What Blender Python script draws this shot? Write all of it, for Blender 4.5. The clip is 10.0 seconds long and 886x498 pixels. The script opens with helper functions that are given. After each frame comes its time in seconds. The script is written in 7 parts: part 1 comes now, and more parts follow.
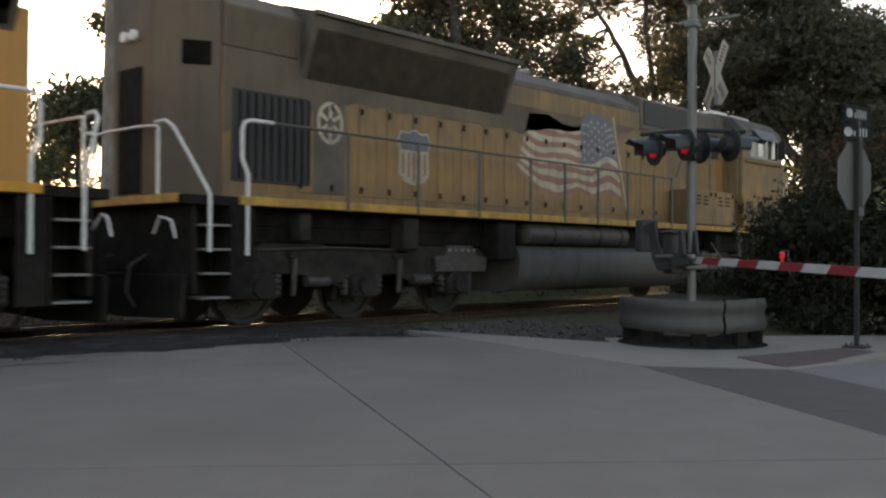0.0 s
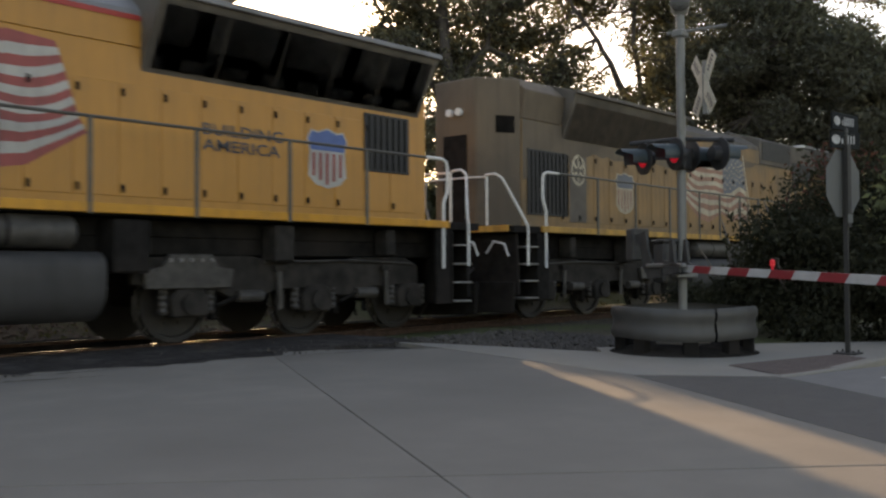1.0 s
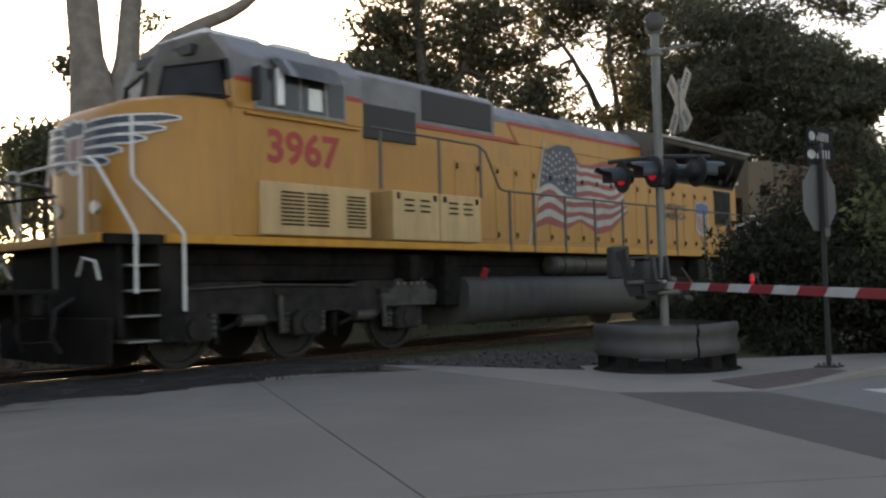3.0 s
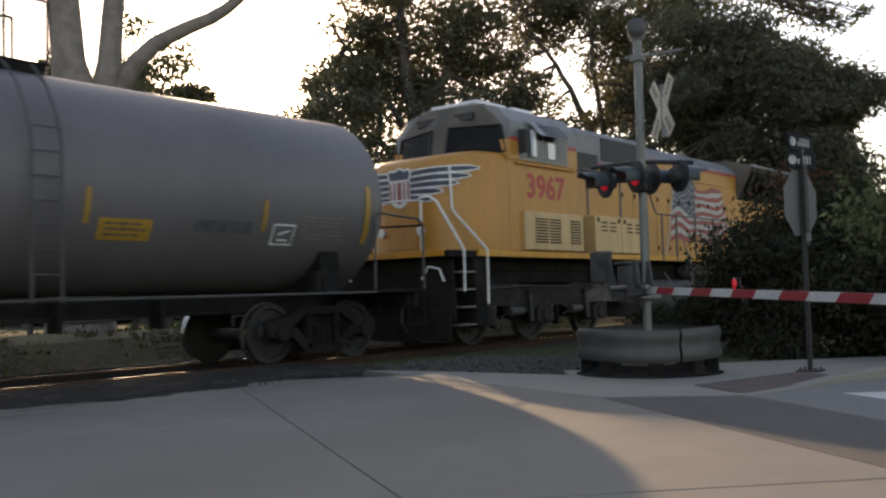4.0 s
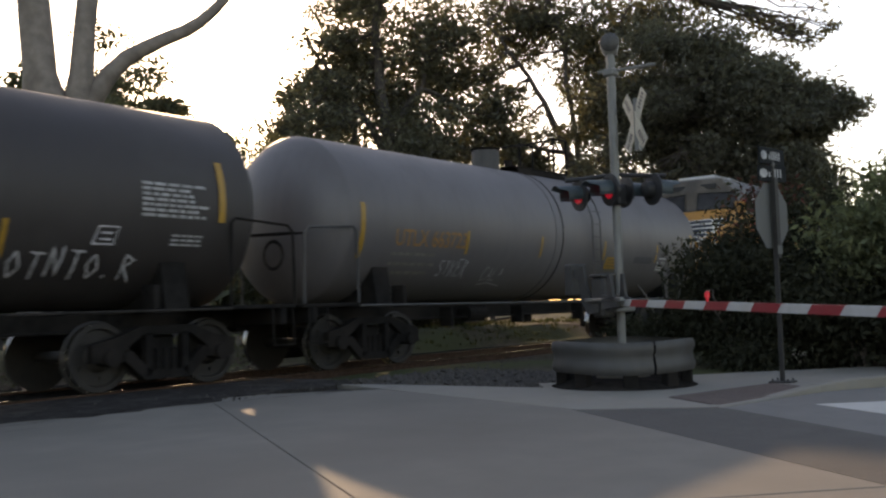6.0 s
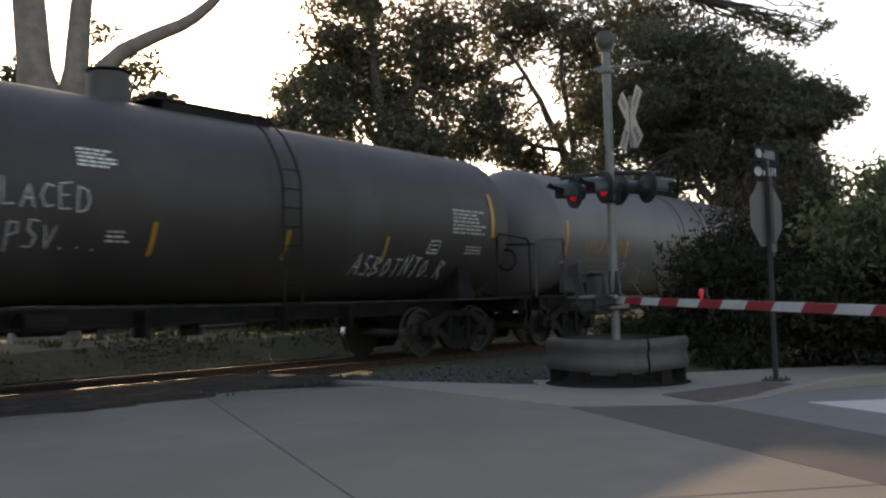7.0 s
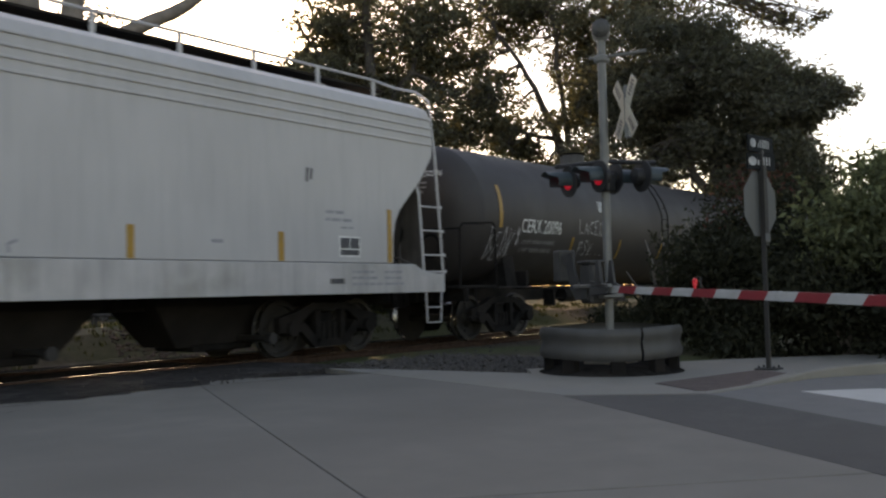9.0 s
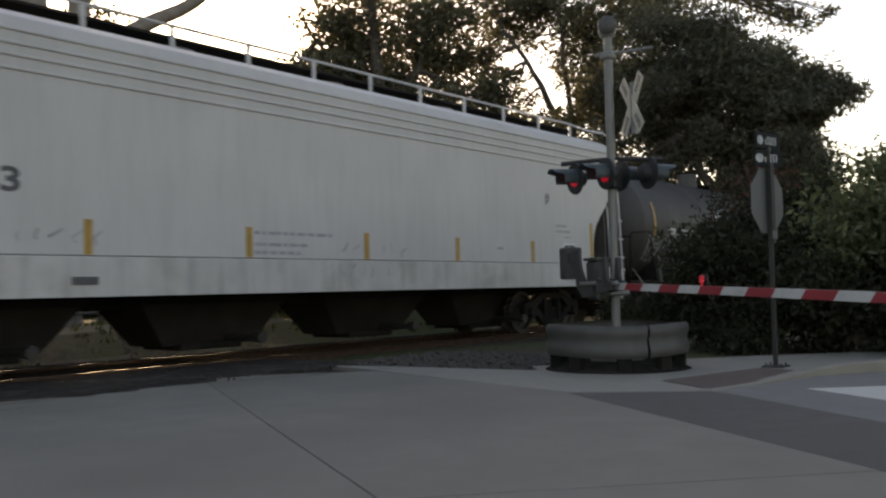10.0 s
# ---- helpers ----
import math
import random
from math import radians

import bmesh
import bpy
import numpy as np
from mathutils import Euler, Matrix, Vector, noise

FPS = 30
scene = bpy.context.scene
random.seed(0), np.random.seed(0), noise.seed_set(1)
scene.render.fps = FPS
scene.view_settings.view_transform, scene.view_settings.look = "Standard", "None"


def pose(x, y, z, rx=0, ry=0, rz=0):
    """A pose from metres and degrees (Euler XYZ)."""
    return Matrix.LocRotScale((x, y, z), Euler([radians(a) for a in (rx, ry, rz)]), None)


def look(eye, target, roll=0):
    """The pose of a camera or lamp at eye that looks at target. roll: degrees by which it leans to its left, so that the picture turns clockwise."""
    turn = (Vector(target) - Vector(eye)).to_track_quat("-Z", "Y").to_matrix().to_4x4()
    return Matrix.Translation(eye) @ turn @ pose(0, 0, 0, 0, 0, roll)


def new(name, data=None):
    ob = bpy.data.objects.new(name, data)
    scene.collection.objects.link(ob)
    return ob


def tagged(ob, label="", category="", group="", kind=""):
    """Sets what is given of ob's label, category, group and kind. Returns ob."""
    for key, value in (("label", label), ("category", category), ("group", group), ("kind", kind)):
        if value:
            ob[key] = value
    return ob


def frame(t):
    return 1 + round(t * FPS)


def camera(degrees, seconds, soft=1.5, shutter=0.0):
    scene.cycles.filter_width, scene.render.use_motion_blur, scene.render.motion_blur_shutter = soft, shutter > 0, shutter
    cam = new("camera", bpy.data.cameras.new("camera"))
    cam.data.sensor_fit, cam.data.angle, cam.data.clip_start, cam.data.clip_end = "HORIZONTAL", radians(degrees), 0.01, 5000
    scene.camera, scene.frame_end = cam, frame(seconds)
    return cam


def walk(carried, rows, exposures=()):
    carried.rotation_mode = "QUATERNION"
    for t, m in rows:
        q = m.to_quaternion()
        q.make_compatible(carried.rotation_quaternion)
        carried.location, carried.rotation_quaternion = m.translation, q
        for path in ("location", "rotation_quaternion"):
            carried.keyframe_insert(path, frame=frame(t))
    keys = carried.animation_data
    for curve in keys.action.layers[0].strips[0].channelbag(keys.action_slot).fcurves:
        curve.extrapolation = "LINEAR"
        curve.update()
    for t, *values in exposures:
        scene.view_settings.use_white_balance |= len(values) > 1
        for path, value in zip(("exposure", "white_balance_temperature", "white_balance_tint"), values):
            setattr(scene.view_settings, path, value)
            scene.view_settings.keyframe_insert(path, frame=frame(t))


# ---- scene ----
cam = camera(50.28, 10.0, soft=2.3, shutter=0.3)
# seconds, yaw, pitch, roll of the held camera, which stays on one spot
PATH = [
    (0, -47.75, 0.55, -0.36),
    (0.5, -48.36, 0.78, -0.25),
    (1, -48.27, 1.24, 0.28),
    (1.5, -48.47, 1.91, 1.11),
    (2, -48.56, 2.40, 1.47),
    (2.5, -48.83, 2.30, 1.47),
    (3, -49.37, 2.52, 1.45),
    (4.5, -50.93, 3.03, 1.42),
    (5, -51.52, 3.41, 1.34),
    (5.5, -51.77, 3.65, 1.68),
    (7, -52.21, 3.34, 1.46),
    (7.5, -52.64, 3.33, 1.13),
    (8, -52.74, 3.38, 1.29),
    (8.5, -52.45, 3.15, 1.49),
    (9, -52.56, 2.64, 1.32),
    (9.5, -52.63, 2.53, 1.43),
    (10, -52.18, 2.48, 1.32),
]
EYE = (0.0, -12.1, 0.98)
walk(cam, [(t, pose(*EYE, 90 + p, r, y)) for t, y, p, r in PATH],
     exposures=((0.0, 1.36, 9000, 20), (3.0, 1.34, 8700, 20), (4.5, 1.22, 8300, 20), (8.0, 1.16, 8300, 20), (10.0, 1.10, 8900, 20)))

# ---------------------------------------------------------------- light
SUN_AZ, SUN_EL = 52.0, 18.3
world = bpy.data.worlds.new("world")
scene.world = world
world.use_nodes = True
wn = world.node_tree.nodes
sky = wn.new("ShaderNodeTexSky")
sky.sky_type, sky.sun_disc = "NISHITA", False
sky.sun_elevation, sky.sun_rotation = radians(SUN_EL), radians(90 - SUN_AZ)
sky.air_density, sky.dust_density, sky.ozone_density = 1.0, 0.7, 1.0
world.node_tree.links.new(sky.outputs[0], wn["Background"].inputs[0])
wn["Background"].inputs[1].default_value = 0.15
sun = new("sun", bpy.data.lights.new("sun", "SUN"))
sun.data.energy, sun.data.angle, sun.data.color = 2.0, radians(0.6), (1.0, 0.80, 0.56)
SUN_DIR = Vector((math.cos(radians(SUN_AZ)) * math.cos(radians(SUN_EL)),
                  math.sin(radians(SUN_AZ)) * math.cos(radians(SUN_EL)), math.sin(radians(SUN_EL))))
sun.matrix_world = look(SUN_DIR * 60, (0, 0, 0))

# ---------------------------------------------------------------- materials
def mat(name, color, rough=0.6, metal=0.0, var=0.25, scale=6.0, bump=0.15, second=None, mix_scale=1.3,
        mix_at=0.55, emit=0.0, streak=0.0, island=0.0, fine=60.0, spec=0.5):
    """A surface with grain, stains at a larger scale and, with streak, dirt that runs downwards."""
    m = bpy.data.materials.new(name)
    m.use_nodes = True
    nt = m.node_tree
    b = nt.nodes["Principled BSDF"]
    b.inputs["Metallic"].default_value = metal
    b.inputs["Specular IOR Level"].default_value = spec
    tc = nt.nodes.new("ShaderNodeTexCoord")
    def noisy(sc, detail=4.0, vec=None):
        n = nt.nodes.new("ShaderNodeTexNoise")
        n.inputs["Scale"].default_value, n.inputs["Detail"].default_value = sc, detail
        nt.links.new(vec if vec else tc.outputs["Object"], n.inputs["Vector"])
        return n
    def blend(kind, fac, a, c):
        x = nt.nodes.new("ShaderNodeMix")
        x.data_type, x.blend_type = "RGBA", kind
        for sock, val in ((x.inputs[0], fac), (x.inputs[6], a), (x.inputs[7], c)):
            if isinstance(val, (int, float)):
                sock.default_value = val
            elif isinstance(val, tuple):
                sock.default_value = (*val, 1)
            else:
                nt.links.new(val, sock)
        return x.outputs[2]
    def ramp(sock, lo, hi):
        r = nt.nodes.new("ShaderNodeMapRange")
        r.inputs[1].default_value, r.inputs[2].default_value = lo, hi
        nt.links.new(sock, r.inputs[0])
        return r.outputs[0]
    grain = noisy(scale)
    dark, light = tuple(c * (1 - var) for c in color), tuple(min(1, c * (1 + var)) for c in color)
    col = blend("MIX", ramp(grain.outputs[0], 0.3, 0.7), dark, light)
    if second:
        big = noisy(mix_scale, 6.0)
        col = blend("MIX", ramp(big.outputs[0], mix_at - 0.08, mix_at + 0.14), col, second)
    if streak:
        mp = nt.nodes.new("ShaderNodeMapping")
        mp.inputs["Scale"].default_value = (3.2, 3.2, 0.35)
        nt.links.new(tc.outputs["Object"], mp.inputs[0])
        st = noisy(2.2, 5.0, mp.outputs[0])
        f = nt.nodes.new("ShaderNodeMath")
        f.operation = "MULTIPLY"
        f.inputs[1].default_value = streak
        nt.links.new(ramp(st.outputs[0], 0.45, 0.72), f.inputs[0])
        col = blend("MIX", f.outputs[0], col, tuple(c * 0.22 + 0.012 for c in color))
    if island:
        oi = nt.nodes.new("ShaderNodeObjectInfo")
        ge = nt.nodes.new("ShaderNodeNewGeometry")
        sm = nt.nodes.new("ShaderNodeMath")
        sm.operation = "ADD"
        nt.links.new(oi.outputs["Random"], sm.inputs[0])
        nt.links.new(ge.outputs["Random Per Island"], sm.inputs[1])
        hs = nt.nodes.new("ShaderNodeHueSaturation")
        r = nt.nodes.new("ShaderNodeMapRange")
        r.inputs[1].default_value, r.inputs[2].default_value = 0.0, 2.0
        r.inputs[3].default_value, r.inputs[4].default_value = 1 - island, 1 + island
        nt.links.new(sm.outputs[0], r.inputs[0])
        nt.links.new(r.outputs[0], hs.inputs["Value"])
        nt.links.new(col, hs.inputs["Color"])
        col = hs.outputs[0]
    nt.links.new(col, b.inputs["Base Color"])
    rg = nt.nodes.new("ShaderNodeMapRange")
    rg.inputs[3].default_value, rg.inputs[4].default_value = max(0.03, rough - 0.12), min(1, rough + 0.15)
    nt.links.new(grain.outputs[0], rg.inputs[0])
    nt.links.new(rg.outputs[0], b.inputs["Roughness"])
    if bump:
        bp = nt.nodes.new("ShaderNodeBump")
        bp.inputs["Strength"].default_value, bp.inputs["Distance"].default_value = bump, 0.01
        nt.links.new(noisy(fine, 3.0).outputs[0], bp.inputs["Height"])
        nt.links.new(bp.outputs[0], b.inputs["Normal"])
    if emit:
        b.inputs["Emission Color"].default_value = (*color, 1)
        b.inputs["Emission Strength"].default_value = emit
    return m

def leaf_mat(name, color, glow, hue=0.35):
    """Leaves: a dull face that lets some light through, each clump a little different."""
    m = bpy.data.materials.new(name)
    m.use_nodes = True
    nt = m.node_tree
    nt.nodes.remove(nt.nodes["Principled BSDF"])
    out = nt.nodes["Material Output"]
    ge = nt.nodes.new("ShaderNodeNewGeometry")
    rp = nt.nodes.new("ShaderNodeValToRGB")
    rp.color_ramp.elements[0].color = (*[c * (1 - hue) for c in color], 1)
    rp.color_ramp.elements[1].color = (*[c * (1 + hue) for c in color], 1)
    nt.links.new(ge.outputs["Random Per Island"], rp.inputs[0])
    d, t, x = nt.nodes.new("ShaderNodeBsdfDiffuse"), nt.nodes.new("ShaderNodeBsdfTranslucent"), nt.nodes.new("ShaderNodeMixShader")
    nt.links.new(rp.outputs[0], d.inputs[0])
    tint = nt.nodes.new("ShaderNodeMix")
    tint.data_type, tint.blend_type = "RGBA", "MULTIPLY"
    tint.inputs[0].default_value = 1
    nt.links.new(rp.outputs[0], tint.inputs[6])
    tint.inputs[7].default_value = (1.35, 1.3, 0.8, 1)
    nt.links.new(tint.outputs[2], t.inputs[0])
    x.inputs[0].default_value = glow
    nt.links.new(d.outputs[0], x.inputs[1])
    nt.links.new(t.outputs[0], x.inputs[2])
    nt.links.new(x.outputs[0], out.inputs[0])
    return m

M = {
    "yellow": mat("yellow paint", (0.42, 0.188, 0.034), 0.45, var=0.10, scale=1.2, bump=0.05, streak=0.16, fine=20),
    "yellow_dirty": mat("soot-stained yellow paint", (0.245, 0.136, 0.052), 0.6, var=0.2, scale=1.5, bump=0.06,
                        second=(0.15, 0.098, 0.052), mix_scale=0.55, mix_at=0.5, streak=0.55, fine=20),
    "soot": mat("heavy soot over yellow paint", (0.150, 0.108, 0.068), 0.7, var=0.2, scale=1.2, bump=0.05,
                second=(0.082, 0.062, 0.044), mix_scale=0.6, mix_at=0.5, streak=0.3, fine=20),
    "cream": mat("sun-bleached yellow paint", (0.50, 0.325, 0.150), 0.5, var=0.08, scale=2, bump=0.04, streak=0.25),
    "grey": mat("grey loco paint", (0.17, 0.17, 0.18), 0.5, var=0.15, scale=2, bump=0.05, second=(0.09, 0.09, 0.09)),
    "grey_dirty": mat("sooty grey paint", (0.092, 0.078, 0.064), 0.7, var=0.3, scale=2, bump=0.05, second=(0.052, 0.044, 0.037)),
    "stripe": mat("yellow sill stripe", (0.52, 0.225, 0.014), 0.45, var=0.12, scale=4, streak=0.3),
    "stripe_dirty": mat("dirty yellow sill stripe", (0.42, 0.22, 0.04), 0.6, var=0.25, scale=3, streak=0.6),
    "red": mat("red paint", (0.36, 0.032, 0.024), 0.5, var=0.12, scale=3),
    "flag_red": mat("faded red paint", (0.27, 0.058, 0.052), 0.55, var=0.18, scale=4, streak=0.2),
    "flag_white": mat("white paint on hood", (0.36, 0.345, 0.32), 0.5, var=0.1, scale=4, streak=0.2),
    "flag_blue": mat("navy paint", (0.038, 0.046, 0.072), 0.5, var=0.2, scale=4),
    "flag_red_old": mat("sooty faded red paint", (0.27, 0.13, 0.09), 0.6, var=0.2, scale=3, streak=0.5),
    "flag_white_old": mat("sooty white paint", (0.40, 0.34, 0.25), 0.6, var=0.2, scale=3, streak=0.5),
    "flag_blue_old": mat("sooty navy paint", (0.10, 0.11, 0.13), 0.6, var=0.2, scale=3),
    "black": mat("black grille mesh", (0.085, 0.078, 0.073), 0.7, var=0.3, scale=5, bump=0.2),
    "under": mat("greasy dark steel", (0.014, 0.0128, 0.012), 0.8, 0.0, var=0.45, scale=6, bump=0.2, spec=0.08, second=(0.026, 0.022, 0.020)),
    "truck": mat("dusty truck casting", (0.025, 0.0225, 0.0205), 0.8, 0.0, var=0.4, scale=5, bump=0.2, spec=0.12, second=(0.042, 0.037, 0.033), mix_scale=3),
    "fuel": mat("dark grey fuel tank paint", (0.050, 0.048, 0.048), 0.65, var=0.2, scale=2.5, bump=0.05, second=(0.064, 0.061, 0.060), mix_scale=2, streak=0.5),
    "wheel": mat("worn wheel steel", (0.026, 0.023, 0.021), 0.6, 0.15, var=0.3, scale=8),
    "tread": mat("polished wheel tread", (0.45, 0.43, 0.40), 0.22, 1.0, var=0.1, scale=10, bump=0.02),
    "rust": mat("rusty rail side", (0.060, 0.036, 0.026), 0.9, 0.0, var=0.35, scale=12, spec=0.08),
    "railtop": mat("polished rail head", (0.50, 0.46, 0.41), 0.13, 1.0, var=0.12, scale=8, bump=0.03),
    "handrail": mat("pale painted handrail", (0.62, 0.62, 0.60), 0.4, var=0.1, scale=10),
    "handrail_dark": mat("dark painted handrail", (0.07, 0.065, 0.055), 0.5, var=0.2, scale=8),
    "glass": mat("dark cab glass", (0.02, 0.022, 0.025), 0.08, var=0.05, bump=0),
    "alu": mat("bare metal window frame", (0.50, 0.50, 0.50), 0.35, 0.6, var=0.1, scale=6),
    "tank_grey": mat("grey tank jacket", (0.110, 0.101, 0.104), 0.5, var=0.10, scale=0.9, bump=0.03, second=(0.084, 0.077, 0.079), mix_scale=0.45, streak=0.14, fine=12),
    "tank_black": mat("black tank shell paint", (0.031, 0.026, 0.025), 0.58, var=0.15, scale=1.5, bump=0.03, second=(0.045, 0.042, 0.040), mix_scale=0.6, streak=0.2, fine=12),
    "reflector": mat("yellow reflective tape", (0.33, 0.18, 0.025), 0.4, var=0.12, scale=8),
    "mark_yellow": mat("yellow stencil paint", (0.27, 0.135, 0.045), 0.6, var=0.3, scale=9),
    "mark_white": mat("white stencil paint", (0.62, 0.62, 0.60), 0.55, var=0.15, scale=9),
    "mark_dim": mat("worn stencil paint", (0.30, 0.30, 0.30), 0.6, var=0.3, scale=9),
    "mark_dark": mat("dark stencil paint", (0.06, 0.06, 0.065), 0.6, var=0.3, scale=9),
    "scrawl": mat("pale spray paint", (0.40, 0.40, 0.415), 0.6, var=0.3, scale=12),
    "hopper": mat("pale grey hopper paint", (0.43, 0.42, 0.42), 0.5, var=0.05, scale=0.8, bump=0.03, second=(0.385, 0.375, 0.375), mix_scale=0.35, streak=0.10, fine=12),
    "hopper_sill": mat("grimy pale sill paint", (0.42, 0.405, 0.40), 0.5, var=0.1, scale=2, second=(0.30, 0.29, 0.27), mix_scale=1.5, mix_at=0.6, streak=0.25),
    # near-black so that bays and end sheets carry the underside's shade
    "hopper_low": mat("near-black hopper sheet with painted shade", (0.024, 0.021, 0.019), 0.8, var=0.3, scale=2, second=(0.016, 0.014, 0.013), spec=0.1),
    "concrete": mat("road concrete", (0.180, 0.164, 0.140), 0.85, var=0.10, scale=2.5, bump=0.25, second=(0.147, 0.134, 0.114), mix_scale=0.35, spec=0.3, island=0.06, fine=90),
    "walkway": mat("pavement concrete", (0.215, 0.196, 0.165), 0.82, var=0.1, scale=3, bump=0.25, second=(0.20, 0.19, 0.17), mix_scale=0.8, fine=90),
    "asphalt": mat("asphalt", (0.074, 0.069, 0.063), 0.85, var=0.2, scale=5, bump=0.5, second=(0.062, 0.057, 0.052), mix_scale=0.6, fine=120),
    "patch": mat("crumbled crossing asphalt", (0.044, 0.040, 0.037), 0.9, var=0.4, scale=7, bump=0.9, second=(0.085, 0.078, 0.072), mix_scale=2.2, mix_at=0.6, fine=50, spec=0.03),
    "street": mat("worn street surface", (0.155, 0.148, 0.138), 0.85, var=0.12, scale=4, bump=0.3, second=(0.15, 0.143, 0.133), fine=90),
    "paver": mat("red brick paver", (0.088, 0.062, 0.053), 0.85, var=0.2, scale=9, bump=0.3, island=0.25),
    "linepaint": mat("white road paint", (0.48, 0.465, 0.43), 0.6, var=0.08, scale=8, bump=0.15, second=(0.5, 0.49, 0.47), mix_scale=4, mix_at=0.62),
    "stone": mat("grey ballast stone", (0.052, 0.045, 0.039), 0.9, var=0.25, scale=8, bump=0.2, island=0.45),
    "litter": mat("dead leaf litter", (0.085, 0.062, 0.045), 0.9, var=0.35, scale=10, bump=0.2, island=0.5),
    "machine": mat("weathered machine grey", (0.046, 0.045, 0.043), 0.7, 0.05, var=0.25, scale=7, second=(0.028, 0.027, 0.026), mix_scale=3),
    # dark dirt and cracks; at the track it also carries painted shade
    "cinder": mat("near-black track cinder", (0.022, 0.020, 0.018), 0.95, var=0.4, scale=9, bump=0.5, second=(0.035, 0.031, 0.027), mix_scale=2, fine=60, spec=0.0),
    "tie": mat("weathered timber tie", (0.075, 0.06, 0.048), 0.9, var=0.3, scale=10, bump=0.5, island=0.2),
    "galv": mat("dull galvanised steel", (0.074, 0.071, 0.067), 0.6, 0.35, var=0.14, scale=6, bump=0.08, second=(0.08, 0.08, 0.078), mix_scale=2, streak=0.2),
    "mast": mat("aluminium mast paint", (0.15, 0.15, 0.142), 0.5, 0.2, var=0.12, scale=7, second=(0.13, 0.127, 0.118), mix_scale=3),
    "signal_black": mat("flat black signal paint", (0.016, 0.016, 0.017), 0.6, var=0.25, scale=8),
    "visor": mat("dark visor", (0.03, 0.045, 0.05), 0.45, var=0.2, scale=8),
    "lens": mat("red signal lens", (0.16, 0.008, 0.012), 0.25, var=0.1, scale=20),
    "lens_arm": mat("small red lamp lens", (0.6, 0.02, 0.035), 0.25, var=0.05, scale=20, emit=0.08),
    "lens_on": mat("lit red signal lens", (0.75, 0.02, 0.05), 0.25, var=0.05, scale=20, emit=0.09),
    "gate_white": mat("white gate arm sheeting", (0.44, 0.44, 0.43), 0.45, var=0.08, scale=7, second=(0.36, 0.35, 0.33), mix_scale=4, mix_at=0.6),
    "gate_red": mat("red gate arm sheeting", (0.27, 0.022, 0.03), 0.45, var=0.1, scale=7),
    "buck": mat("weathered white sign sheeting", (0.36, 0.34, 0.28), 0.5, var=0.12, scale=9, second=(0.28, 0.26, 0.21), mix_scale=5, mix_at=0.55),
    "sign_back": mat("bare aluminium sign back", (0.095, 0.097, 0.094), 0.6, 0.1, var=0.1, scale=5),
    "sign_dark": mat("dark street name sign", (0.018, 0.020, 0.021), 0.85, var=0.2, scale=9, spec=0.1),
    "post": mat("dark steel post", (0.03, 0.028, 0.026), 0.6, 0.3, var=0.25, scale=9),
    "bark": mat("grey-brown bark", (0.19, 0.165, 0.145), 0.95, var=0.25, scale=3, bump=0.4, second=(0.12, 0.10, 0.085), mix_scale=0.9, fine=9),
    "bark_dark": mat("dark furrowed bark", (0.075, 0.065, 0.058), 0.95, var=0.3, scale=3, bump=0.4, second=(0.05, 0.043, 0.037), mix_scale=0.9, fine=9),
    "fence": mat("weathered fence timber", (0.05, 0.042, 0.035), 0.9, var=0.3, scale=8),
}
L = {
    "oak": leaf_mat("oak leaves", (0.118, 0.118, 0.092), 0.45),
    "dark": leaf_mat("dark leaves", (0.120, 0.122, 0.104), 0.48),
    "light": leaf_mat("light green leaves", (0.115, 0.130, 0.078), 0.32),
    "bush": leaf_mat("shrub leaves", (0.044, 0.046, 0.033), 0.22),
    "rosy": leaf_mat("reddish shoots", (0.11, 0.05, 0.045), 0.25),
    "far": leaf_mat("far woods", (0.088, 0.095, 0.066), 0.3),
    "grass": leaf_mat("grass blades", (0.085, 0.088, 0.042), 0.15),
}

# ---------------------------------------------------------------- builders
def part(name, bm, material, parent=None, label="", smooth=False):
    """Links a bmesh as one mesh object, under a thing or a part."""
    me = bpy.data.meshes.new(name)
    bmesh.ops.recalc_face_normals(bm, faces=bm.faces[:])
    bm.to_mesh(me)
    bm.free()
    me.materials.append(material)
    if smooth:
        me.polygons.foreach_set("use_smooth", [True] * len(me.polygons))
        me.set_sharp_from_angle(angle=radians(35))
    ob = new(name, me)
    ob.parent = parent
    return tagged(ob, label)

def share(name, me, parent, m=None):
    ob = new(name, me)
    ob.parent = parent
    if m is not None:
        ob.matrix_basis = m
    return ob

def thing(name, label, category, group="", m=None):
    ob = new(name)
    ob.empty_display_size = 0.3
    if m is not None:
        ob.matrix_basis = m
    return tagged(ob, label, category, group)

def box(lo, hi, bevel=0.0, bm=None, turn=None):
    bm = bm or bmesh.new()
    lo, hi = Vector(lo), Vector(hi)
    r = bmesh.ops.create_cube(bm, size=1, matrix=Matrix.LocRotScale((lo + hi) / 2, None, hi - lo))
    if bevel:
        es = list({e for v in r["verts"] for e in v.link_edges})
        bmesh.ops.bevel(bm, geom=es, offset=bevel, segments=1, affect="EDGES")
    if turn is not None:
        bmesh.ops.transform(bm, matrix=turn, verts=bm.verts[:])
    return bm

def rod(p, q, r, seg=10, bm=None, r2=None):
    bm = bm or bmesh.new()
    p, q = Vector(p), Vector(q)
    d = q - p
    m = Matrix.Translation((p + q) / 2) @ d.to_track_quat("Z", "Y").to_matrix().to_4x4()
    bmesh.ops.create_cone(bm, cap_ends=True, segments=seg, radius1=r, radius2=r if r2 is None else r2, depth=d.length, matrix=m)
    return bm

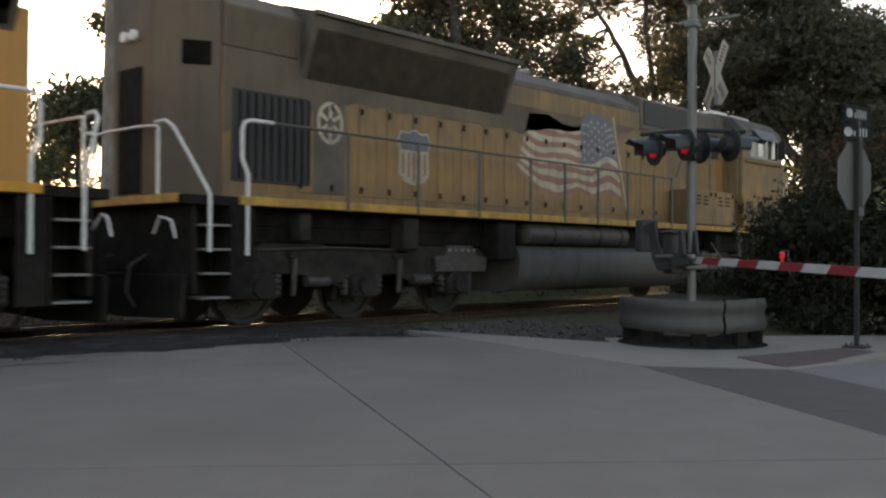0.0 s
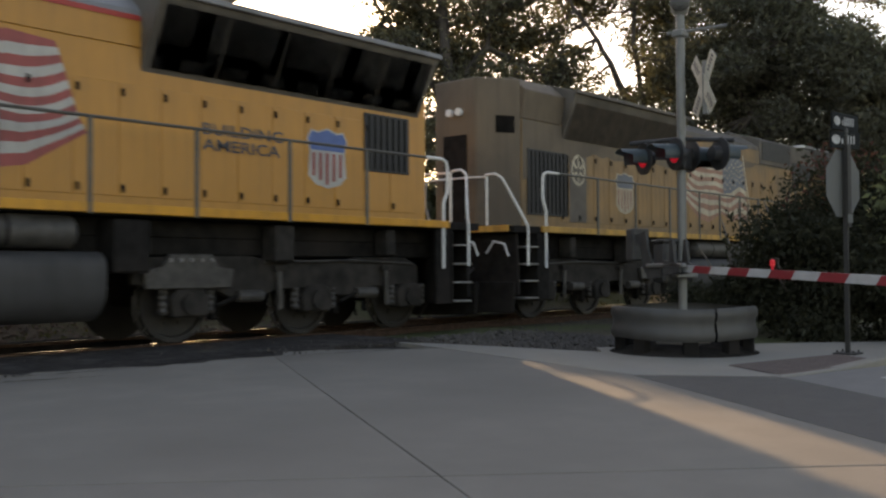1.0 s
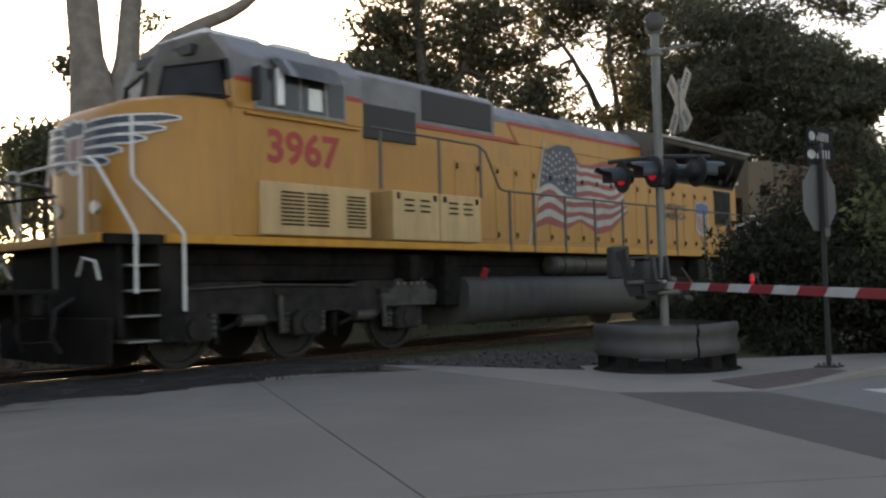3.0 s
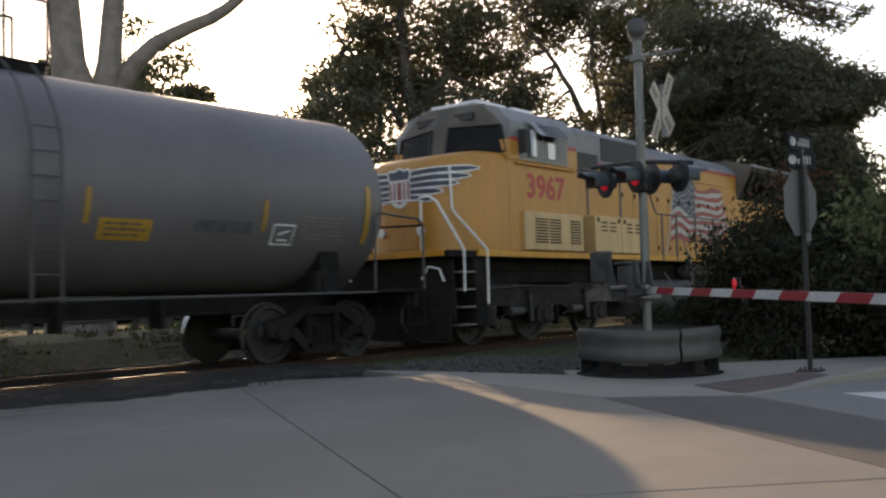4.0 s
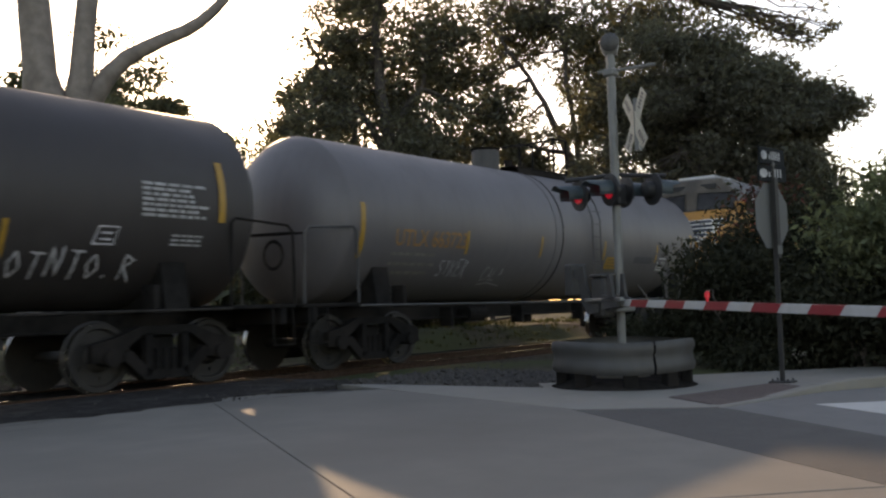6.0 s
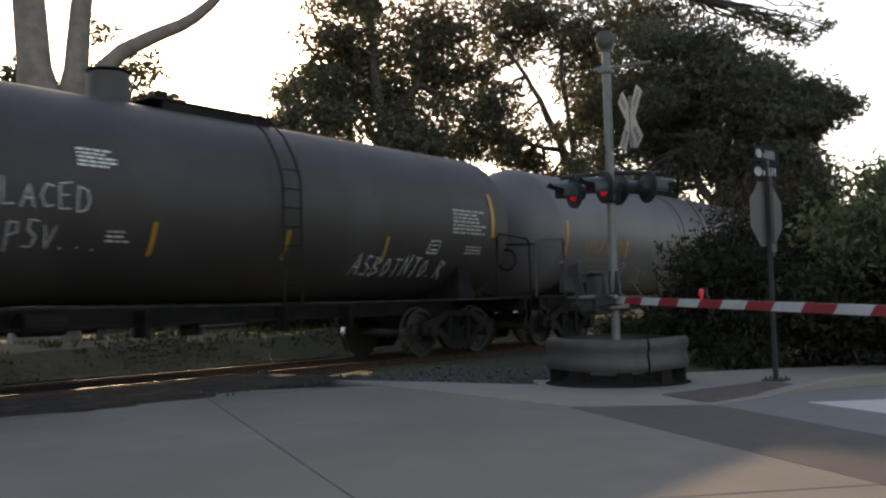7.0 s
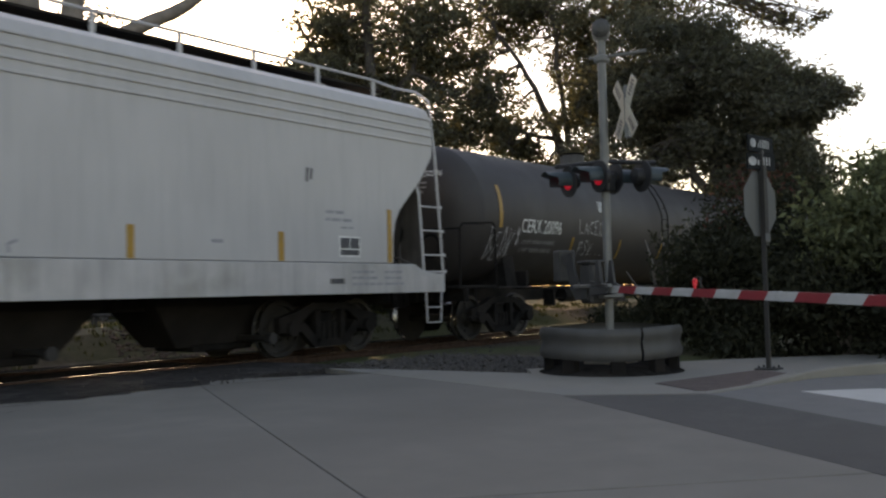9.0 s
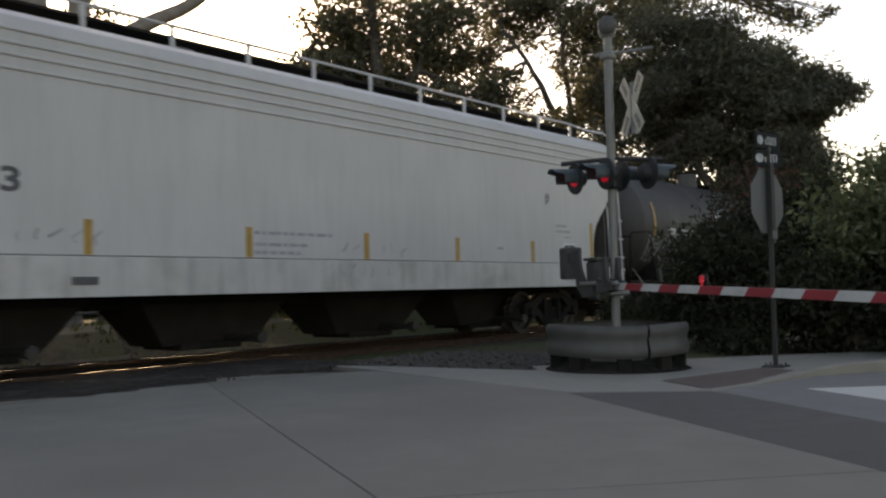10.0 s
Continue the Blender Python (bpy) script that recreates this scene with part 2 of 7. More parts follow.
def pipe(pts, r, seg=8, bm=None):
    """A bent round bar through the points."""
    bm = bm or bmesh.new()
    pts = [Vector(p) for p in pts]
    rings = []
    for i, p in enumerate(pts):
        a = (pts[i] - pts[i - 1]).normalized() if i else (pts[1] - pts[0]).normalized()
        b = (pts[i + 1] - pts[i]).normalized() if i < len(pts) - 1 else a
        d = (a + b).normalized()
        q = d.to_track_quat("Z", "Y")
        rr = r[i] if isinstance(r, (list, tuple)) else r
        rings.append([bm.verts.new(p + q @ Vector((rr * math.cos(k * 2 * math.pi / seg), rr * math.sin(k * 2 * math.pi / seg), 0))) for k in range(seg)])
    for ra, rb in zip(rings, rings[1:]):
        best = min(range(seg), key=lambda o: sum((ra[k].co - rb[(k + o) % seg].co).length for k in range(seg)))
        for k in range(seg):
            bm.faces.new((ra[k], ra[(k + 1) % seg], rb[(k + 1 + best) % seg], rb[(k + best) % seg]))
    bm.faces.new(rings[0][::-1])
    bm.faces.new(rings[-1])
    return bm

def prism(poly, axis, a, b, bm=None, bevel=0.0):
    """A polygon given in the other two axes, drawn out along axis from a to b."""
    bm = bm or bmesh.new()
    def put(u, v, w):
        return {"x": (w, u, v), "y": (u, w, v), "z": (u, v, w)}[axis]
    va = [bm.verts.new(put(u, v, a)) for u, v in poly]
    vb = [bm.verts.new(put(u, v, b)) for u, v in poly]
    fs = [bm.faces.new(va), bm.faces.new(vb[::-1])]
    n = len(poly)
    for i in range(n):
        fs.append(bm.faces.new((va[i], vb[i], vb[(i + 1) % n], va[(i + 1) % n])))
    if bevel:
        bmesh.ops.bevel(bm, geom=list({e for f in fs for e in f.edges}), offset=bevel, segments=1, affect="EDGES")
    return bm

def lathe(profile, axis_from, axis_dir, seg=48, bm=None):
    """Turns (along, radius) pairs round an axis."""
    bm = bm or bmesh.new()
    d = Vector(axis_dir).normalized()
    q = d.to_track_quat("Z", "Y")
    o = Vector(axis_from)
    rings = []
    for s, r in profile:
        if r < 1e-5:
            rings.append([bm.verts.new(o + d * s)])
        else:
            rings.append([bm.verts.new(o + d * s + q @ Vector((r * math.cos(k * 2 * math.pi / seg), r * math.sin(k * 2 * math.pi / seg), 0))) for k in range(seg)])
    for ra, rb in zip(rings, rings[1:]):
        for k in range(seg):
            k2 = (k + 1) % seg
            vs = [ra[k % len(ra)], ra[k2 % len(ra)], rb[k2 % len(rb)], rb[k % len(rb)]]
            vs = [v for i, v in enumerate(vs) if v not in vs[:i]]
            if len(vs) > 2:
                bm.faces.new(vs)
    return bm

def letters(text, height, width=None, bold=0.0):
    """Flat letters of the built-in font as a mesh: (verts in u, v; faces)."""
    cu = bpy.data.curves.new("letters", "FONT")
    cu.body, cu.size, cu.offset, cu.resolution_u = text, 1.0, bold, 3
    ob = bpy.data.objects.new("letters", cu)
    me = ob.to_mesh()
    vs = np.array([v.co[:2] for v in me.vertices])
    fs = [tuple(p.vertices) for p in me.polygons]
    ob.to_mesh_clear()
    bpy.data.objects.remove(ob)
    lo, hi = vs.min(0), vs.max(0)
    vs = (vs - lo) / (hi[1] - lo[1]) * height
    if width:
        vs[:, 0] *= width / vs[:, 0].max()
    return vs, fs

def painted(name, vs, fs, place, material, parent, label=""):
    """Puts flat paint, given in u and v, on a surface by place(u, v)."""
    me = bpy.data.meshes.new(name)
    me.from_pydata([tuple(place(u, v)) for u, v in vs], [], fs)
    me.materials.append(material)
    ob = new(name, me)
    ob.parent = parent
    return tagged(ob, label)

def strokes(lines, w):
    """Strips of width w along polylines in u and v."""
    vs, fs = [], []
    for pts in lines:
        pts = [Vector((*p, 0)) for p in pts]
        base = len(vs)
        for i, p in enumerate(pts):
            d = (pts[min(i + 1, len(pts) - 1)] - pts[max(i - 1, 0)]).normalized()
            n = Vector((-d.y, d.x, 0)) * w / 2
            vs += [(p + n)[:2], (p - n)[:2]]
        fs += [(base + 2 * i, base + 2 * i + 1, base + 2 * i + 3, base + 2 * i + 2) for i in range(len(pts) - 1)]
    return vs, fs

SPRAY = {
    "L": [[(0, 1), (0.05, 0), (0.7, 0.05)]], "A": [[(0, 0), (0.4, 1), (0.75, 0)], [(0.15, 0.4), (0.65, 0.35)]], "C": [[(0.8, 0.9), (0.3, 1), (0, 0.5), (0.3, 0), (0.8, 0.12)]],
    "E": [[(0.7, 1), (0, 0.95), (0.05, 0), (0.75, 0.05)], [(0, 0.5), (0.55, 0.55)]], "D": [[(0, 0), (0.05, 1), (0.6, 0.8), (0.75, 0.4), (0.5, 0.05), (0, 0)]],
    "P": [[(0.1, -0.15), (0, 1), (0.55, 0.95), (0.6, 0.6), (0.05, 0.45)]], "S": [[(0.7, 0.95), (0.2, 1), (0.1, 0.65), (0.65, 0.4), (0.55, 0.05), (0, 0.05)]],
    "V": [[(0, 1), (0.35, 0), (0.75, 1)]], "B": [[(0, 0), (0, 1), (0.55, 0.85), (0.1, 0.55), (0.7, 0.3), (0, 0)]], "O": [[(0.35, 1), (0, 0.55), (0.3, 0), (0.7, 0.4), (0.35, 1)]],
    "K": [[(0, 1.1), (0.05, -0.1)], [(0.75, 1), (0.08, 0.5), (0.8, -0.1)]], "R": [[(0, 0), (0, 1), (0.6, 0.8), (0.05, 0.5), (0.75, -0.1)]],
    "T": [[(0, 1), (0.8, 0.95)], [(0.4, 1), (0.35, 0)]], "I": [[(0.2, 0.8), (0.2, 0)]], "N": [[(0, 0), (0.05, 1), (0.6, 0.05), (0.65, 1)]],
    ".": [[(0.1, 0.0), (0.2, 0.06)]], "*": [[(0.1, 0.9), (0.6, 0.5)], [(0.6, 0.95), (0.15, 0.45)], [(0.35, 1.0), (0.35, 0.4)]],
}

def spray(word, size, width, place, parent, label="", w=0.03, seed=0, mat_name="scrawl"):
    """A hand-sprayed word, one wobbly part for each letter."""
    rg = random.Random(seed)
    step = width / len(word)
    for i, ch in enumerate(word):
        lines = []
        dz, sc = rg.uniform(-0.06, 0.06) * size, rg.uniform(0.88, 1.14)
        for ln in SPRAY[ch]:
            pts = []
            for (ua, va), (ub, vb) in zip(ln, ln[1:]):
                for k in range(4):
                    pts.append(((i + 0.9 * (ua + (ub - ua) * k / 4) + rg.uniform(-0.02, 0.02)) * step, dz + sc * size * (va + (vb - va) * k / 4 + rg.uniform(-0.02, 0.02))))
            pts.append(((i + 0.9 * ln[-1][0]) * step, dz + sc * size * ln[-1][1]))
            lines.append(pts)
        vs, fs = strokes(lines, w)
        painted("spray_letter", vs, fs, place, M[mat_name], parent, label)

def bars(rows, w, h, gap, seed=0):
    """Rows of short bars, for writing that cannot be read."""
    rg = random.Random(seed)
    vs, fs = [], []
    for r in range(rows):
        u, v = 0.0, -r * (h + gap)
        end = w * rg.uniform(0.7, 1.0)
        while u < end:
            l = rg.uniform(1.5, 5) * h
            b = len(vs)
            vs += [(u, v), (min(u + l, w), v), (min(u + l, w), v + h), (u, v + h)]
            fs.append((b, b + 1, b + 2, b + 3))
            u += l + h * 0.8
    return vs, fs

def quad(u0, v0, u1, v1):
    vs, fs = [], []
    for k in range(5):
        v = v0 + (v1 - v0) * k / 4
        vs += [(u0, v), (u1, v)]
        if k:
            fs.append((2 * k - 2, 2 * k - 1, 2 * k + 1, 2 * k))
    return vs, fs

# ---------------------------------------------------------------- ground and road
ROAD = -0.03

def ground_height(x, y):
    z = -0.13 + 0.03 * noise.noise((x * 0.7, y * 0.7, 0))
    if y > 2.2:
        k = min(1, (y - 2.2) / 1.6)
        z += 0.03 + 0.52 * k * k * (3 - 2 * k) + min(0.25, max(0, y - 4) * 0.008) + (0.05 + 0.07 * k) * noise.noise((x * 0.45, y * 0.45, 3))
    if y > 5:
        k = min(1, (y - 5) / 5)
        z -= 0.5 * k * k * (3 - 2 * k)
    return z

def build_ground():
    xs = sorted(set([-900, -400, -200, -100, -60, -40, -25] + list(range(-15, 46, 1)) + [50, 60, 80, 120, 200, 400, 900]))
    ys = sorted(set([-900, -400, -150, -60, -30, -20] + list(range(-15, 2)) + [1.5, 2, 2.5, 3, 3.5] + list(range(4, 30)) + [32, 36, 40, 50, 70, 100, 200, 400, 900]))
    vs = [(x, y, ground_height(x, y) if abs(x) < 100 and abs(y) < 100 else 0.1 if y > 0 else -0.13) for y in ys for x in xs]
    n = len(xs)
    fs = [(j * n + i, j * n + i + 1, (j + 1) * n + i + 1, (j + 1) * n + i) for j in range(len(ys) - 1) for i in range(n - 1)]
    me = bpy.data.meshes.new("ground")
    me.from_pydata(vs, [], fs)
    me.materials.append(mat("dry verge soil and thin grass", (0.074, 0.060, 0.045), 0.95, var=0.45, scale=5.5, bump=1.0,
                            second=(0.070, 0.078, 0.036), mix_scale=0.28, mix_at=0.47, fine=18, spec=0.1))
    return tagged(new("ground", me), "dry verge of soil and thin grass beside the track", "ground", kind="structure")

def clip(poly, p, d):
    """The part of a polygon that lies to the right of the line through p along d."""
    out = []
    def side(q):
        return (q[0] - p[0]) * d[1] - (q[1] - p[1]) * d[0]
    for a, b in zip(poly, poly[1:] + poly[:1]):
        sa, sb = side(a), side(b)
        if sa >= 0:
            out.append(a)
        if sa * sb < 0:
            k = sa / (sa - sb)
            out.append((a[0] + k * (b[0] - a[0]), a[1] + k * (b[1] - a[1])))
    return out

def build_road():
    road = tagged(new("road"), "pale concrete road slabs with dark open joints", "road", kind="structure")
    part("bed", box((-40, -34, -0.34), (9.2, -2.6, -0.075)), M["patch"], road)
    p0, u, v = Vector((3.45, -9.0)), Vector((0.52, 0.854)), Vector((0.731, -0.682))
    cuts_u, cuts_v = [-24, -15, -7.5, 0, 7.6], [-40, -26, -19, -12.4, -6.2, 0, 6.4]
    for i in range(len(cuts_u) - 1):
        for j in range(len(cuts_v) - 1):
            g = 0.005
            quad_ = [(cuts_u[i] + g, cuts_v[j] + g), (cuts_u[i + 1] - g, cuts_v[j] + g), (cuts_u[i + 1] - g, cuts_v[j + 1] - g), (cuts_u[i] + g, cuts_v[j + 1] - g)]
            poly = [tuple(p0 + u * a + v * b) for a, b in quad_]
            for p, d in (((9.4, -2.75), (-1, 0)), ((9.4, -2.75), (-1.5, -4.75)), ((7.88, -7.47), (-2.45, -3.31))):
                if d == (-1, 0):
                    poly = [q for q in clip(poly, p, (1, 0))]
                else:
                    poly = clip(poly, p, d)
                if len(poly) < 3:
                    break
            if len(poly) > 2:
                part("slab", prism(poly, "z", -0.2, ROAD + random.uniform(-0.002, 0.002), bevel=0.004), M["concrete"], road)
    # crumbled asphalt between the slabs and the near rail, with a ragged edge
    rg = random.Random(4)
    edge = []
    x = 9.75
    while x > -30:
        edge.append((x, -2.72 - 0.28 * rg.random() - (0.25 if 5.2 < x < 7.4 else 0)))
        x -= rg.uniform(0.12, 0.4)
    tagged(part("crossing_edge", prism([(-30, -0.86), (9.9, -0.86)] + [(9.95, -2.4)] + edge, "z", -0.2, ROAD + 0.006), M["patch"]),
           "crumbled dark asphalt along the near rail", "road", kind="structure")
    # infill and an added strip coloured near-black for the train's shade
    tagged(part("crossing_infill", box((-30, -0.62, -0.2), (9.4, 0.62, -0.035), 0.01), M["cinder"]), "asphalt between the rails with shade in its colour", "road", kind="structure")
    tagged(part("far_shoulder", prism([(-30, 0.88), (60, 0.88), (60, 2.4), (-30, 2.4)], "z", -0.3, -0.085), M["cinder"]), "added dark strip beyond the far rail, shade in its colour", "ground", kind="structure")
    tagged(part("asphalt_strip", prism([(7.9, -7.48), (8.6, -8.6), (8.53, -8.76), (7.3, -10.35), (3.9, -14.7), (2.5, -14.72), (5.44, -10.79)], "z", -0.2, ROAD - 0.002), M["asphalt"]),
           "dark asphalt repair strip across the street mouth", "road", kind="structure")
    tagged(part("street", prism([(8.61, -8.62), (10.6, -9.07), (11.6, -9.77), (17.3, -13.1), (40, -28), (40, -60), (-2, -60), (3.92, -14.7), (7.31, -10.36), (8.54, -8.76)], "z", -0.25, ROAD - 0.006), M["street"]),
           "worn grey side street surface", "road", kind="structure")
    part("street_stripe", prism([(9.2, -9.3), (9.75, -9.88), (7.4, -13.1), (6.85, -12.5)], "z", ROAD - 0.012, ROAD - 0.002), M["linepaint"])
    tagged(bpy.data.objects["street_stripe"], "worn white crosswalk bar on the street", "road marking", kind="structure")
    tagged(part("pavement", prism([(9.42, -2.8), (9.62, -3.8), (9.85, -5.9), (10.35, -5.5), (11.35, -6.2), (12.8, -7.3), (14.5, -8.9), (18, -12), (38, -26), (38, -27.2),
                                   (17.3, -13), (11.6, -9.68), (10.6, -8.98), (8.62, -8.58), (7.92, -7.46)], "z", -0.22, ROAD + 0.002), M["walkway"]),
           "pale concrete pavement corner behind the kerb", "pavement", kind="structure")
    # kerb: flush at the ramp, then a real step
    kerb = tagged(new("kerb"), "concrete kerb that rises from a flush ramp", "kerb", kind="structure")
    line = [(8.62, -8.6, 0.006), (9.6, -8.8, 0.012), (10.4, -9.0, 0.07), (10.9, -9.25, 0.105), (11.6, -9.72, 0.115), (13.4, -10.8, 0.12), (17.3, -13.05, 0.12), (38, -27.2, 0.12)]
    for (x0, y0, h0), (x1, y1, h1) in zip(line, line[1:]):
        d = Vector((x1 - x0, y1 - y0, 0)).normalized()
        nrm = Vector((-d.y, d.x, 0)) * 0.16
        bm = bmesh.new()
        lo = [(x0, y0), (x1, y1), (x1 + nrm.x, y1 + nrm.y), (x0 + nrm.x, y0 + nrm.y)]
        hs = [h0, h1, h1, h0]
        a = [bm.verts.new((*q, -0.2)) for q in lo]
        b = [bm.verts.new((*q, ROAD + h)) for q, h in zip(lo, hs)]
        bm.faces.new(a), bm.faces.new(b)
        for k in range(4):
            bm.faces.new((a[k], a[(k + 1) % 4], b[(k + 1) % 4], b[k]))
        bmesh.ops.bevel(bm, geom=[e for e in bm.edges if all(v in b for v in e.verts)], offset=0.012, segments=1, affect="EDGES")
        part("kerb_stone", bm, M["walkway"], kerb)
    # paver panel in the corner ramp
    pad = tagged(new("paver_panel"), "red brick paver ramp panel in the pavement", "paving", kind="structure")
    o, e1, e2 = Vector((9.27, -7.8)), Vector((1.92, -0.42)), Vector((-0.55, -0.74))
    part("bed", prism([tuple(o + e1 * a + e2 * b) for a, b in ((-0.01, -0.01), (1.01, -0.01), (1.01, 1.01), (-0.01, 1.01))], "z", -0.1, ROAD + 0.0045), M["asphalt"], pad)
    nx, ny = 16, 9
    ang = math.atan2(e1.y, e1.x)
    pm = bpy.data.meshes.new("paver")
    bm = box((-e1.length / nx / 2 + 0.004, -e2.length / ny / 2 + 0.004, -0.03), (e1.length / nx / 2 - 0.004, e2.length / ny / 2 - 0.004, 0.0), 0.004)
    bm.to_mesh(pm)
    bm.free()
    pm.materials.append(M["paver"])
    for i in range(nx):
        for j in range(ny):
            c = o + e1 * ((i + 0.5) / nx) + e2 * ((j + 0.5) / ny)
            share("paver", pm, pad, Matrix.Translation((c.x, c.y, ROAD + 0.012)) @ Matrix.Rotation(ang, 4, "Z"))

def build_cracks():
    """Wandering dark cracks where the slabs meet the crossing."""
    rg = random.Random(14)
    for x0, x1, y0, y1 in ((2.2, 5.2, -2.85, -3.25), (4.4, 7.6, -3.15, -2.8), (6.6, 9.2, -2.7, -3.3), (7.0, 9.6, -3.4, -4.1), (3.2, 4.6, -3.35, -3.6)):
        pts, n = [], 26
        y = 0.0
        for k in range(n + 1):
            y = 0.8 * y + rg.uniform(-0.05, 0.05)
            pts.append((x0 + (x1 - x0) * k / n + rg.uniform(-0.03, 0.03), y0 + (y1 - y0) * k / n + y))
        bm = bmesh.new()
        prev = None
        for k, (x, yy) in enumerate(pts):
            w = 0.003 + 0.022 * rg.random() * math.sin(math.pi * k / n)
            row = [bm.verts.new((x, yy - w, ROAD + 0.010)), bm.verts.new((x, yy + w, ROAD + 0.010))]
            if prev:
                bm.faces.new((prev[0], row[0], row[1], prev[1]))
            prev = row
        tagged(part("road_crack", bm, M["cinder"]), "dark wandering crack in the road surface", "road crack", kind="structure")

def build_track():
    prof = [(-0.075, -0.17), (0.075, -0.17), (0.075, -0.155), (0.012, -0.135), (0.012, -0.045), (0.036, -0.032), (0.036, -0.006), (0.028, 0.0), (-0.028, 0.0), (-0.036, -0.006), (-0.036, -0.032), (-0.012, -0.045), (-0.012, -0.135), (-0.075, -0.155)]
    for y in (-0.755, 0.755):
        bm = prism([(y + a, b) for a, b in prof], "x", -140, 260)
        ob = part("rail", bm, M["rust"], None)
        ob.data.materials.append(M["railtop"])
        for p in ob.data.polygons:
            if abs(p.normal.z) > 0.3 and p.center.z > -0.01:
                p.material_index = 1
        tagged(ob, "steel rail with a polished head and rusty web", "rail", "track rails", kind="structure")
    ties = tagged(new("track_ties"), "weathered timber ties in the ballast", "ties", kind="structure")
    tm = bpy.data.meshes.new("tie")
    bm = box((-0.11, -1.3, -0.34), (0.11, 1.3, -0.172), 0.012)
    bm.to_mesh(tm)
    bm.free()
    tm.materials.append(M["tie"])
    rg = random.Random(8)
    for k in range(110):
        share("tie", tm, ties, Matrix.Translation((10.0 + k * 0.53 + rg.uniform(-0.03, 0.03), rg.uniform(-0.05, 0.05), 0)) @ Matrix.Rotation(rg.uniform(-0.02, 0.02), 4, "Z"))

def scatter_stones(name, label, spots, size, material, seed):
    """One object of many small angular stones."""
    rg = np.random.RandomState(seed)
    base = np.array([(1, 0, 0), (-1, 0, 0), (0, 1, 0), (0, -1, 0), (0, 0, 1), (0, 0, -1)], float)
    tri = [(0, 2, 4), (2, 1, 4), (1, 3, 4), (3, 0, 4), (2, 0, 5), (1, 2, 5), (3, 1, 5), (0, 3, 5)]
    vs, fs = [], []
    for x, y, z in spots:
        r = size * rg.uniform(0.5, 1.5)
        a = rg.uniform(0, 6.28)
        b = base * rg.uniform(0.6, 1.2, (6, 3)) * r + rg.uniform(-0.2, 0.2, (6, 3)) * r
        c, s = math.cos(a), math.sin(a)
        n = len(vs)
        vs += [(x + p[0] * c - p[1] * s, y + p[0] * s + p[1] * c, z + p[2] * 0.7) for p in b]
        fs += [(n + i, n + j, n + k) for i, j, k in tri]
    me = bpy.data.meshes.new(name)
    me.from_pydata(vs, [], fs)
    me.materials.append(material)
    return tagged(new(name, me), label, "stones", kind="stuff")

def grass_tufts(name, label, spots, h, material, seed, category="grass"):
    rg = np.random.RandomState(seed)
    vs, fs = [], []
    for x, y, z in spots:
        for k in range(rg.randint(4, 8)):
            a, l, w = rg.uniform(0, 6.28), h * rg.uniform(0.5, 1.4), 0.012 + 0.02 * rg.rand()
            px, py = x + rg.uniform(-0.12, 0.12), y + rg.uniform(-0.12, 0.12)
            dx, dy = math.cos(a), math.sin(a)
            b = len(vs)
            vs += [(px - dy * w, py + dx * w, z), (px + dy * w, py - dx * w, z), (px + dx * l * 0.45, py + dy * l * 0.45, z + l)]
            fs.append((b, b + 1, b + 2))
    me = bpy.data.meshes.new(name)
    me.from_pydata(vs, [], fs)
    me.materials.append(material)
    return tagged(new(name, me), label, category, kind="stuff")

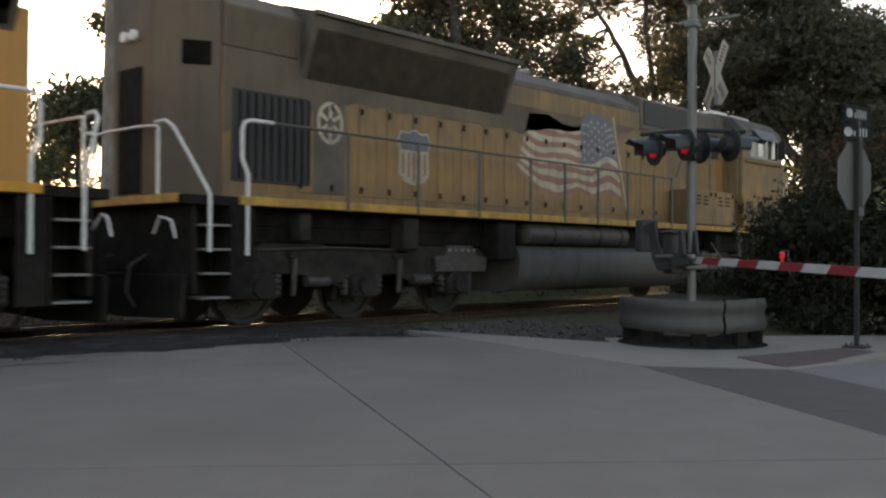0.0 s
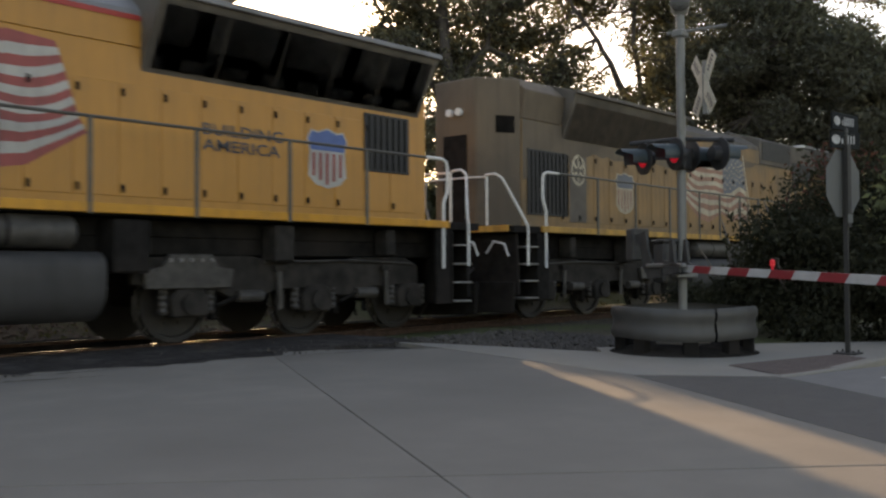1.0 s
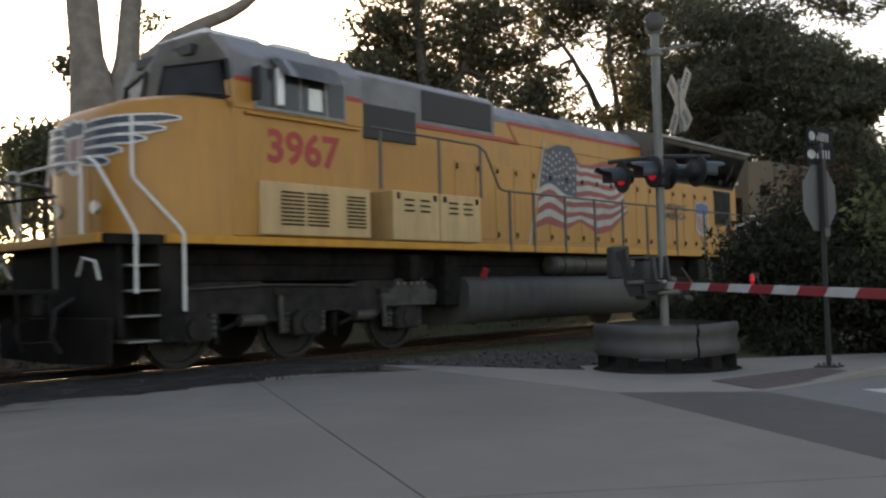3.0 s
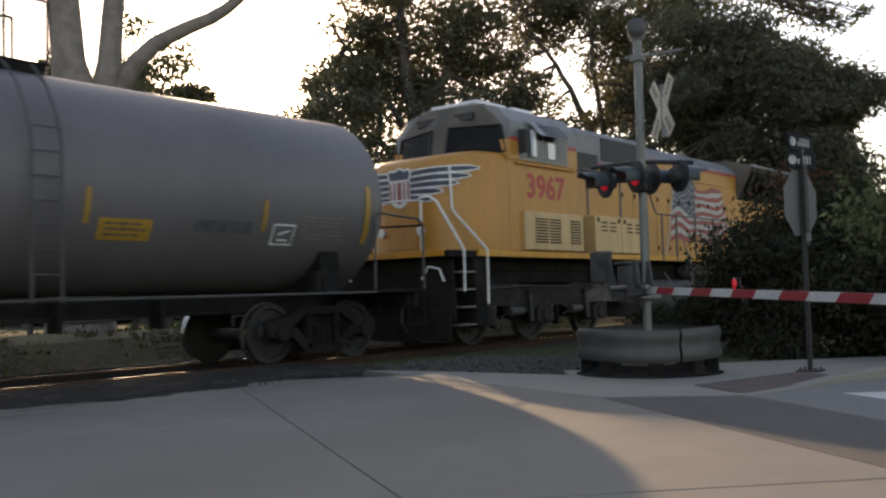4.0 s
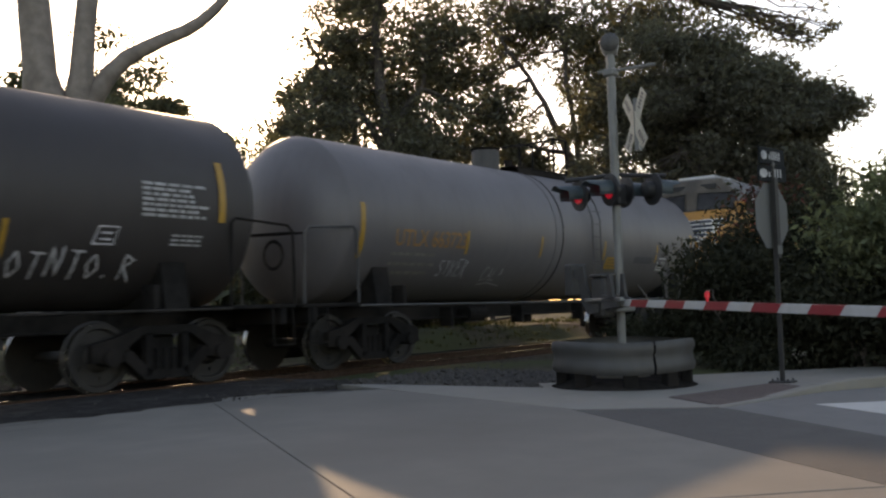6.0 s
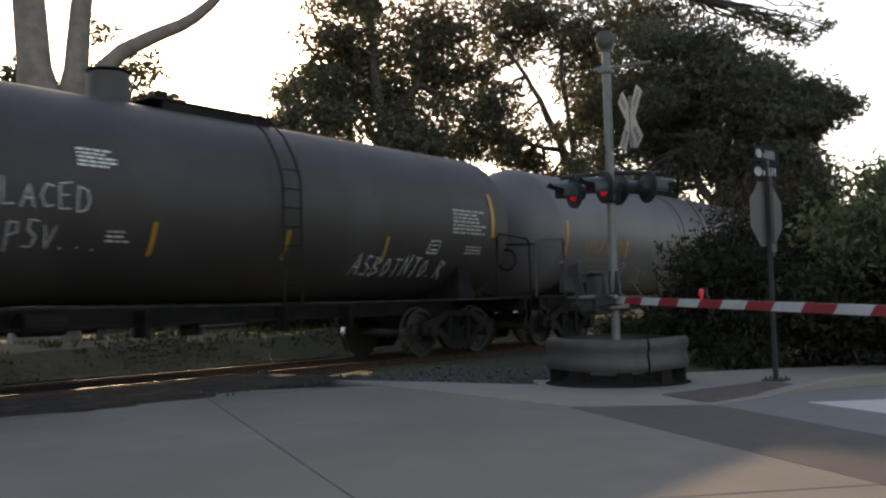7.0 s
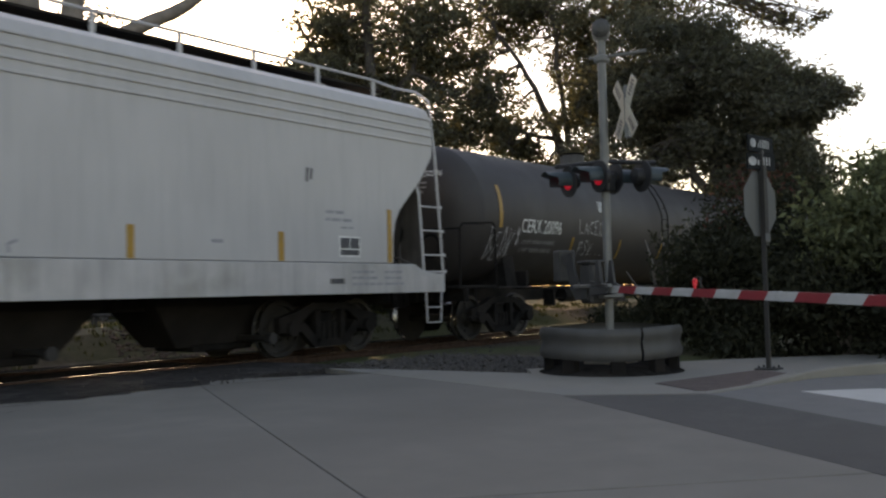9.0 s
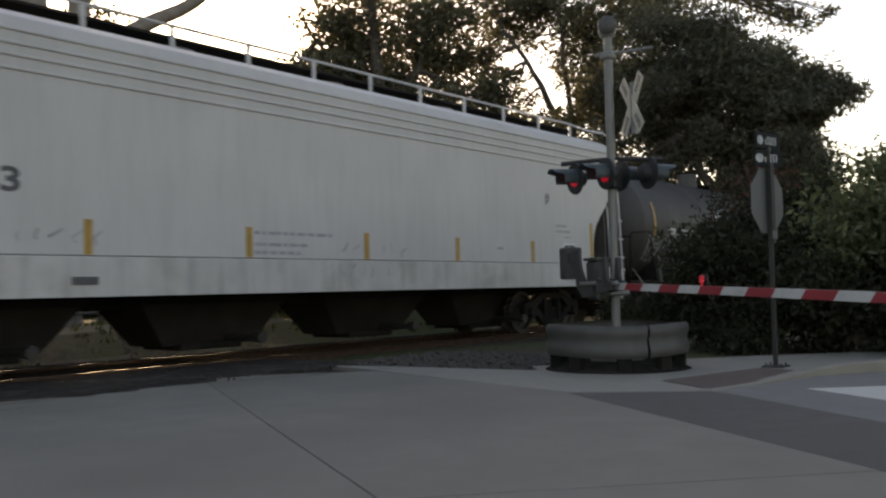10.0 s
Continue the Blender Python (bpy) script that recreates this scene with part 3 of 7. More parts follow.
# ---------------------------------------------------------------- crossing signal, gate, signs
def build_signal():
    cx, cy = 10.53, -6.62
    view = math.atan2(EYE[1] - cy, EYE[0] - cx)
    # guard ring of corrugated beam on short posts
    ring = thing("guard_ring", "curved corrugated steel guard rail round the signal mast", "guard rail")
    r = 0.84
    prof = [(0.0, 0.0), (0.028, 0.02), (0.045, 0.055), (0.045, 0.09), (0.01, 0.13), (0.0, 0.17), (0.01, 0.21), (0.045, 0.25), (0.045, 0.285), (0.028, 0.32), (0.0, 0.34)]
    for a0, a1 in ((-178, 24), (26, 120), (122, 180)):
        bm = bmesh.new()
        cols = []
        n = max(6, int((a1 - a0) / 6))
        for k in range(n + 1):
            a = view + radians(a0 + (a1 - a0) * k / n)
            cols.append([[bm.verts.new((cx + (r + 0.6 * o + th) * math.cos(a), cy + (r + 0.6 * o + th) * math.sin(a), 0.15 + 1.1 * z + 0.012 * math.sin(3 * a))) for o, z in prof] for th in (0, -0.006)])
        for ca, cb in zip(cols, cols[1:]):
            for k in range(len(prof) - 1):
                bm.faces.new((ca[0][k], cb[0][k], cb[0][k + 1], ca[0][k + 1]))
                bm.faces.new((ca[1][k], ca[1][k + 1], cb[1][k + 1], cb[1][k]))
            bm.faces.new((ca[0][-1], cb[0][-1], cb[1][-1], ca[1][-1]))
            bm.faces.new((ca[0][0], ca[1][0], cb[1][0], cb[0][0]))
        for c in (cols[0], cols[-1]):
            for k in range(len(prof) - 1):
                bm.faces.new((c[0][k], c[0][k + 1], c[1][k + 1], c[1][k]))
        part("beam", bm, M["galv"], ring, smooth=True)
    for a in (-84, -38, 6, 44, 80, 105, 150, 200, 245):
        t = view + radians(a)
        x, y = cx + (r - 0.08) * math.cos(t), cy + (r - 0.08) * math.sin(t)
        part("post", box((-0.06, -0.085, -0.12), (0.06, 0.085, 0.42), 0.01, turn=Matrix.Translation((x, y, 0)) @ Matrix.Rotation(t, 4, "Z")), M["under"], ring)
    part("splice_bolt", rod((cx + (r + 0.03) * math.cos(view + radians(25)), cy + (r + 0.03) * math.sin(view + radians(25)), 0.36), (cx + (r + 0.055) * math.cos(view + radians(25)), cy + (r + 0.055) * math.sin(view + radians(25)), 0.36), 0.018, 6), M["galv"], ring)
    tagged(part("mast_bed", lathe([(0, 0), (0, 0.93), (0.035, 0.86), (0.10, 0.6), (0.13, 0)], (cx, cy, ROAD - 0.02), (0, 0, 1), 32), M["cinder"]), "dark dirt bed inside the guard ring", "ground patch", kind="structure")
    # mast
    sig = thing("crossing_signal", "grey railway crossing signal mast with crossbuck, bell and red flashers", "crossing signal", m=pose(cx, cy, 0))
    part("foundation", box((-0.25, -0.25, -0.1), (0.25, 0.25, 0.12), 0.03), M["walkway"], sig)
    part("base_flange", rod((0, 0, 0.12), (0, 0, 0.18), 0.2, 16), M["mast"], sig)
    part("pole", rod((0, 0, 0.1), (0, 0, 4.1), 0.054, 20), M["mast"], sig, smooth=True)
    bell = part("bell", lathe([(0, 0.0), (0.0, 0.07), (0.04, 0.1), (0.11, 0.116), (0.17, 0.105), (0.22, 0.06), (0.235, 0)], (0, 0, 4.08), (0, 0, 1), 24), M["mast"], sig, "round grey crossing bell", smooth=True)
    part("bell_gong", lathe([(0, 0), (0, 0.12), (0.03, 0.11), (0.06, 0.06), (0.07, 0)], (0.08 * math.cos(view), 0.08 * math.sin(view), 4.22), (math.cos(view), math.sin(view), 0), 20), M["galv"], bell)
    facing = radians(142)
    nx, ny = math.cos(facing), math.sin(facing)
    tx, ty = -ny, nx
    part("upper_bracket", pipe([(-0.16 * math.cos(view + 1.57), -0.16 * math.sin(view + 1.57), 3.86), (0.0, 0.0, 3.87), (0.55 * math.cos(view + 1.57), 0.55 * math.sin(view + 1.57), 3.92)], 0.022), M["mast"], sig)
    part("bracket_clamp", box((-0.08, -0.08, 3.8), (0.08, 0.08, 3.9), 0.02), M["mast"], sig)
    # crossbuck beside the mast
    off = Vector((math.cos(view + 1.57), math.sin(view + 1.57), 0)) * 0.27
    buck = part("crossbuck_back", box((-0.04, -0.03, 2.85), (0.04, 0.03, 3.5), 0.005, turn=Matrix.Translation(off - Vector((nx, ny, 0)) * 0.03)), M["mast"], sig)
    for k, s in enumerate((1, -1)):
        bm = box((-0.42, -0.008 + 0.012 * k, -0.09), (0.42, 0.004 + 0.012 * k, 0.095), 0.002)
        m = Matrix.Translation(off + Vector((0, 0, 3.22))) @ Matrix.Rotation(facing + math.pi / 2, 4, "Z") @ Matrix.Rotation(s * radians(52), 4, "Y")
        bmesh.ops.transform(bm, matrix=m, verts=bm.verts[:])
        blade = part("crossbuck_blade", bm, M["buck"], sig, "weathered white crossbuck blade")
        for side in (-1, 1):
            yo = (-0.0095 if side < 0 else 0.0055) + 0.012 * k
            for a in (-5, -4, -3, -2, -1, 1, 2, 3, 4, 5):
                u0 = a * 0.045 + (0.15 if a > 0 else -0.15)
                vs, fs = strokes([[(u0, -0.035), (u0, 0.04)]], 0.026)
                painted("letter_bar", vs, fs, lambda u, v, m=m, yo=yo: m @ Vector((u, yo, v)), M["mark_dark"], blade)
    # flasher bar and lamps
    right = Vector((math.cos(view + 1.57), math.sin(view + 1.57), 0))
    part("flasher_bar", pipe([tuple(-right * 0.62 + Vector((0, 0, 2.52))), (0, 0, 2.56), tuple(right * 0.62 + Vector((0, 0, 2.52)))], 0.028), M["signal_black"], sig)
    part("junction_box", box((-0.1, -0.1, 2.18), (0.1, 0.1, 2.42), 0.02), M["signal_black"], sig)
    def lamp(at, face, lit):
        f = Vector((math.cos(face), math.sin(face), -0.03)).normalized()
        up = Vector((0, 0, 1))
        back = part("flasher_disc", lathe([(0, 0), (0, 0.195), (-0.02, 0.2), (-0.03, 0.1), (-0.13, 0.09), (-0.15, 0)], at, f, 28), M["signal_black"], sig, "black flasher background disc", smooth=True)
        part("lens", lathe([(0.012, 0.0), (0.01, 0.1), (0.004, 0.108)], at, f, 24), M["lens_on"] if lit else M["lens"], back, "red flasher lens", smooth=True)
        bm = bmesh.new()
        q = f.to_track_quat("X", "Z")
        prev = None
        for k in range(15):
            a = radians(-30 + 240 * k / 14)
            ring_ = []
            for rr, l in ((0.125, 0.0), (0.125, 0.33 if 3 < k < 11 else 0.2), (0.118, 0.33 if 3 < k < 11 else 0.2), (0.118, 0.0)):
                ring_.append(bm.verts.new(Vector(at) + q @ Vector((l, rr * math.cos(a), rr * math.sin(a)))))
            if prev:
                for i in range(4):
                    bm.faces.new((prev[i], ring_[i], ring_[(i + 1) % 4], prev[(i + 1) % 4]))
            prev = ring_
        part("visor", bm, M["visor"], back, "dark hooded lamp visor")
    lamp(-right * 0.46 + Vector((0, 0, 2.33)), radians(150), True)
    lamp(-right * 0.08 + Vector((math.cos(view) * 0.16, math.sin(view) * 0.16, 2.36)), radians(150), True)
    lamp(right * 0.46 + Vector((0, 0, 2.36)), radians(-30), False)
    lamp(right * 0.12 + Vector((-math.cos(view) * 0.16, -math.sin(view) * 0.16, 2.36)), radians(-30), False)
    # gate machine on the mast
    gd = Vector((7.8 - cx, -10.2 - cy, 0)).normalized()
    gt = math.atan2(gd.y, gd.x)
    tm = Matrix.Rotation(gt, 4, "Z")
    mach = part("gate_machine", box((-0.34, -0.24, 0.8), (0.0, -0.06, 1.3), 0.03, turn=tm), M["machine"], sig, "grey gate machine housing")
    part("machine_lid", box((-0.36, -0.26, 1.3), (0.02, -0.04, 1.34), 0.01, turn=tm), M["machine"], mach)
    part("platform_bar", box((-0.42, -0.3, 0.99), (0.62, -0.24, 1.04), 0.01, turn=tm), M["mast"], sig)
    part("clamp", box((-0.14, -0.14, 0.86), (0.14, 0.14, 1.0), 0.02, turn=tm), M["mast"], sig)
    part("counterweight", box((-1.02, -0.32, 1.08), (-0.8, -0.08, 1.5), 0.02, turn=tm), M["machine"], sig, "grey counterweight block")
    part("counterweight_arm", prism([(-0.8, 1.42), (-0.5, 1.46), (-0.42, 1.2), (-0.3, 1.04), (-0.05, 0.98), (-0.05, 0.86), (-0.4, 0.84), (-0.58, 1.0), (-0.66, 1.28), (-0.8, 1.32)], "y", -0.27, -0.24), M["machine"], sig).data.transform(tm)
    part("arm_hinge", prism([(0.1, 0.9), (0.55, 0.93), (0.55, 1.02), (0.42, 1.05), (0.36, 1.32), (0.3, 1.32), (0.26, 1.06), (0.1, 1.08)], "y", -0.3, -0.26), M["machine"], sig).data.transform(tm)
    part("arm_hinge", prism([(0.1, 0.9), (0.55, 0.93), (0.55, 1.02), (0.42, 1.05), (0.36, 1.32), (0.3, 1.32), (0.26, 1.06), (0.1, 1.08)], "y", -0.13, -0.1), M["machine"], sig).data.transform(tm)
    # gate arm, lowered
    arm = thing("gate_arm", "lowered crossing gate arm with red and white stripes", "gate arm", m=pose(cx, cy, 0) @ tm @ pose(0.3, -0.2, 0.98, 0, 1.6, 0))
    x = 0.0
    k = 0
    while x < 7.2:
        step = 0.41
        a, b = 0.055, 0.055 - 0.002 * k
        sl = 0.07
        nm = "red_band" if k % 2 else "white_band"
        part(nm, prism([(x + (sl if k else 0), 0.04), (x + step + sl, 0.04), (x + step, -0.04), (x, -0.04)], "y", -0.022, 0.022), M["gate_red"] if k % 2 else M["gate_white"], arm)
        x += step
        k += 1
    for px in (2.1, 5.7, 7.15):
        lampo = part("arm_lamp", lathe([(0, 0), (0, 0.012), (0.03, 0.014), (0.04, 0.024), (0.085, 0.024), (0.10, 0.014), (0.102, 0)], (px, 0, 0.04), (0, 0, 1), 16), M["lens_arm"], arm, "small red lamp on the gate arm")
        part("lamp_cage", pipe([(px - 0.06, 0.03, 0.055), (px - 0.06, 0.03, 0.15), (px + 0.06, 0.03, 0.15), (px + 0.06, 0.03, 0.055)], 0.006, 6), M["galv"], lampo)

def build_sign():
    x, y = 11.365, -8.28
    post = thing("stop_sign", "octagonal sign seen from its metal back, with street name plates", "street sign", m=pose(x, y, 0, 0, 0, 0))
    part("post", box((-0.025, -0.025, -0.1), (0.025, 0.025, 2.62), 0.004), M["post"], post)
    part("foot_plate", box((-0.13, -0.13, ROAD), (0.13, 0.13, ROAD + 0.02), 0.005), M["post"], post)
    for dx, dy in ((-0.09, -0.09), (0.09, -0.09), (0.09, 0.09), (-0.09, 0.09)):
        part("anchor_bolt", rod((dx, dy, ROAD + 0.02), (dx, dy, ROAD + 0.05), 0.012, 6), M["galv"], post)
    az = radians(200.5 + 61)
    m = Matrix.Rotation(az, 4, "Z")
    oct_ = [(0.39 / math.cos(radians(22.5)) * math.cos(radians(22.5 + 45 * k)), 1.96 + 0.39 / math.cos(radians(22.5)) * math.sin(radians(22.5 + 45 * k))) for k in range(8)]
    part("sign_plate", prism(oct_, "x", -0.032, -0.028), M["sign_back"], post, "bare aluminium back of an octagonal sign").data.transform(m)
    for z in (1.66, 2.26):
        part("sign_bolt", rod((0.045, 0, z), (0.062, 0, z), 0.014, 6), M["galv"], post).data.transform(m)
    part("post_channel", box((0.026, -0.042, 1.45), (0.05, 0.042, 2.42), 0.004), M["post"], post).data.transform(m)
    part("sticker", box((0.052, -0.06, 1.5), (0.056, 0.06, 1.6)), M["sign_back"], post, "small pale tag on the post").data.transform(m)
    for z, turn, w in ((2.68, 262, 0.62), (2.47, 250, 0.5)):
        m2 = Matrix.Rotation(radians(turn), 4, "Z")
        plate = part("name_plate", box((-0.012, -w / 2, z - 0.1), (0.012, w / 2, z + 0.1), 0.004), M["sign_dark"], post, "dark street name plate with pale lettering")
        plate.data.transform(m2)
        for sx in (-1, 1):
            vs, fs = strokes([[(k * 0.05, 0.0), (k * 0.05, 0.10 if k else 0.06)] for k in range(int(w * 10))], 0.026)
            painted("lettering", vs, fs, lambda u, v, z=z, m2=m2, sx=sx, w=w: m2 @ Vector((sx * 0.0135, sx * (-w * 0.12 + u), z - 0.045 + v)), M["mark_dim"], plate)
            vs = [(0.075 * math.cos(a * 0.524), 0.055 * math.sin(a * 0.524)) for a in range(12)]
            painted("emblem", vs, [tuple(range(12))], lambda u, v, z=z, m2=m2, sx=sx, w=w: m2 @ Vector((sx * 0.0135, sx * (-w * 0.33 + u), z + v)), M["mark_dim"], plate)
    part("plate_bracket", box((-0.03, -0.03, 2.56), (0.03, 0.03, 2.6), 0.004), M["galv"], post)

# ---------------------------------------------------------------- the train
SPIN = []   # (wheelset, its seat, radius)
TRAIN = []  # (vehicle, its place along the train, turned round)

def wheel_mesh(r, half=0.72, width=0.14, loco=False):
    bm = bmesh.new()
    for s in (-1, 1):
        i, o = s * (half - 0.03), s * (half + width - 0.03)
        prof = [(i - s * 0.0, 0.0), (i, r + 0.028), (i + s * 0.03, r + 0.028), (i + s * 0.045, r), (o, r - 0.006), (o, r - 0.075),
                (o - s * 0.055, r - 0.095), (o - s * 0.06, 0.2), (o - s * 0.01, 0.15), (o + s * 0.0, 0.1), (o + s * 0.05, 0.09), (o + s * 0.05, 0.0)]
        lathe(prof, (0, 0, 0), (0, 1, 0), 32, bm)
        for k in range(3):
            a = k * 2.094
            box((-0.022, o + s * 0.03 if s > 0 else o - 0.06, 0.035), (0.022, o + 0.06 if s > 0 else o - s * -0.03, 0.075), 0, bm) if k == 0 else None
        for k in range(8 if loco else 5):
            a = k * 2 * math.pi / (8 if loco else 5)
            p = Vector((math.cos(a) * 0.27, o - s * 0.057, math.sin(a) * 0.27))
            rod(p, p + Vector((0, s * 0.03, 0)), 0.035, 8, bm)
    rod((0, -half, 0), (0, half, 0), 0.085, 12, bm)
    me = bpy.data.meshes.new("wheelset")
    bmesh.ops.recalc_face_normals(bm, faces=bm.faces[:])
    bm.to_mesh(me)
    bm.free()
    me.materials.append(M["wheel"])
    me.materials.append(M["tread"])
    for p in me.polygons:
        c = p.center
        d = math.hypot(c.x, c.z)
        if d > r - 0.012 and abs(p.normal.y) < 0.7:
            p.material_index = 1
    return me

WHEEL_LOCO = wheel_mesh(0.53, loco=True)
WHEEL_CAR = wheel_mesh(0.46)

def add_wheel(parent, me, x, r):
    ob = share("wheelset", me, parent, pose(x, 0, r))
    SPIN.append((ob, x, r))
    return ob

def coupler(parent, x, s):
    bm = box((x - 0.55 if s > 0 else x, -0.09, 0.78), (x if s > 0 else x + 0.55, 0.09, 0.98), 0.02)
    prism([(x, -0.13), (x + s * 0.14, -0.15), (x + s * 0.2, -0.02), (x + s * 0.1, 0.02), (x + s * 0.12, 0.14), (x, 0.14)], "z", 0.7, 1.02, bm)
    part("coupler", bm, M["under"], parent)

def side_place(sgn, x_left, z0, y, off=0.004):
    """Where paint lands on a flat side: u runs to the viewer's right."""
    return lambda u, v: Vector((x_left - sgn * u, sgn * (y + off), z0 + v))

def flag_paint(parent, body, x_cab, z0, w, h, y, old=False):
    """A waving striped flag painted on the hood, its field towards the cab."""
    red, white, blue = (M["flag_red_old"], M["flag_white_old"], M["flag_blue_old"]) if old else (M["flag_red"], M["flag_white"], M["flag_blue"])
    def at(a, b):
        """Along (0 staff to 1 fly) and up (0 to 1), in metres from the staff's foot."""
        lo_ = float(np.interp(a, (0, 0.12, 0.3, 0.45, 0.64, 0.8, 1), (0.10, 0.22, 0.10, 0.30, 0.04, 0.14, 0.60)))
        hi_ = float(np.interp(a, (0, 0.15, 0.33, 0.45, 0.62, 0.8, 1), (1.76, 1.93, 1.94, 1.58, 1.60, 1.74, 1.69)))
        z = lo_ + (hi_ - lo_) * b + 0.11 * math.sin(a * 11 + 2 * b) * 4 * b * (1 - b)
        return (0.04 + 3.82 * a) * (1 - b) + (0.45 + 2.99 * a) * b, z * h / 1.75
    n = 30
    for sgn in (-1, 1):
        def place(lift):
            return lambda u, v: Vector((x_cab - u * w / 3.45, sgn * (y + lift), z0 + v))
        def patch_(a0, a1, b0, b1, k, vs, fs):
            for i in range(k):
                p, q = a0 + (a1 - a0) * i / k, a0 + (a1 - a0) * (i + 1) / k
                c = len(vs)
                vs += [at(p, b0), at(q, b0), at(q, b1), at(p, b1)]
                fs.append((c, c + 1, c + 2, c + 3))
        for mat_, pick, nm in ((red, 0, "red_stripes"), (white, 1, "white_stripes")):
            vs, fs = [], []
            for k in range(13):
                if k % 2 == pick:
                    patch_(0, 1, (12 - k) / 13, (13 - k) / 13, n, vs, fs)
            painted(nm, vs, fs, place(0.004), mat_, body)
        vs, fs = [], []
        for k in range(4):
            patch_(0, 0.41, 6 / 13 + k * 7 / 52, 6 / 13 + (k + 1) * 7 / 52, 12, vs, fs)
        painted("star_field", vs, fs, place(0.007), blue, body)
        vs, fs = [], []
        for i in range(9):
            for j in range(5):
                if i % 2 and j == 4:
                    continue
                u, v = at(0.41 * (i + 0.6) / 9.4, (6.5 + 6.2 * (j + 0.35 + 0.5 * (i % 2)) / 5) / 13)
                c = len(vs)
                for k in range(10):
                    r = 0.05 if k % 2 == 0 else 0.021
                    vs.append((u + r * math.sin(k * 0.628), v + r * math.cos(k * 0.628)))
                fs.append(tuple(range(c, c + 10)))
        tagged(painted("star_pattern", vs, fs, place(0.010), white, body), kind="stuff")
        vs, fs = strokes([[(-0.2, -0.25), (0.44, h + 0.2)]], 0.055)
        painted("flag_staff", vs, fs, place(0.013), white, body)

def shield_paint(body, sgn, x_left, z0, w, h, y, old=False):
    """A plain striped shield in red, white and blue."""
    red, white, blue = (M["flag_red_old"], M["flag_white_old"], M["flag_blue_old"]) if old else (M["flag_red"], M["flag_white"], M["shield_blue"])
    out = [(0.5, 0.0), (0.8, 0.06), (0.97, 0.2), (0.93, 0.6), (1.0, 0.8), (0.9, 0.96), (0.74, 0.93), (0.5, 1.0), (0.26, 0.93), (0.1, 0.96), (0.0, 0.8), (0.07, 0.6), (0.03, 0.2), (0.2, 0.06)]
    pl = side_place(sgn, x_left, z0, y)
    painted("shield", [(u * w, v * h) for u, v in out], [tuple(range(len(out)))], pl, white, body, "plain striped shield emblem")
    for k in range(5):
        u0, u1 = 0.12 + k * 0.165, 0.20 + k * 0.165
        low = 0.2 - 0.17 * (1 - abs(0.5 * (u0 + u1) - 0.5) / 0.42)
        vs = [(u0 * w, (low + 0.03) * h), (u1 * w, (low + 0.03) * h), (u1 * w, 0.58 * h), (u0 * w, 0.58 * h)]
        painted("shield_bar", vs, [(0, 1, 2, 3)], side_place(sgn, x_left, z0, y, 0.007), red, body)
    top = [(0.09, 0.62), (0.91, 0.62), (0.97, 0.8), (0.88, 0.93), (0.74, 0.9), (0.5, 0.97), (0.26, 0.9), (0.12, 0.93), (0.03, 0.8)]
    painted("shield_top", [(u * w, v * h) for u, v in top], [tuple(range(len(top)))], side_place(sgn, x_left, z0, y, 0.007), blue, body)

M["shield_blue"] = mat("blue shield paint", (0.05, 0.10, 0.26), 0.5, var=0.15, scale=5)

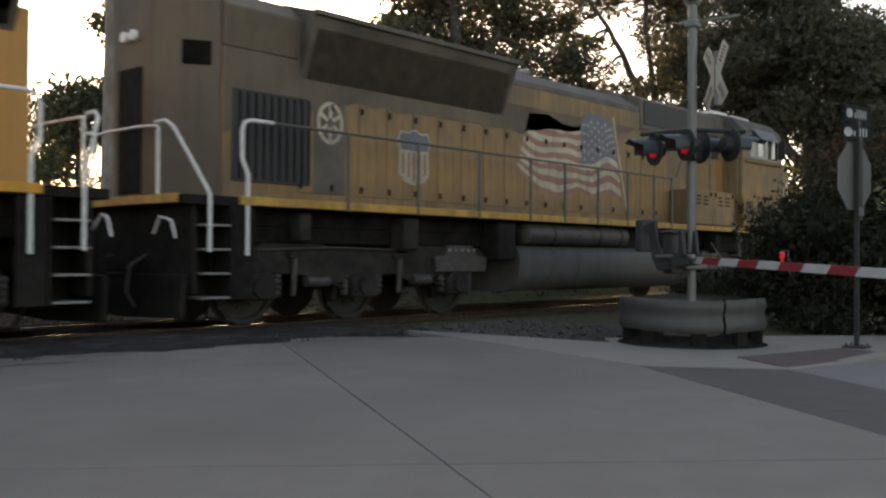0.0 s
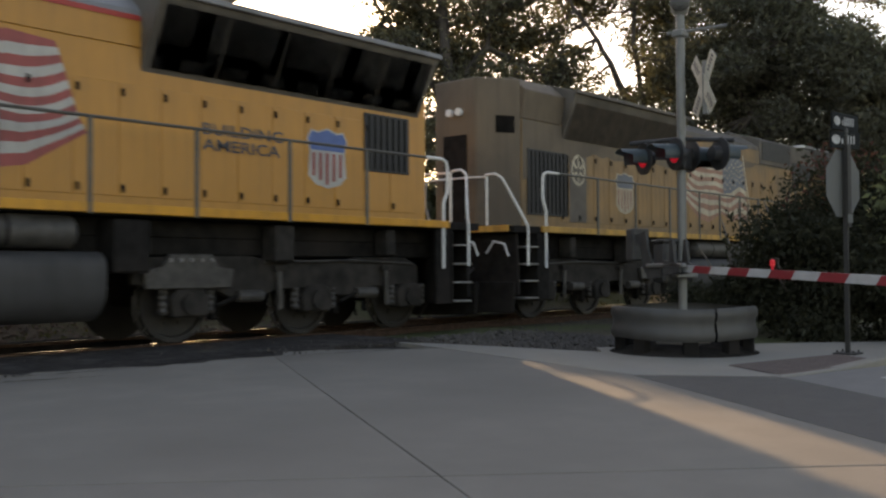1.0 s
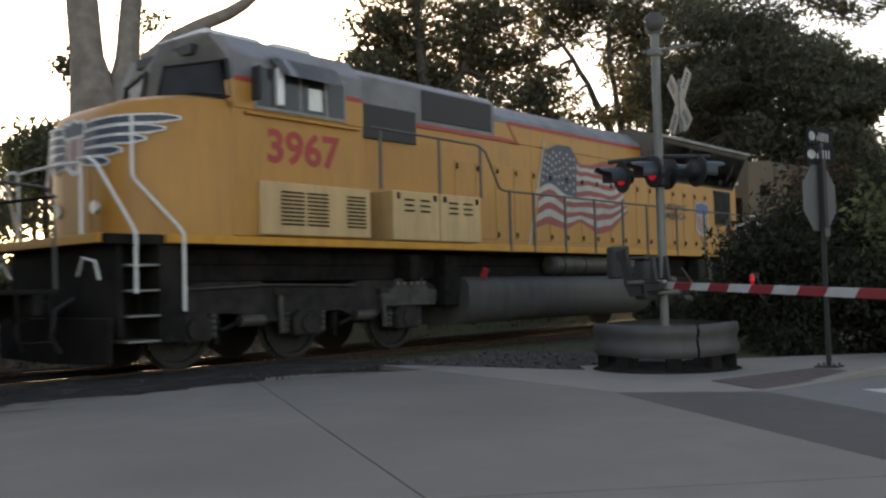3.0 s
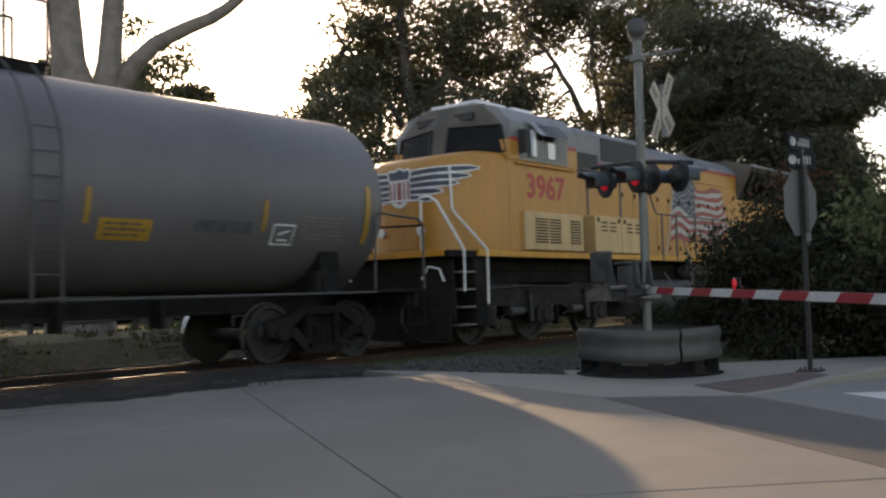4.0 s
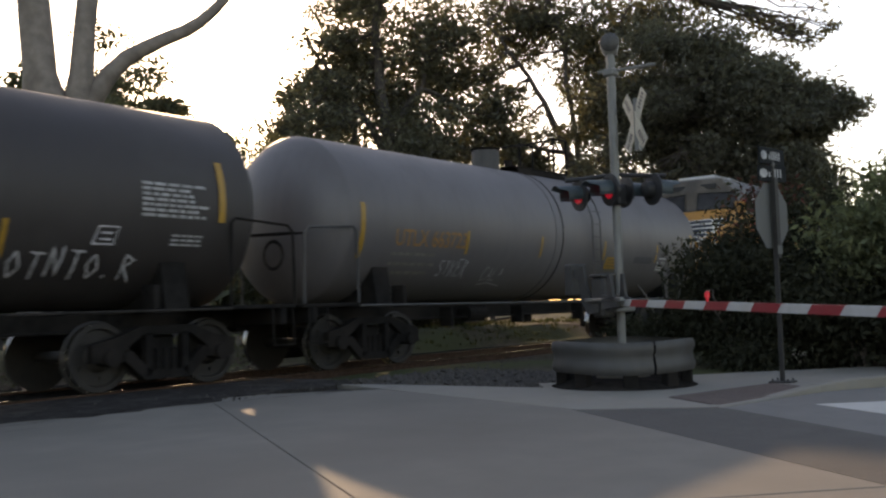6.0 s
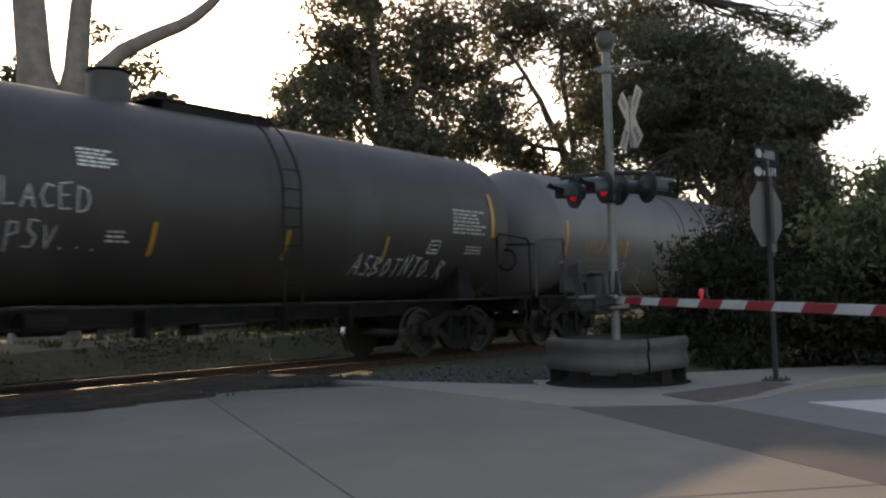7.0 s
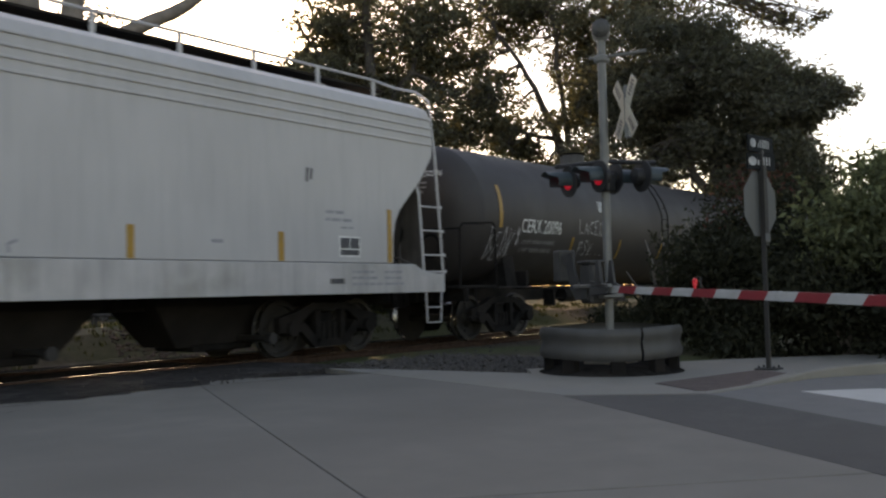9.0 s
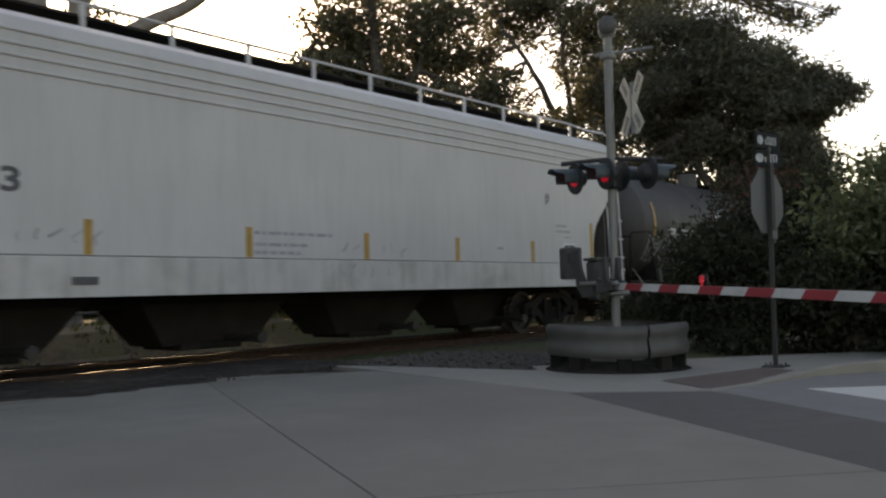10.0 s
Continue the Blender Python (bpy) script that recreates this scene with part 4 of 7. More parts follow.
def loco_truck(parent, xc, out):
    """Three-axle truck: frame, boxes, rods; out is the way to the near end."""
    tr = part("truck", box((xc - 2.9, -0.5, 0.75), (xc + 2.9, 0.5, 1.1), 0.03), M["under"], parent, "dark three-axle locomotive truck")
    for s in (-1, 1):
        ya, yb = s * 0.98, s * 1.16
        frame_ = [(2.35, 0.76), (2.35, 1.04), (2.05, 1.18), (0.95, 1.18), (0.72, 1.1), (-0.8, 1.1), (-1.05, 1.18), (-1.5, 1.18), (-2.7, 1.16), (-2.95, 1.02),
                  (-2.95, 0.8), (-2.5, 0.74), (-1.65, 0.72), (-1.4, 0.58), (-0.95, 0.58), (-0.62, 0.74), (0.3, 0.74), (0.55, 0.58), (1.0, 0.58), (1.3, 0.74)]
        part("side_frame", prism([(xc + a * out, b) for a, b in frame_], "y", min(ya, yb), max(ya, yb), bevel=0.02), M["truck"], tr, "dusty cast truck side frame")
        for k, wx in enumerate((xc - 2.12, xc + 0.1 * out, xc + 2.12)):
            j = part("journal_box", prism([(wx - 0.26, 0.36), (wx + 0.26, 0.36), (wx + 0.3, 0.62), (wx + 0.17, 0.76), (wx - 0.17, 0.76), (wx - 0.3, 0.62)], "y", min(s * 0.95, s * 1.22), max(s * 0.95, s * 1.22), bevel=0.02), M["truck"], tr)
            part("box_cover", rod((wx, s * 1.22, 0.54), (wx, s * 1.27, 0.54), 0.15, 14), M["truck"], tr)
        ex0, ex1 = sorted((xc - 1.5 * out, xc - 2.8 * out))
        part("end_casting", prism([(ex0, 0.74), (ex1, 0.74), (ex1 + 0.05, 1.0), (ex1 - 0.25, 1.02), (ex1 - 0.35, 1.2), (ex0 + 0.3, 1.2), (ex0 + 0.22, 1.02), (ex0 - 0.05, 1.0)], "y", min(s * 1.165, s * 1.25), max(s * 1.165, s * 1.25), bevel=0.015), M["worn"], tr, "worn bolster end casting")
        for k in range(5):
            bx = ex0 + 0.32 + k * 0.16
            part("casting_bolt", rod((bx, s * 1.25, 1.12), (bx, s * 1.275, 1.12), 0.03, 6), M["alu_dull"], tr)
        for wx in (xc - 2.12, xc + 0.1 * out, xc + 2.12):
            for k in (-0.36, 0.36):
                part("coil_spring", lathe([(z, 0.07 if i % 2 else 0.052) for i, z in enumerate(np.linspace(0.4, 0.74, 9))], (wx + k, s * 1.1, 0), (0, 0, 1), 10), M["worn"], tr)
        part("truck_pipe", pipe([(xc + 2.2 * out, s * 1.19, 1.08), (xc + 0.8 * out, s * 1.2, 1.13), (xc - 0.9 * out, s * 1.2, 1.1)], 0.018, 6), M["worn"], tr)
        for wx in (xc - 1.1, xc + 1.15):
            part("brake_cylinder", rod((wx - 0.2, s * 1.2, 0.62), (wx + 0.22, s * 1.2, 0.62), 0.085, 12), M["worn"], tr, "dull metal brake cylinder")
            part("brake_rod", rod((wx + 0.2, s * 1.2, 0.62), (wx + 0.55, s * 1.2, 0.5), 0.03, 8), M["under"], tr)
            part("brake_shoe", box((wx + 0.45, s * 1.0 - 0.07, 0.3), (wx + 0.55, s * 1.0 + 0.07, 0.7), 0.02), M["under"], tr)
        for wx in (xc - 1.55, xc + 0.62):
            part("damper", rod((wx, s * 1.22, 0.42), (wx + 0.03, s * 1.22, 0.98), 0.04, 10), M["worn"], tr)
            part("damper_bracket", box((wx - 0.09, min(s * 1.12, s * 1.26), 0.96), (wx + 0.12, max(s * 1.12, s * 1.26), 1.06), 0.015), M["truck"], tr)
        part("sand_pipe", pipe([(xc + 2.9 * out, s * 1.1, 1.2), (xc + 2.85 * out, s * 1.05, 0.6), (xc + 2.75 * out, s * 0.8, 0.15)], 0.025, 6), M["under"], tr)

M["worn"] = mat("greasy worn casting", (0.058, 0.053, 0.048), 0.6, 0.2, var=0.35, scale=9, second=(0.03, 0.027, 0.024), mix_scale=4)
M["alu_dull"] = mat("dull worn metal", (0.22, 0.21, 0.20), 0.5, 0.5, var=0.25, scale=9)

def locomotive(label, a0, turned, dirty, rad, flag_x, extra):
    """A six-axle hood locomotive, its cab towards +x. a0: place in the train."""
    lo = thing("locomotive", label, "locomotive", "freight train")
    TRAIN.append((lo, a0, turned))
    Y, C, G, ST = (M["yellow_dirty"], M["yellow_dirty"], M["grey_dirty"], M["stripe_dirty"]) if dirty else (M["yellow"], M["cream"], M["grey"], M["stripe"])
    HY, RX = (1.0, -9.48) if dirty else (0.87, -9.70)
    # frame
    part("walkway_deck", box((-10.4, -1.5, 1.66), (10.4, 1.5, 1.79), 0.01), M["under"], lo)
    part("underframe", box((-9.7, -1.05, 1.18), (9.7, 1.05, 1.655), 0.02), M["under"], lo)
    for s in (-1, 1):
        part("sill_stripe", box((-9.55, min(s * 1.5, s * 1.56), 1.68), (9.6, max(s * 1.5, s * 1.56), 1.80), 0.008), ST, lo, "yellow stripe along the walkway sill")
        part("sill_skirt", box((-9.55, min(s * 1.02, s * 1.08), 1.42), (9.6, max(s * 1.02, s * 1.08), 1.655), 0.01), M["under"], lo)
        for x0, x1 in ((-10.42, -10.0), (10.0, 10.42)):
            part("sill_stripe", box((x0, min(s * 0.85, s * 1.35), 1.68), (x1, max(s * 0.85, s * 1.35), 1.80), 0.008), ST, lo)
    for e in (-1, 1):
        part("end_plate", prism([(-1.45, 0.5), (1.45, 0.5), (1.4, 1.66), (-1.4, 1.66)], "x", e * 10.18 - 0.04, e * 10.18 + 0.04), M["under"], lo)
        plow = [(-1.45, 0.18), (0, 0.14), (1.45, 0.18), (1.5, 0.75), (-1.5, 0.75)]
        part("pilot_plow", prism(plow, "x", e * 10.35 - 0.05, e * 10.35 + 0.03, bevel=0.02), M["under"], lo)
        coupler(lo, e * 10.72, e)
        part("end_stripe", box((e * 10.43 - 0.02, -1.4, 1.68), (e * 10.43 + 0.02, 1.4, 1.80), 0.006), ST, lo)
        for yy in (-0.45, 0.5):
            part("air_hose", pipe([(e * 10.3, yy, 1.0), (e * 10.55, yy, 0.85), (e * 10.62, yy * 1.05, 0.5), (e * 10.5, yy * 1.1, 0.3)], 0.028, 8), M["signal_black"], lo)
        for s in (-1, 1):
            st = part("step_well", box((e * 9.66 - 0.02, min(s * 0.92, s * 1.52), 0.4), (e * 9.66 + 0.02, max(s * 0.92, s * 1.52), 1.66), 0.006), M["under"], lo)
            part("step_panel", box((min(e * 9.28, e * 9.63), min(s * 1.44, s * 1.5), 0.4), (max(e * 9.28, e * 9.63), max(s * 1.44, s * 1.5), 1.655), 0.008), M["under"], st)
            part("step_side", box((min(e * 9.66, e * 10.16), min(s * 0.92, s * 0.95), 0.4), (max(e * 9.66, e * 10.16), max(s * 0.92, s * 0.95), 1.66), 0.004), M["under"], st)
            for z in (0.42, 0.74, 1.06, 1.38):
                part("step_tread", box((min(e * 9.7, e * 10.14), min(s * 1.0, s * 1.55), z), (max(e * 9.7, e * 10.14), max(s * 1.0, s * 1.55), z + 0.03), 0.006), M["alu_dull"], st, "worn metal step tread")
            part("corner_rail", pipe([(e * 10.42, s * 0.85, 2.76), (e * 10.41, s * 1.08, 2.77), (e * 10.38, s * 1.22, 2.68), (e * 10.06, s * 1.52, 1.88), (e * 10.04, s * 1.56, 1.78), (e * 10.04, s * 1.56, 1.04)], 0.024, 8), M["handrail"], lo, "pale bent corner handrail")
            part("corner_post", rod((e * 10.38, s * 0.85, 1.79), (e * 10.38, s * 0.85, 2.72), 0.022, 8), M["handrail"], lo)
            part("cut_lever", pipe([(e * 10.46, s * 0.9, 1.28), (e * 10.5, s * 1.1, 1.5), (e * 10.46, s * 1.32, 1.45), (e * 10.46, s * 1.42, 1.22)], 0.018, 6), M["handrail"], lo)
        part("end_rail", pipe([(e * 10.4, -0.85, 2.72), (e * 10.42, -0.4, 2.74), (e * 10.42, 0.4, 2.74), (e * 10.4, 0.85, 2.72)], 0.02, 8), M["handrail"], lo)
    # hood, lower and upper halves
    r0, r1 = rad
    part("hood", prism([(-HY, 1.8), (HY, 1.8), (HY, 3.93), (-HY, 3.93)], "x", RX, 5.95, bevel=0.02), Y, lo, "yellow engine hood side")
    if dirty:
        for s in (-1, 1):
            bm = bmesh.new()
            xs = np.linspace(RX + 0.01, 5.9, 60)
            lows = [3.42 + 0.12 * noise.noise((x * 0.9, 2, 0)) + 0.08 * noise.noise((x * 3.1, 5, 0)) - max(0, -x - 6.9) * 0.25 + max(0, x + 3) * 0.09 for x in xs]
            top = [bm.verts.new((x, s * (HY + 0.016), 3.925)) for x in xs]
            low = [bm.verts.new((x, s * (HY + 0.016), min(z, 3.9))) for x, z in zip(xs, lows)]
            for k in range(59):
                bm.faces.new((top[k], top[k + 1], low[k + 1], low[k]))
            part("soot_stain", bm, M["soot"], lo, "ragged soot stain under the roof")
    zt = 4.3
    part("hood_upper", prism([(-HY, 3.932), (HY, 3.932), (HY, zt), (-HY, zt)], "x", r0 - 0.05 if r0 > -9.4 else r1, 1.71), Y, lo)
    roof = [(-HY, zt + 0.002), (HY, zt + 0.002), (HY - 0.02, 4.42), (0.55, 4.7), (-0.55, 4.7), (-HY + 0.02, 4.42)]
    part("hood_roof", prism(roof, "x", r1 - 0.05, 1.71, bevel=0.01), G, lo, "grey hood roof")
    part("brake_hump", prism([(-HY - 0.02, 3.935), (HY + 0.02, 3.935), (HY + 0.02, 4.62), (0.72, 4.76), (-0.72, 4.76), (-HY - 0.02, 4.62)], "x", 1.72, 5.95, bevel=0.02), G, lo, "grey upper hood with intake grilles")
    if r0 > -9.3:
        part("rear_hood_roof", prism([(-HY, 3.932), (HY, 3.932), (HY + 0.1, 4.5), (0.75, 4.78), (-0.75, 4.78), (-HY - 0.1, 4.5)], "x", RX, r0, bevel=0.02), M["soot"], lo, "soot-blackened rear hood roof")
        # tapered rear end
        rear = part("rear_hood_end", prism([(RX - 0.002, -HY), (-10.3, -0.52), (-10.3, 0.52), (RX - 0.002, HY)], "z", 1.8, 4.7, bevel=0.03), M["soot"], lo, "soot-blackened tapered rear hood")
        for s in (-1, 1):
            d = Vector((RX + 10.3, s * (HY - 0.52), 0)).normalized()
            nrm = Vector((-abs(d.y), s * abs(d.x), 0))
            c = Vector((RX - 0.30, s * (HY - 0.175), 3.8)) + nrm * 0.008
            bm = bmesh.new()
            bm.faces.new([bm.verts.new(c + d * u + Vector((0, 0, v))) for u, v in ((-0.2, -0.17), (0.2, -0.17), (0.2, 0.17), (-0.2, 0.17))])
            bmesh.ops.solidify(bm, geom=bm.faces[:], thickness=0.02)
            part("rear_port", bm, M["under"], rear, "dark square port")
    # radiator wings: slanted mesh sides under an overhanging roof
    fl = [(-HY + 0.01, 3.6), (-1.34, 4.5), (-1.38, 4.62), (-0.6, 4.84), (0.6, 4.84), (1.38, 4.62), (1.34, 4.5), (HY - 0.01, 3.6)]
    part("radiator_wing", prism(fl, "x", r0, r1, bevel=0.01), M["grey_dirty"], lo, "dark flared radiator section")
    for s in (-1, 1):
        bm = bmesh.new()
        n = 5
        for k in range(n):
            xa, xb = r0 + 0.1 + (r1 - r0 - 0.2) * k / n, r0 + 0.08 + (r1 - r0 - 0.2) * (k + 1) / n
            vs = [bm.verts.new((x, s * (y + 0.012), z)) for x, y, z in ((xa, HY + 0.035, 3.68), (xb, HY + 0.035, 3.68), (xb, 1.31, 4.46), (xa, 1.31, 4.46))]
            bm.faces.new(vs)
        bmesh.ops.solidify(bm, geom=bm.faces[:], thickness=0.02)
        part("radiator_mesh", bm, M["grille_brown"] if dirty else M["black"], lo, "black radiator grille mesh")
        part("wing_lip", box((r0 - 0.04, min(s * 1.33, s * 1.42), 4.56), (r1 + 0.04, max(s * 1.33, s * 1.42), 4.64), 0.01), G, lo)
    if not dirty:
        for s in (-1, 1):
            vs, fs = strokes([[(0, 0), (4.7, 0), (5.0, -0.06), (4.65, 0.36), (10.1, 0.36)]], 0.07)
            painted("red_line", vs, fs, lambda u, v, s=s: Vector((5.94 - u, s * (HY + (0.026 if v < 0.2 else 0.012)), 3.95 + v)), M["red"], lo)
    # hood doors, latches and grilles on both sides
    dm = bpy.data.meshes.new("hood_door")
    bm = box((-0.29, -0.008, 1.95), (0.29, 0.012, 3.42), 0.006)
    bm.to_mesh(dm)
    bm.free()
    dm.materials.append(Y)
    lm = bpy.data.meshes.new("door_latch")
    bm = box((-0.02, 0, -0.05), (0.02, 0.03, 0.05), 0.004)
    bm.to_mesh(lm)
    bm.free()
    lm.materials.append(M["under"])
    skip = extra.get("skip", [])
    for s in (-1, 1):
        for k in range(24):
            x = -9.1 + k * 0.62
            if x > 3.2 or any(a < x < b for a, b in skip):
                continue
            ob = share("hood_door", dm, lo, Matrix.Translation((x, s * HY, 0)) @ Matrix.Rotation(0 if s > 0 else math.pi, 4, "Z"))
            for z in (2.05, 3.3):
                share("door_latch", lm, ob, Matrix.Translation((0.24, 0.012, z)))
        for (xa, za, xb, zb, nm) in extra["grilles"]:
            g = part("grille", box((xa, min(s * (HY - 0.01), s * (HY + 0.03)), za), (xb, max(s * (HY - 0.01), s * (HY + 0.03)), zb), 0.006), M["signal_black"], lo, nm)
            for k in range(int((xb - xa) / 0.14)):
                xx = xa + 0.1 + k * 0.14
                part("grille_bar", box((xx, min(s * (HY + 0.03), s * (HY + 0.045)), za + 0.04), (xx + 0.03, max(s * (HY + 0.03), s * (HY + 0.045)), zb - 0.04)), M["under"], g)
        for (xa, za, xb, zb) in ((1.85, 4.06, 3.88, 4.6), (4.06, 3.58, 5.53, 4.16)):
            yy = HY + 0.022
            part("intake_grille", box((xa, min(s * yy, s * (yy + 0.02)), za), (xb, max(s * yy, s * (yy + 0.02)), zb), 0.006), M["signal_black"], lo, "black intake grille")
    # cab and nose
    cabp = [(-1.5, 1.8), (1.5, 1.8), (1.5, 3.6), (-1.5, 3.6)]
    cab = part("cab", prism(cabp, "x", 5.96, 8.5, bevel=0.02), Y, lo, "yellow cab side")
    part("cab_window_band", prism([(-1.5, 3.602), (1.5, 3.602), (1.5, 4.0), (-1.5, 4.0)], "x", 5.96, 8.46), Y, cab)
    part("cab_roof", prism([(-1.5, 4.002), (1.5, 4.002), (1.49, 4.36), (1.2, 4.68), (0.6, 4.84), (-0.6, 4.84), (-1.2, 4.68), (-1.49, 4.36)], "x", 5.96, 8.42, bevel=0.02), G, cab, "grey cab roof")
    # both roof units take pale metal to imitate sky haze on their tops
    part("roof_unit", box((6.2, -0.6, 4.83), (7.0, 0.6, 4.95), 0.03), M["alu"], cab, "roof air conditioner with sky haze in its pale colour")
    part("roof_unit", box((7.25, -0.62, 4.83), (8.3, 0.62, 4.93), 0.03), M["alu"], cab)
    # the cab front runs forward to a centre post
    bm = bmesh.new()
    plan_low, plan_top = [(8.40, -1.48), (8.86, -0.14), (8.86, 0.14), (8.40, 1.48)], [(8.40, -1.30), (8.72, -0.14), (8.72, 0.14), (8.40, 1.30)]
    lv = [[bm.verts.new((x, y, z)) for x, y in pl_] for pl_, z in ((plan_low, 3.55), (plan_low, 3.72), (plan_top, 4.42), ([(8.4, -0.9), (8.55, -0.14), (8.55, 0.14), (8.4, 0.9)], 4.78))]
    bm.faces.new(lv[0])
    bm.faces.new(lv[-1])
    for la, lb_ in zip(lv, lv[1:]):
        for k in range(4):
            bm.faces.new((la[k], la[(k + 1) % 4], lb_[(k + 1) % 4], lb_[k]))
    part("cab_front", bm, M["grey_dirty"], cab, "dark grey raked cab front")
    bm = bmesh.new()
    secs = [(8.5, 1.48, 3.76), (9.0, 1.40, 3.75), (9.4, 1.24, 3.70), (9.7, 1.05, 3.64), (9.88, 0.85, 3.55), (9.97, 0.55, 3.42)]
    rings = []
    for x, hw, zt_ in secs:
        rings.append([bm.verts.new((x, y, z)) for y, z in ((-hw, 1.8), (hw, 1.8), (hw, zt_ - 0.25), (hw - 0.12, zt_ - 0.06), (hw - 0.3, zt_), (-hw + 0.3, zt_), (-hw + 0.12, zt_ - 0.06), (-hw, zt_ - 0.25))])
    for ra, rb in zip(rings, rings[1:]):
        for k in range(8):
            bm.faces.new((ra[k], ra[(k + 1) % 8], rb[(k + 1) % 8], rb[k]))
    bm.faces.new(rings[0])
    bm.faces.new(rings[-1])
    nose = part("nose", bm, Y, lo, "rounded yellow locomotive nose", smooth=True)
    part("nose_door", box((9.97, -0.36, 1.85), (9.99, 0.36, 3.3), 0.008), Y, nose)
    part("headlight", rod((9.95, 0.5, 2.2), (10.02, 0.5, 2.2), 0.09, 14), M["alu"], nose)
    part("headlight", rod((9.95, -0.5, 2.2), (10.02, -0.5, 2.2), 0.09, 14), M["alu"], nose)
    for s in (-1, 1):
        bm = bmesh.new()
        ws = [(8.855, s * 0.20, 3.80), (8.435, s * 1.40, 3.76), (8.425, s * 1.30, 4.30), (8.735, s * 0.22, 4.33)]
        vs = [bm.verts.new(p) for p in ws]
        bm.faces.new(vs)
        bmesh.ops.solidify(bm, geom=bm.faces[:], thickness=0.02)
        part("windshield", bm, M["windshield"], cab, "wide grey windshield pane")
        part("windshield_gasket", pipe([Vector(p) + Vector((0.015, s * 0.01, 0)) for p in ws + ws[:1]], 0.024, 6), M["signal_black"], cab)
        part("wiper", pipe([(8.80, s * 0.5, 3.80), (8.72, s * 0.75, 3.90), (8.52, s * 1.25, 3.80)], 0.012, 6), M["signal_black"], cab)
        part("number_board", box((8.50, min(s * 0.25, s * 0.72), 4.46), (8.62, max(s * 0.25, s * 0.72), 4.62), 0.01), M["signal_black"], cab)
        # side windows with bare metal frames
        wf = part("side_window", box((6.35, min(s * 1.485, s * 1.515), 3.62), (8.12, max(s * 1.485, s * 1.515), 4.28), 0.006), M["alu_dull"], cab, "cab side window in bare metal frame")
        for xa, xb in ((6.39, 6.72), (6.78, 7.24), (7.3, 7.72), (7.78, 8.08)):
            part("pane", box((xa, min(s * 1.51, s * 1.522), 3.67), (xb, max(s * 1.51, s * 1.522), 4.23), 0), M["glass"], wf)
        bm = bmesh.new()
        v4 = [bm.verts.new(p) for p in ((6.52, s * 1.50, 4.42), (7.88, s * 1.50, 4.42), (7.72, s * 1.74, 4.12), (6.6, s * 1.74, 4.12))]
        bm.faces.new(v4)
        bmesh.ops.solidify(bm, geom=bm.faces[:], thickness=0.02)
        part("sun_shade", bm, M["alu"], cab, "pale sun shade over the cab window")
        # glass deflector painted white in place of the sky's reflection
        part("wind_deflector", box((7.64, min(s * 1.525, s * 1.6), 3.70), (7.76, max(s * 1.525, s * 1.6), 4.24), 0.01), M["deflector"], cab, "wind deflector whitened for sky reflection")
        part("blind", box((6.86, min(s * 1.523, s * 1.53), 3.72), (7.12, max(s * 1.523, s * 1.53), 4.05)), M["alu"], wf, "pale panel over the window pane")
        part("mirror", box((8.14, min(s * 1.52, s * 1.72), 3.72), (8.18, max(s * 1.52, s * 1.72), 4.2), 0.01), M["signal_black"], cab)
        part("window_ledge", box((6.1, min(s * 1.5, s * 1.56), 3.52), (8.3, max(s * 1.5, s * 1.56), 3.56), 0.008), Y, cab)
        part("red_line", box((5.98, min(s * 1.5, s * 1.506), 3.98), (6.33, max(s * 1.5, s * 1.506), 4.05)), M["red"], cab)
        part("red_line", box((8.14, min(s * 1.5, s * 1.506), 3.98), (8.45, max(s * 1.5, s * 1.506), 4.05)), M["red"], cab)
        # louvred boxes along the walkway
        lb = part("louvre_box", box((5.9, min(s * 1.48, s * 1.57), 1.83), (8.08, max(s * 1.48, s * 1.57), 2.6), 0.015), C, lo, "sun-bleached louvred equipment door")
        for xa, xb in ((6.02, 6.42), (6.8, 7.22), (7.28, 7.72)):
            for k in range(9):
                z = 1.98 + k * 0.058
                part("louvre", box((xa, min(s * 1.572, s * 1.58), z), (xb, max(s * 1.572, s * 1.58), z + 0.026)), M["under"], lb)
        for bx0, bx1 in ((3.08, 4.2), (4.22, 5.37)):
            eb = part("equipment_box", box((bx0, min(s * (HY + 0.02), s * 1.56), 1.82), (bx1, max(s * (HY + 0.02), s * 1.56), 2.64), 0.015), C, lo, "sun-bleached equipment box on the walkway")
            for k in range(3):
                for u in (0.25, 0.65):
                    part("louvre", box((bx0 + u, min(s * 1.562, s * 1.57), 2.3 + k * 0.09), (bx0 + u + 0.24, max(s * 1.562, s * 1.57), 2.33 + k * 0.09)), M["under"], eb)
            for u in (0.1, bx1 - bx0 - 0.14):
                part("box_latch", box((bx0 + u, min(s * 1.56, s * 1.585), 2.5), (bx0 + u + 0.05, max(s * 1.56, s * 1.585), 2.6)), M["under"], eb)
        # handrails
        wave = [(5.85, 3.62), (3.1, 3.6), (2.85, 3.5), (2.45, 2.86), (2.3, 2.82), (-9.38, 2.84), (-9.48, 2.8), (-9.52, 2.7), (-9.52, 2.3), (-9.42, 2.1), (-9.42, 1.0)]
        part("long_handrail", pipe([(x, s * 1.52, z) for x, z in wave[:7]], 0.022, 8), M["handrail_dark"], lo, "long walkway handrail")
        part("end_handrail", pipe([(-9.0, s * 1.53, 2.84)] + [(x, s * 1.53, z) for x, z in wave[5:]], 0.027, 8), M["handrail"], lo, "pale bent handrail beside the steps")
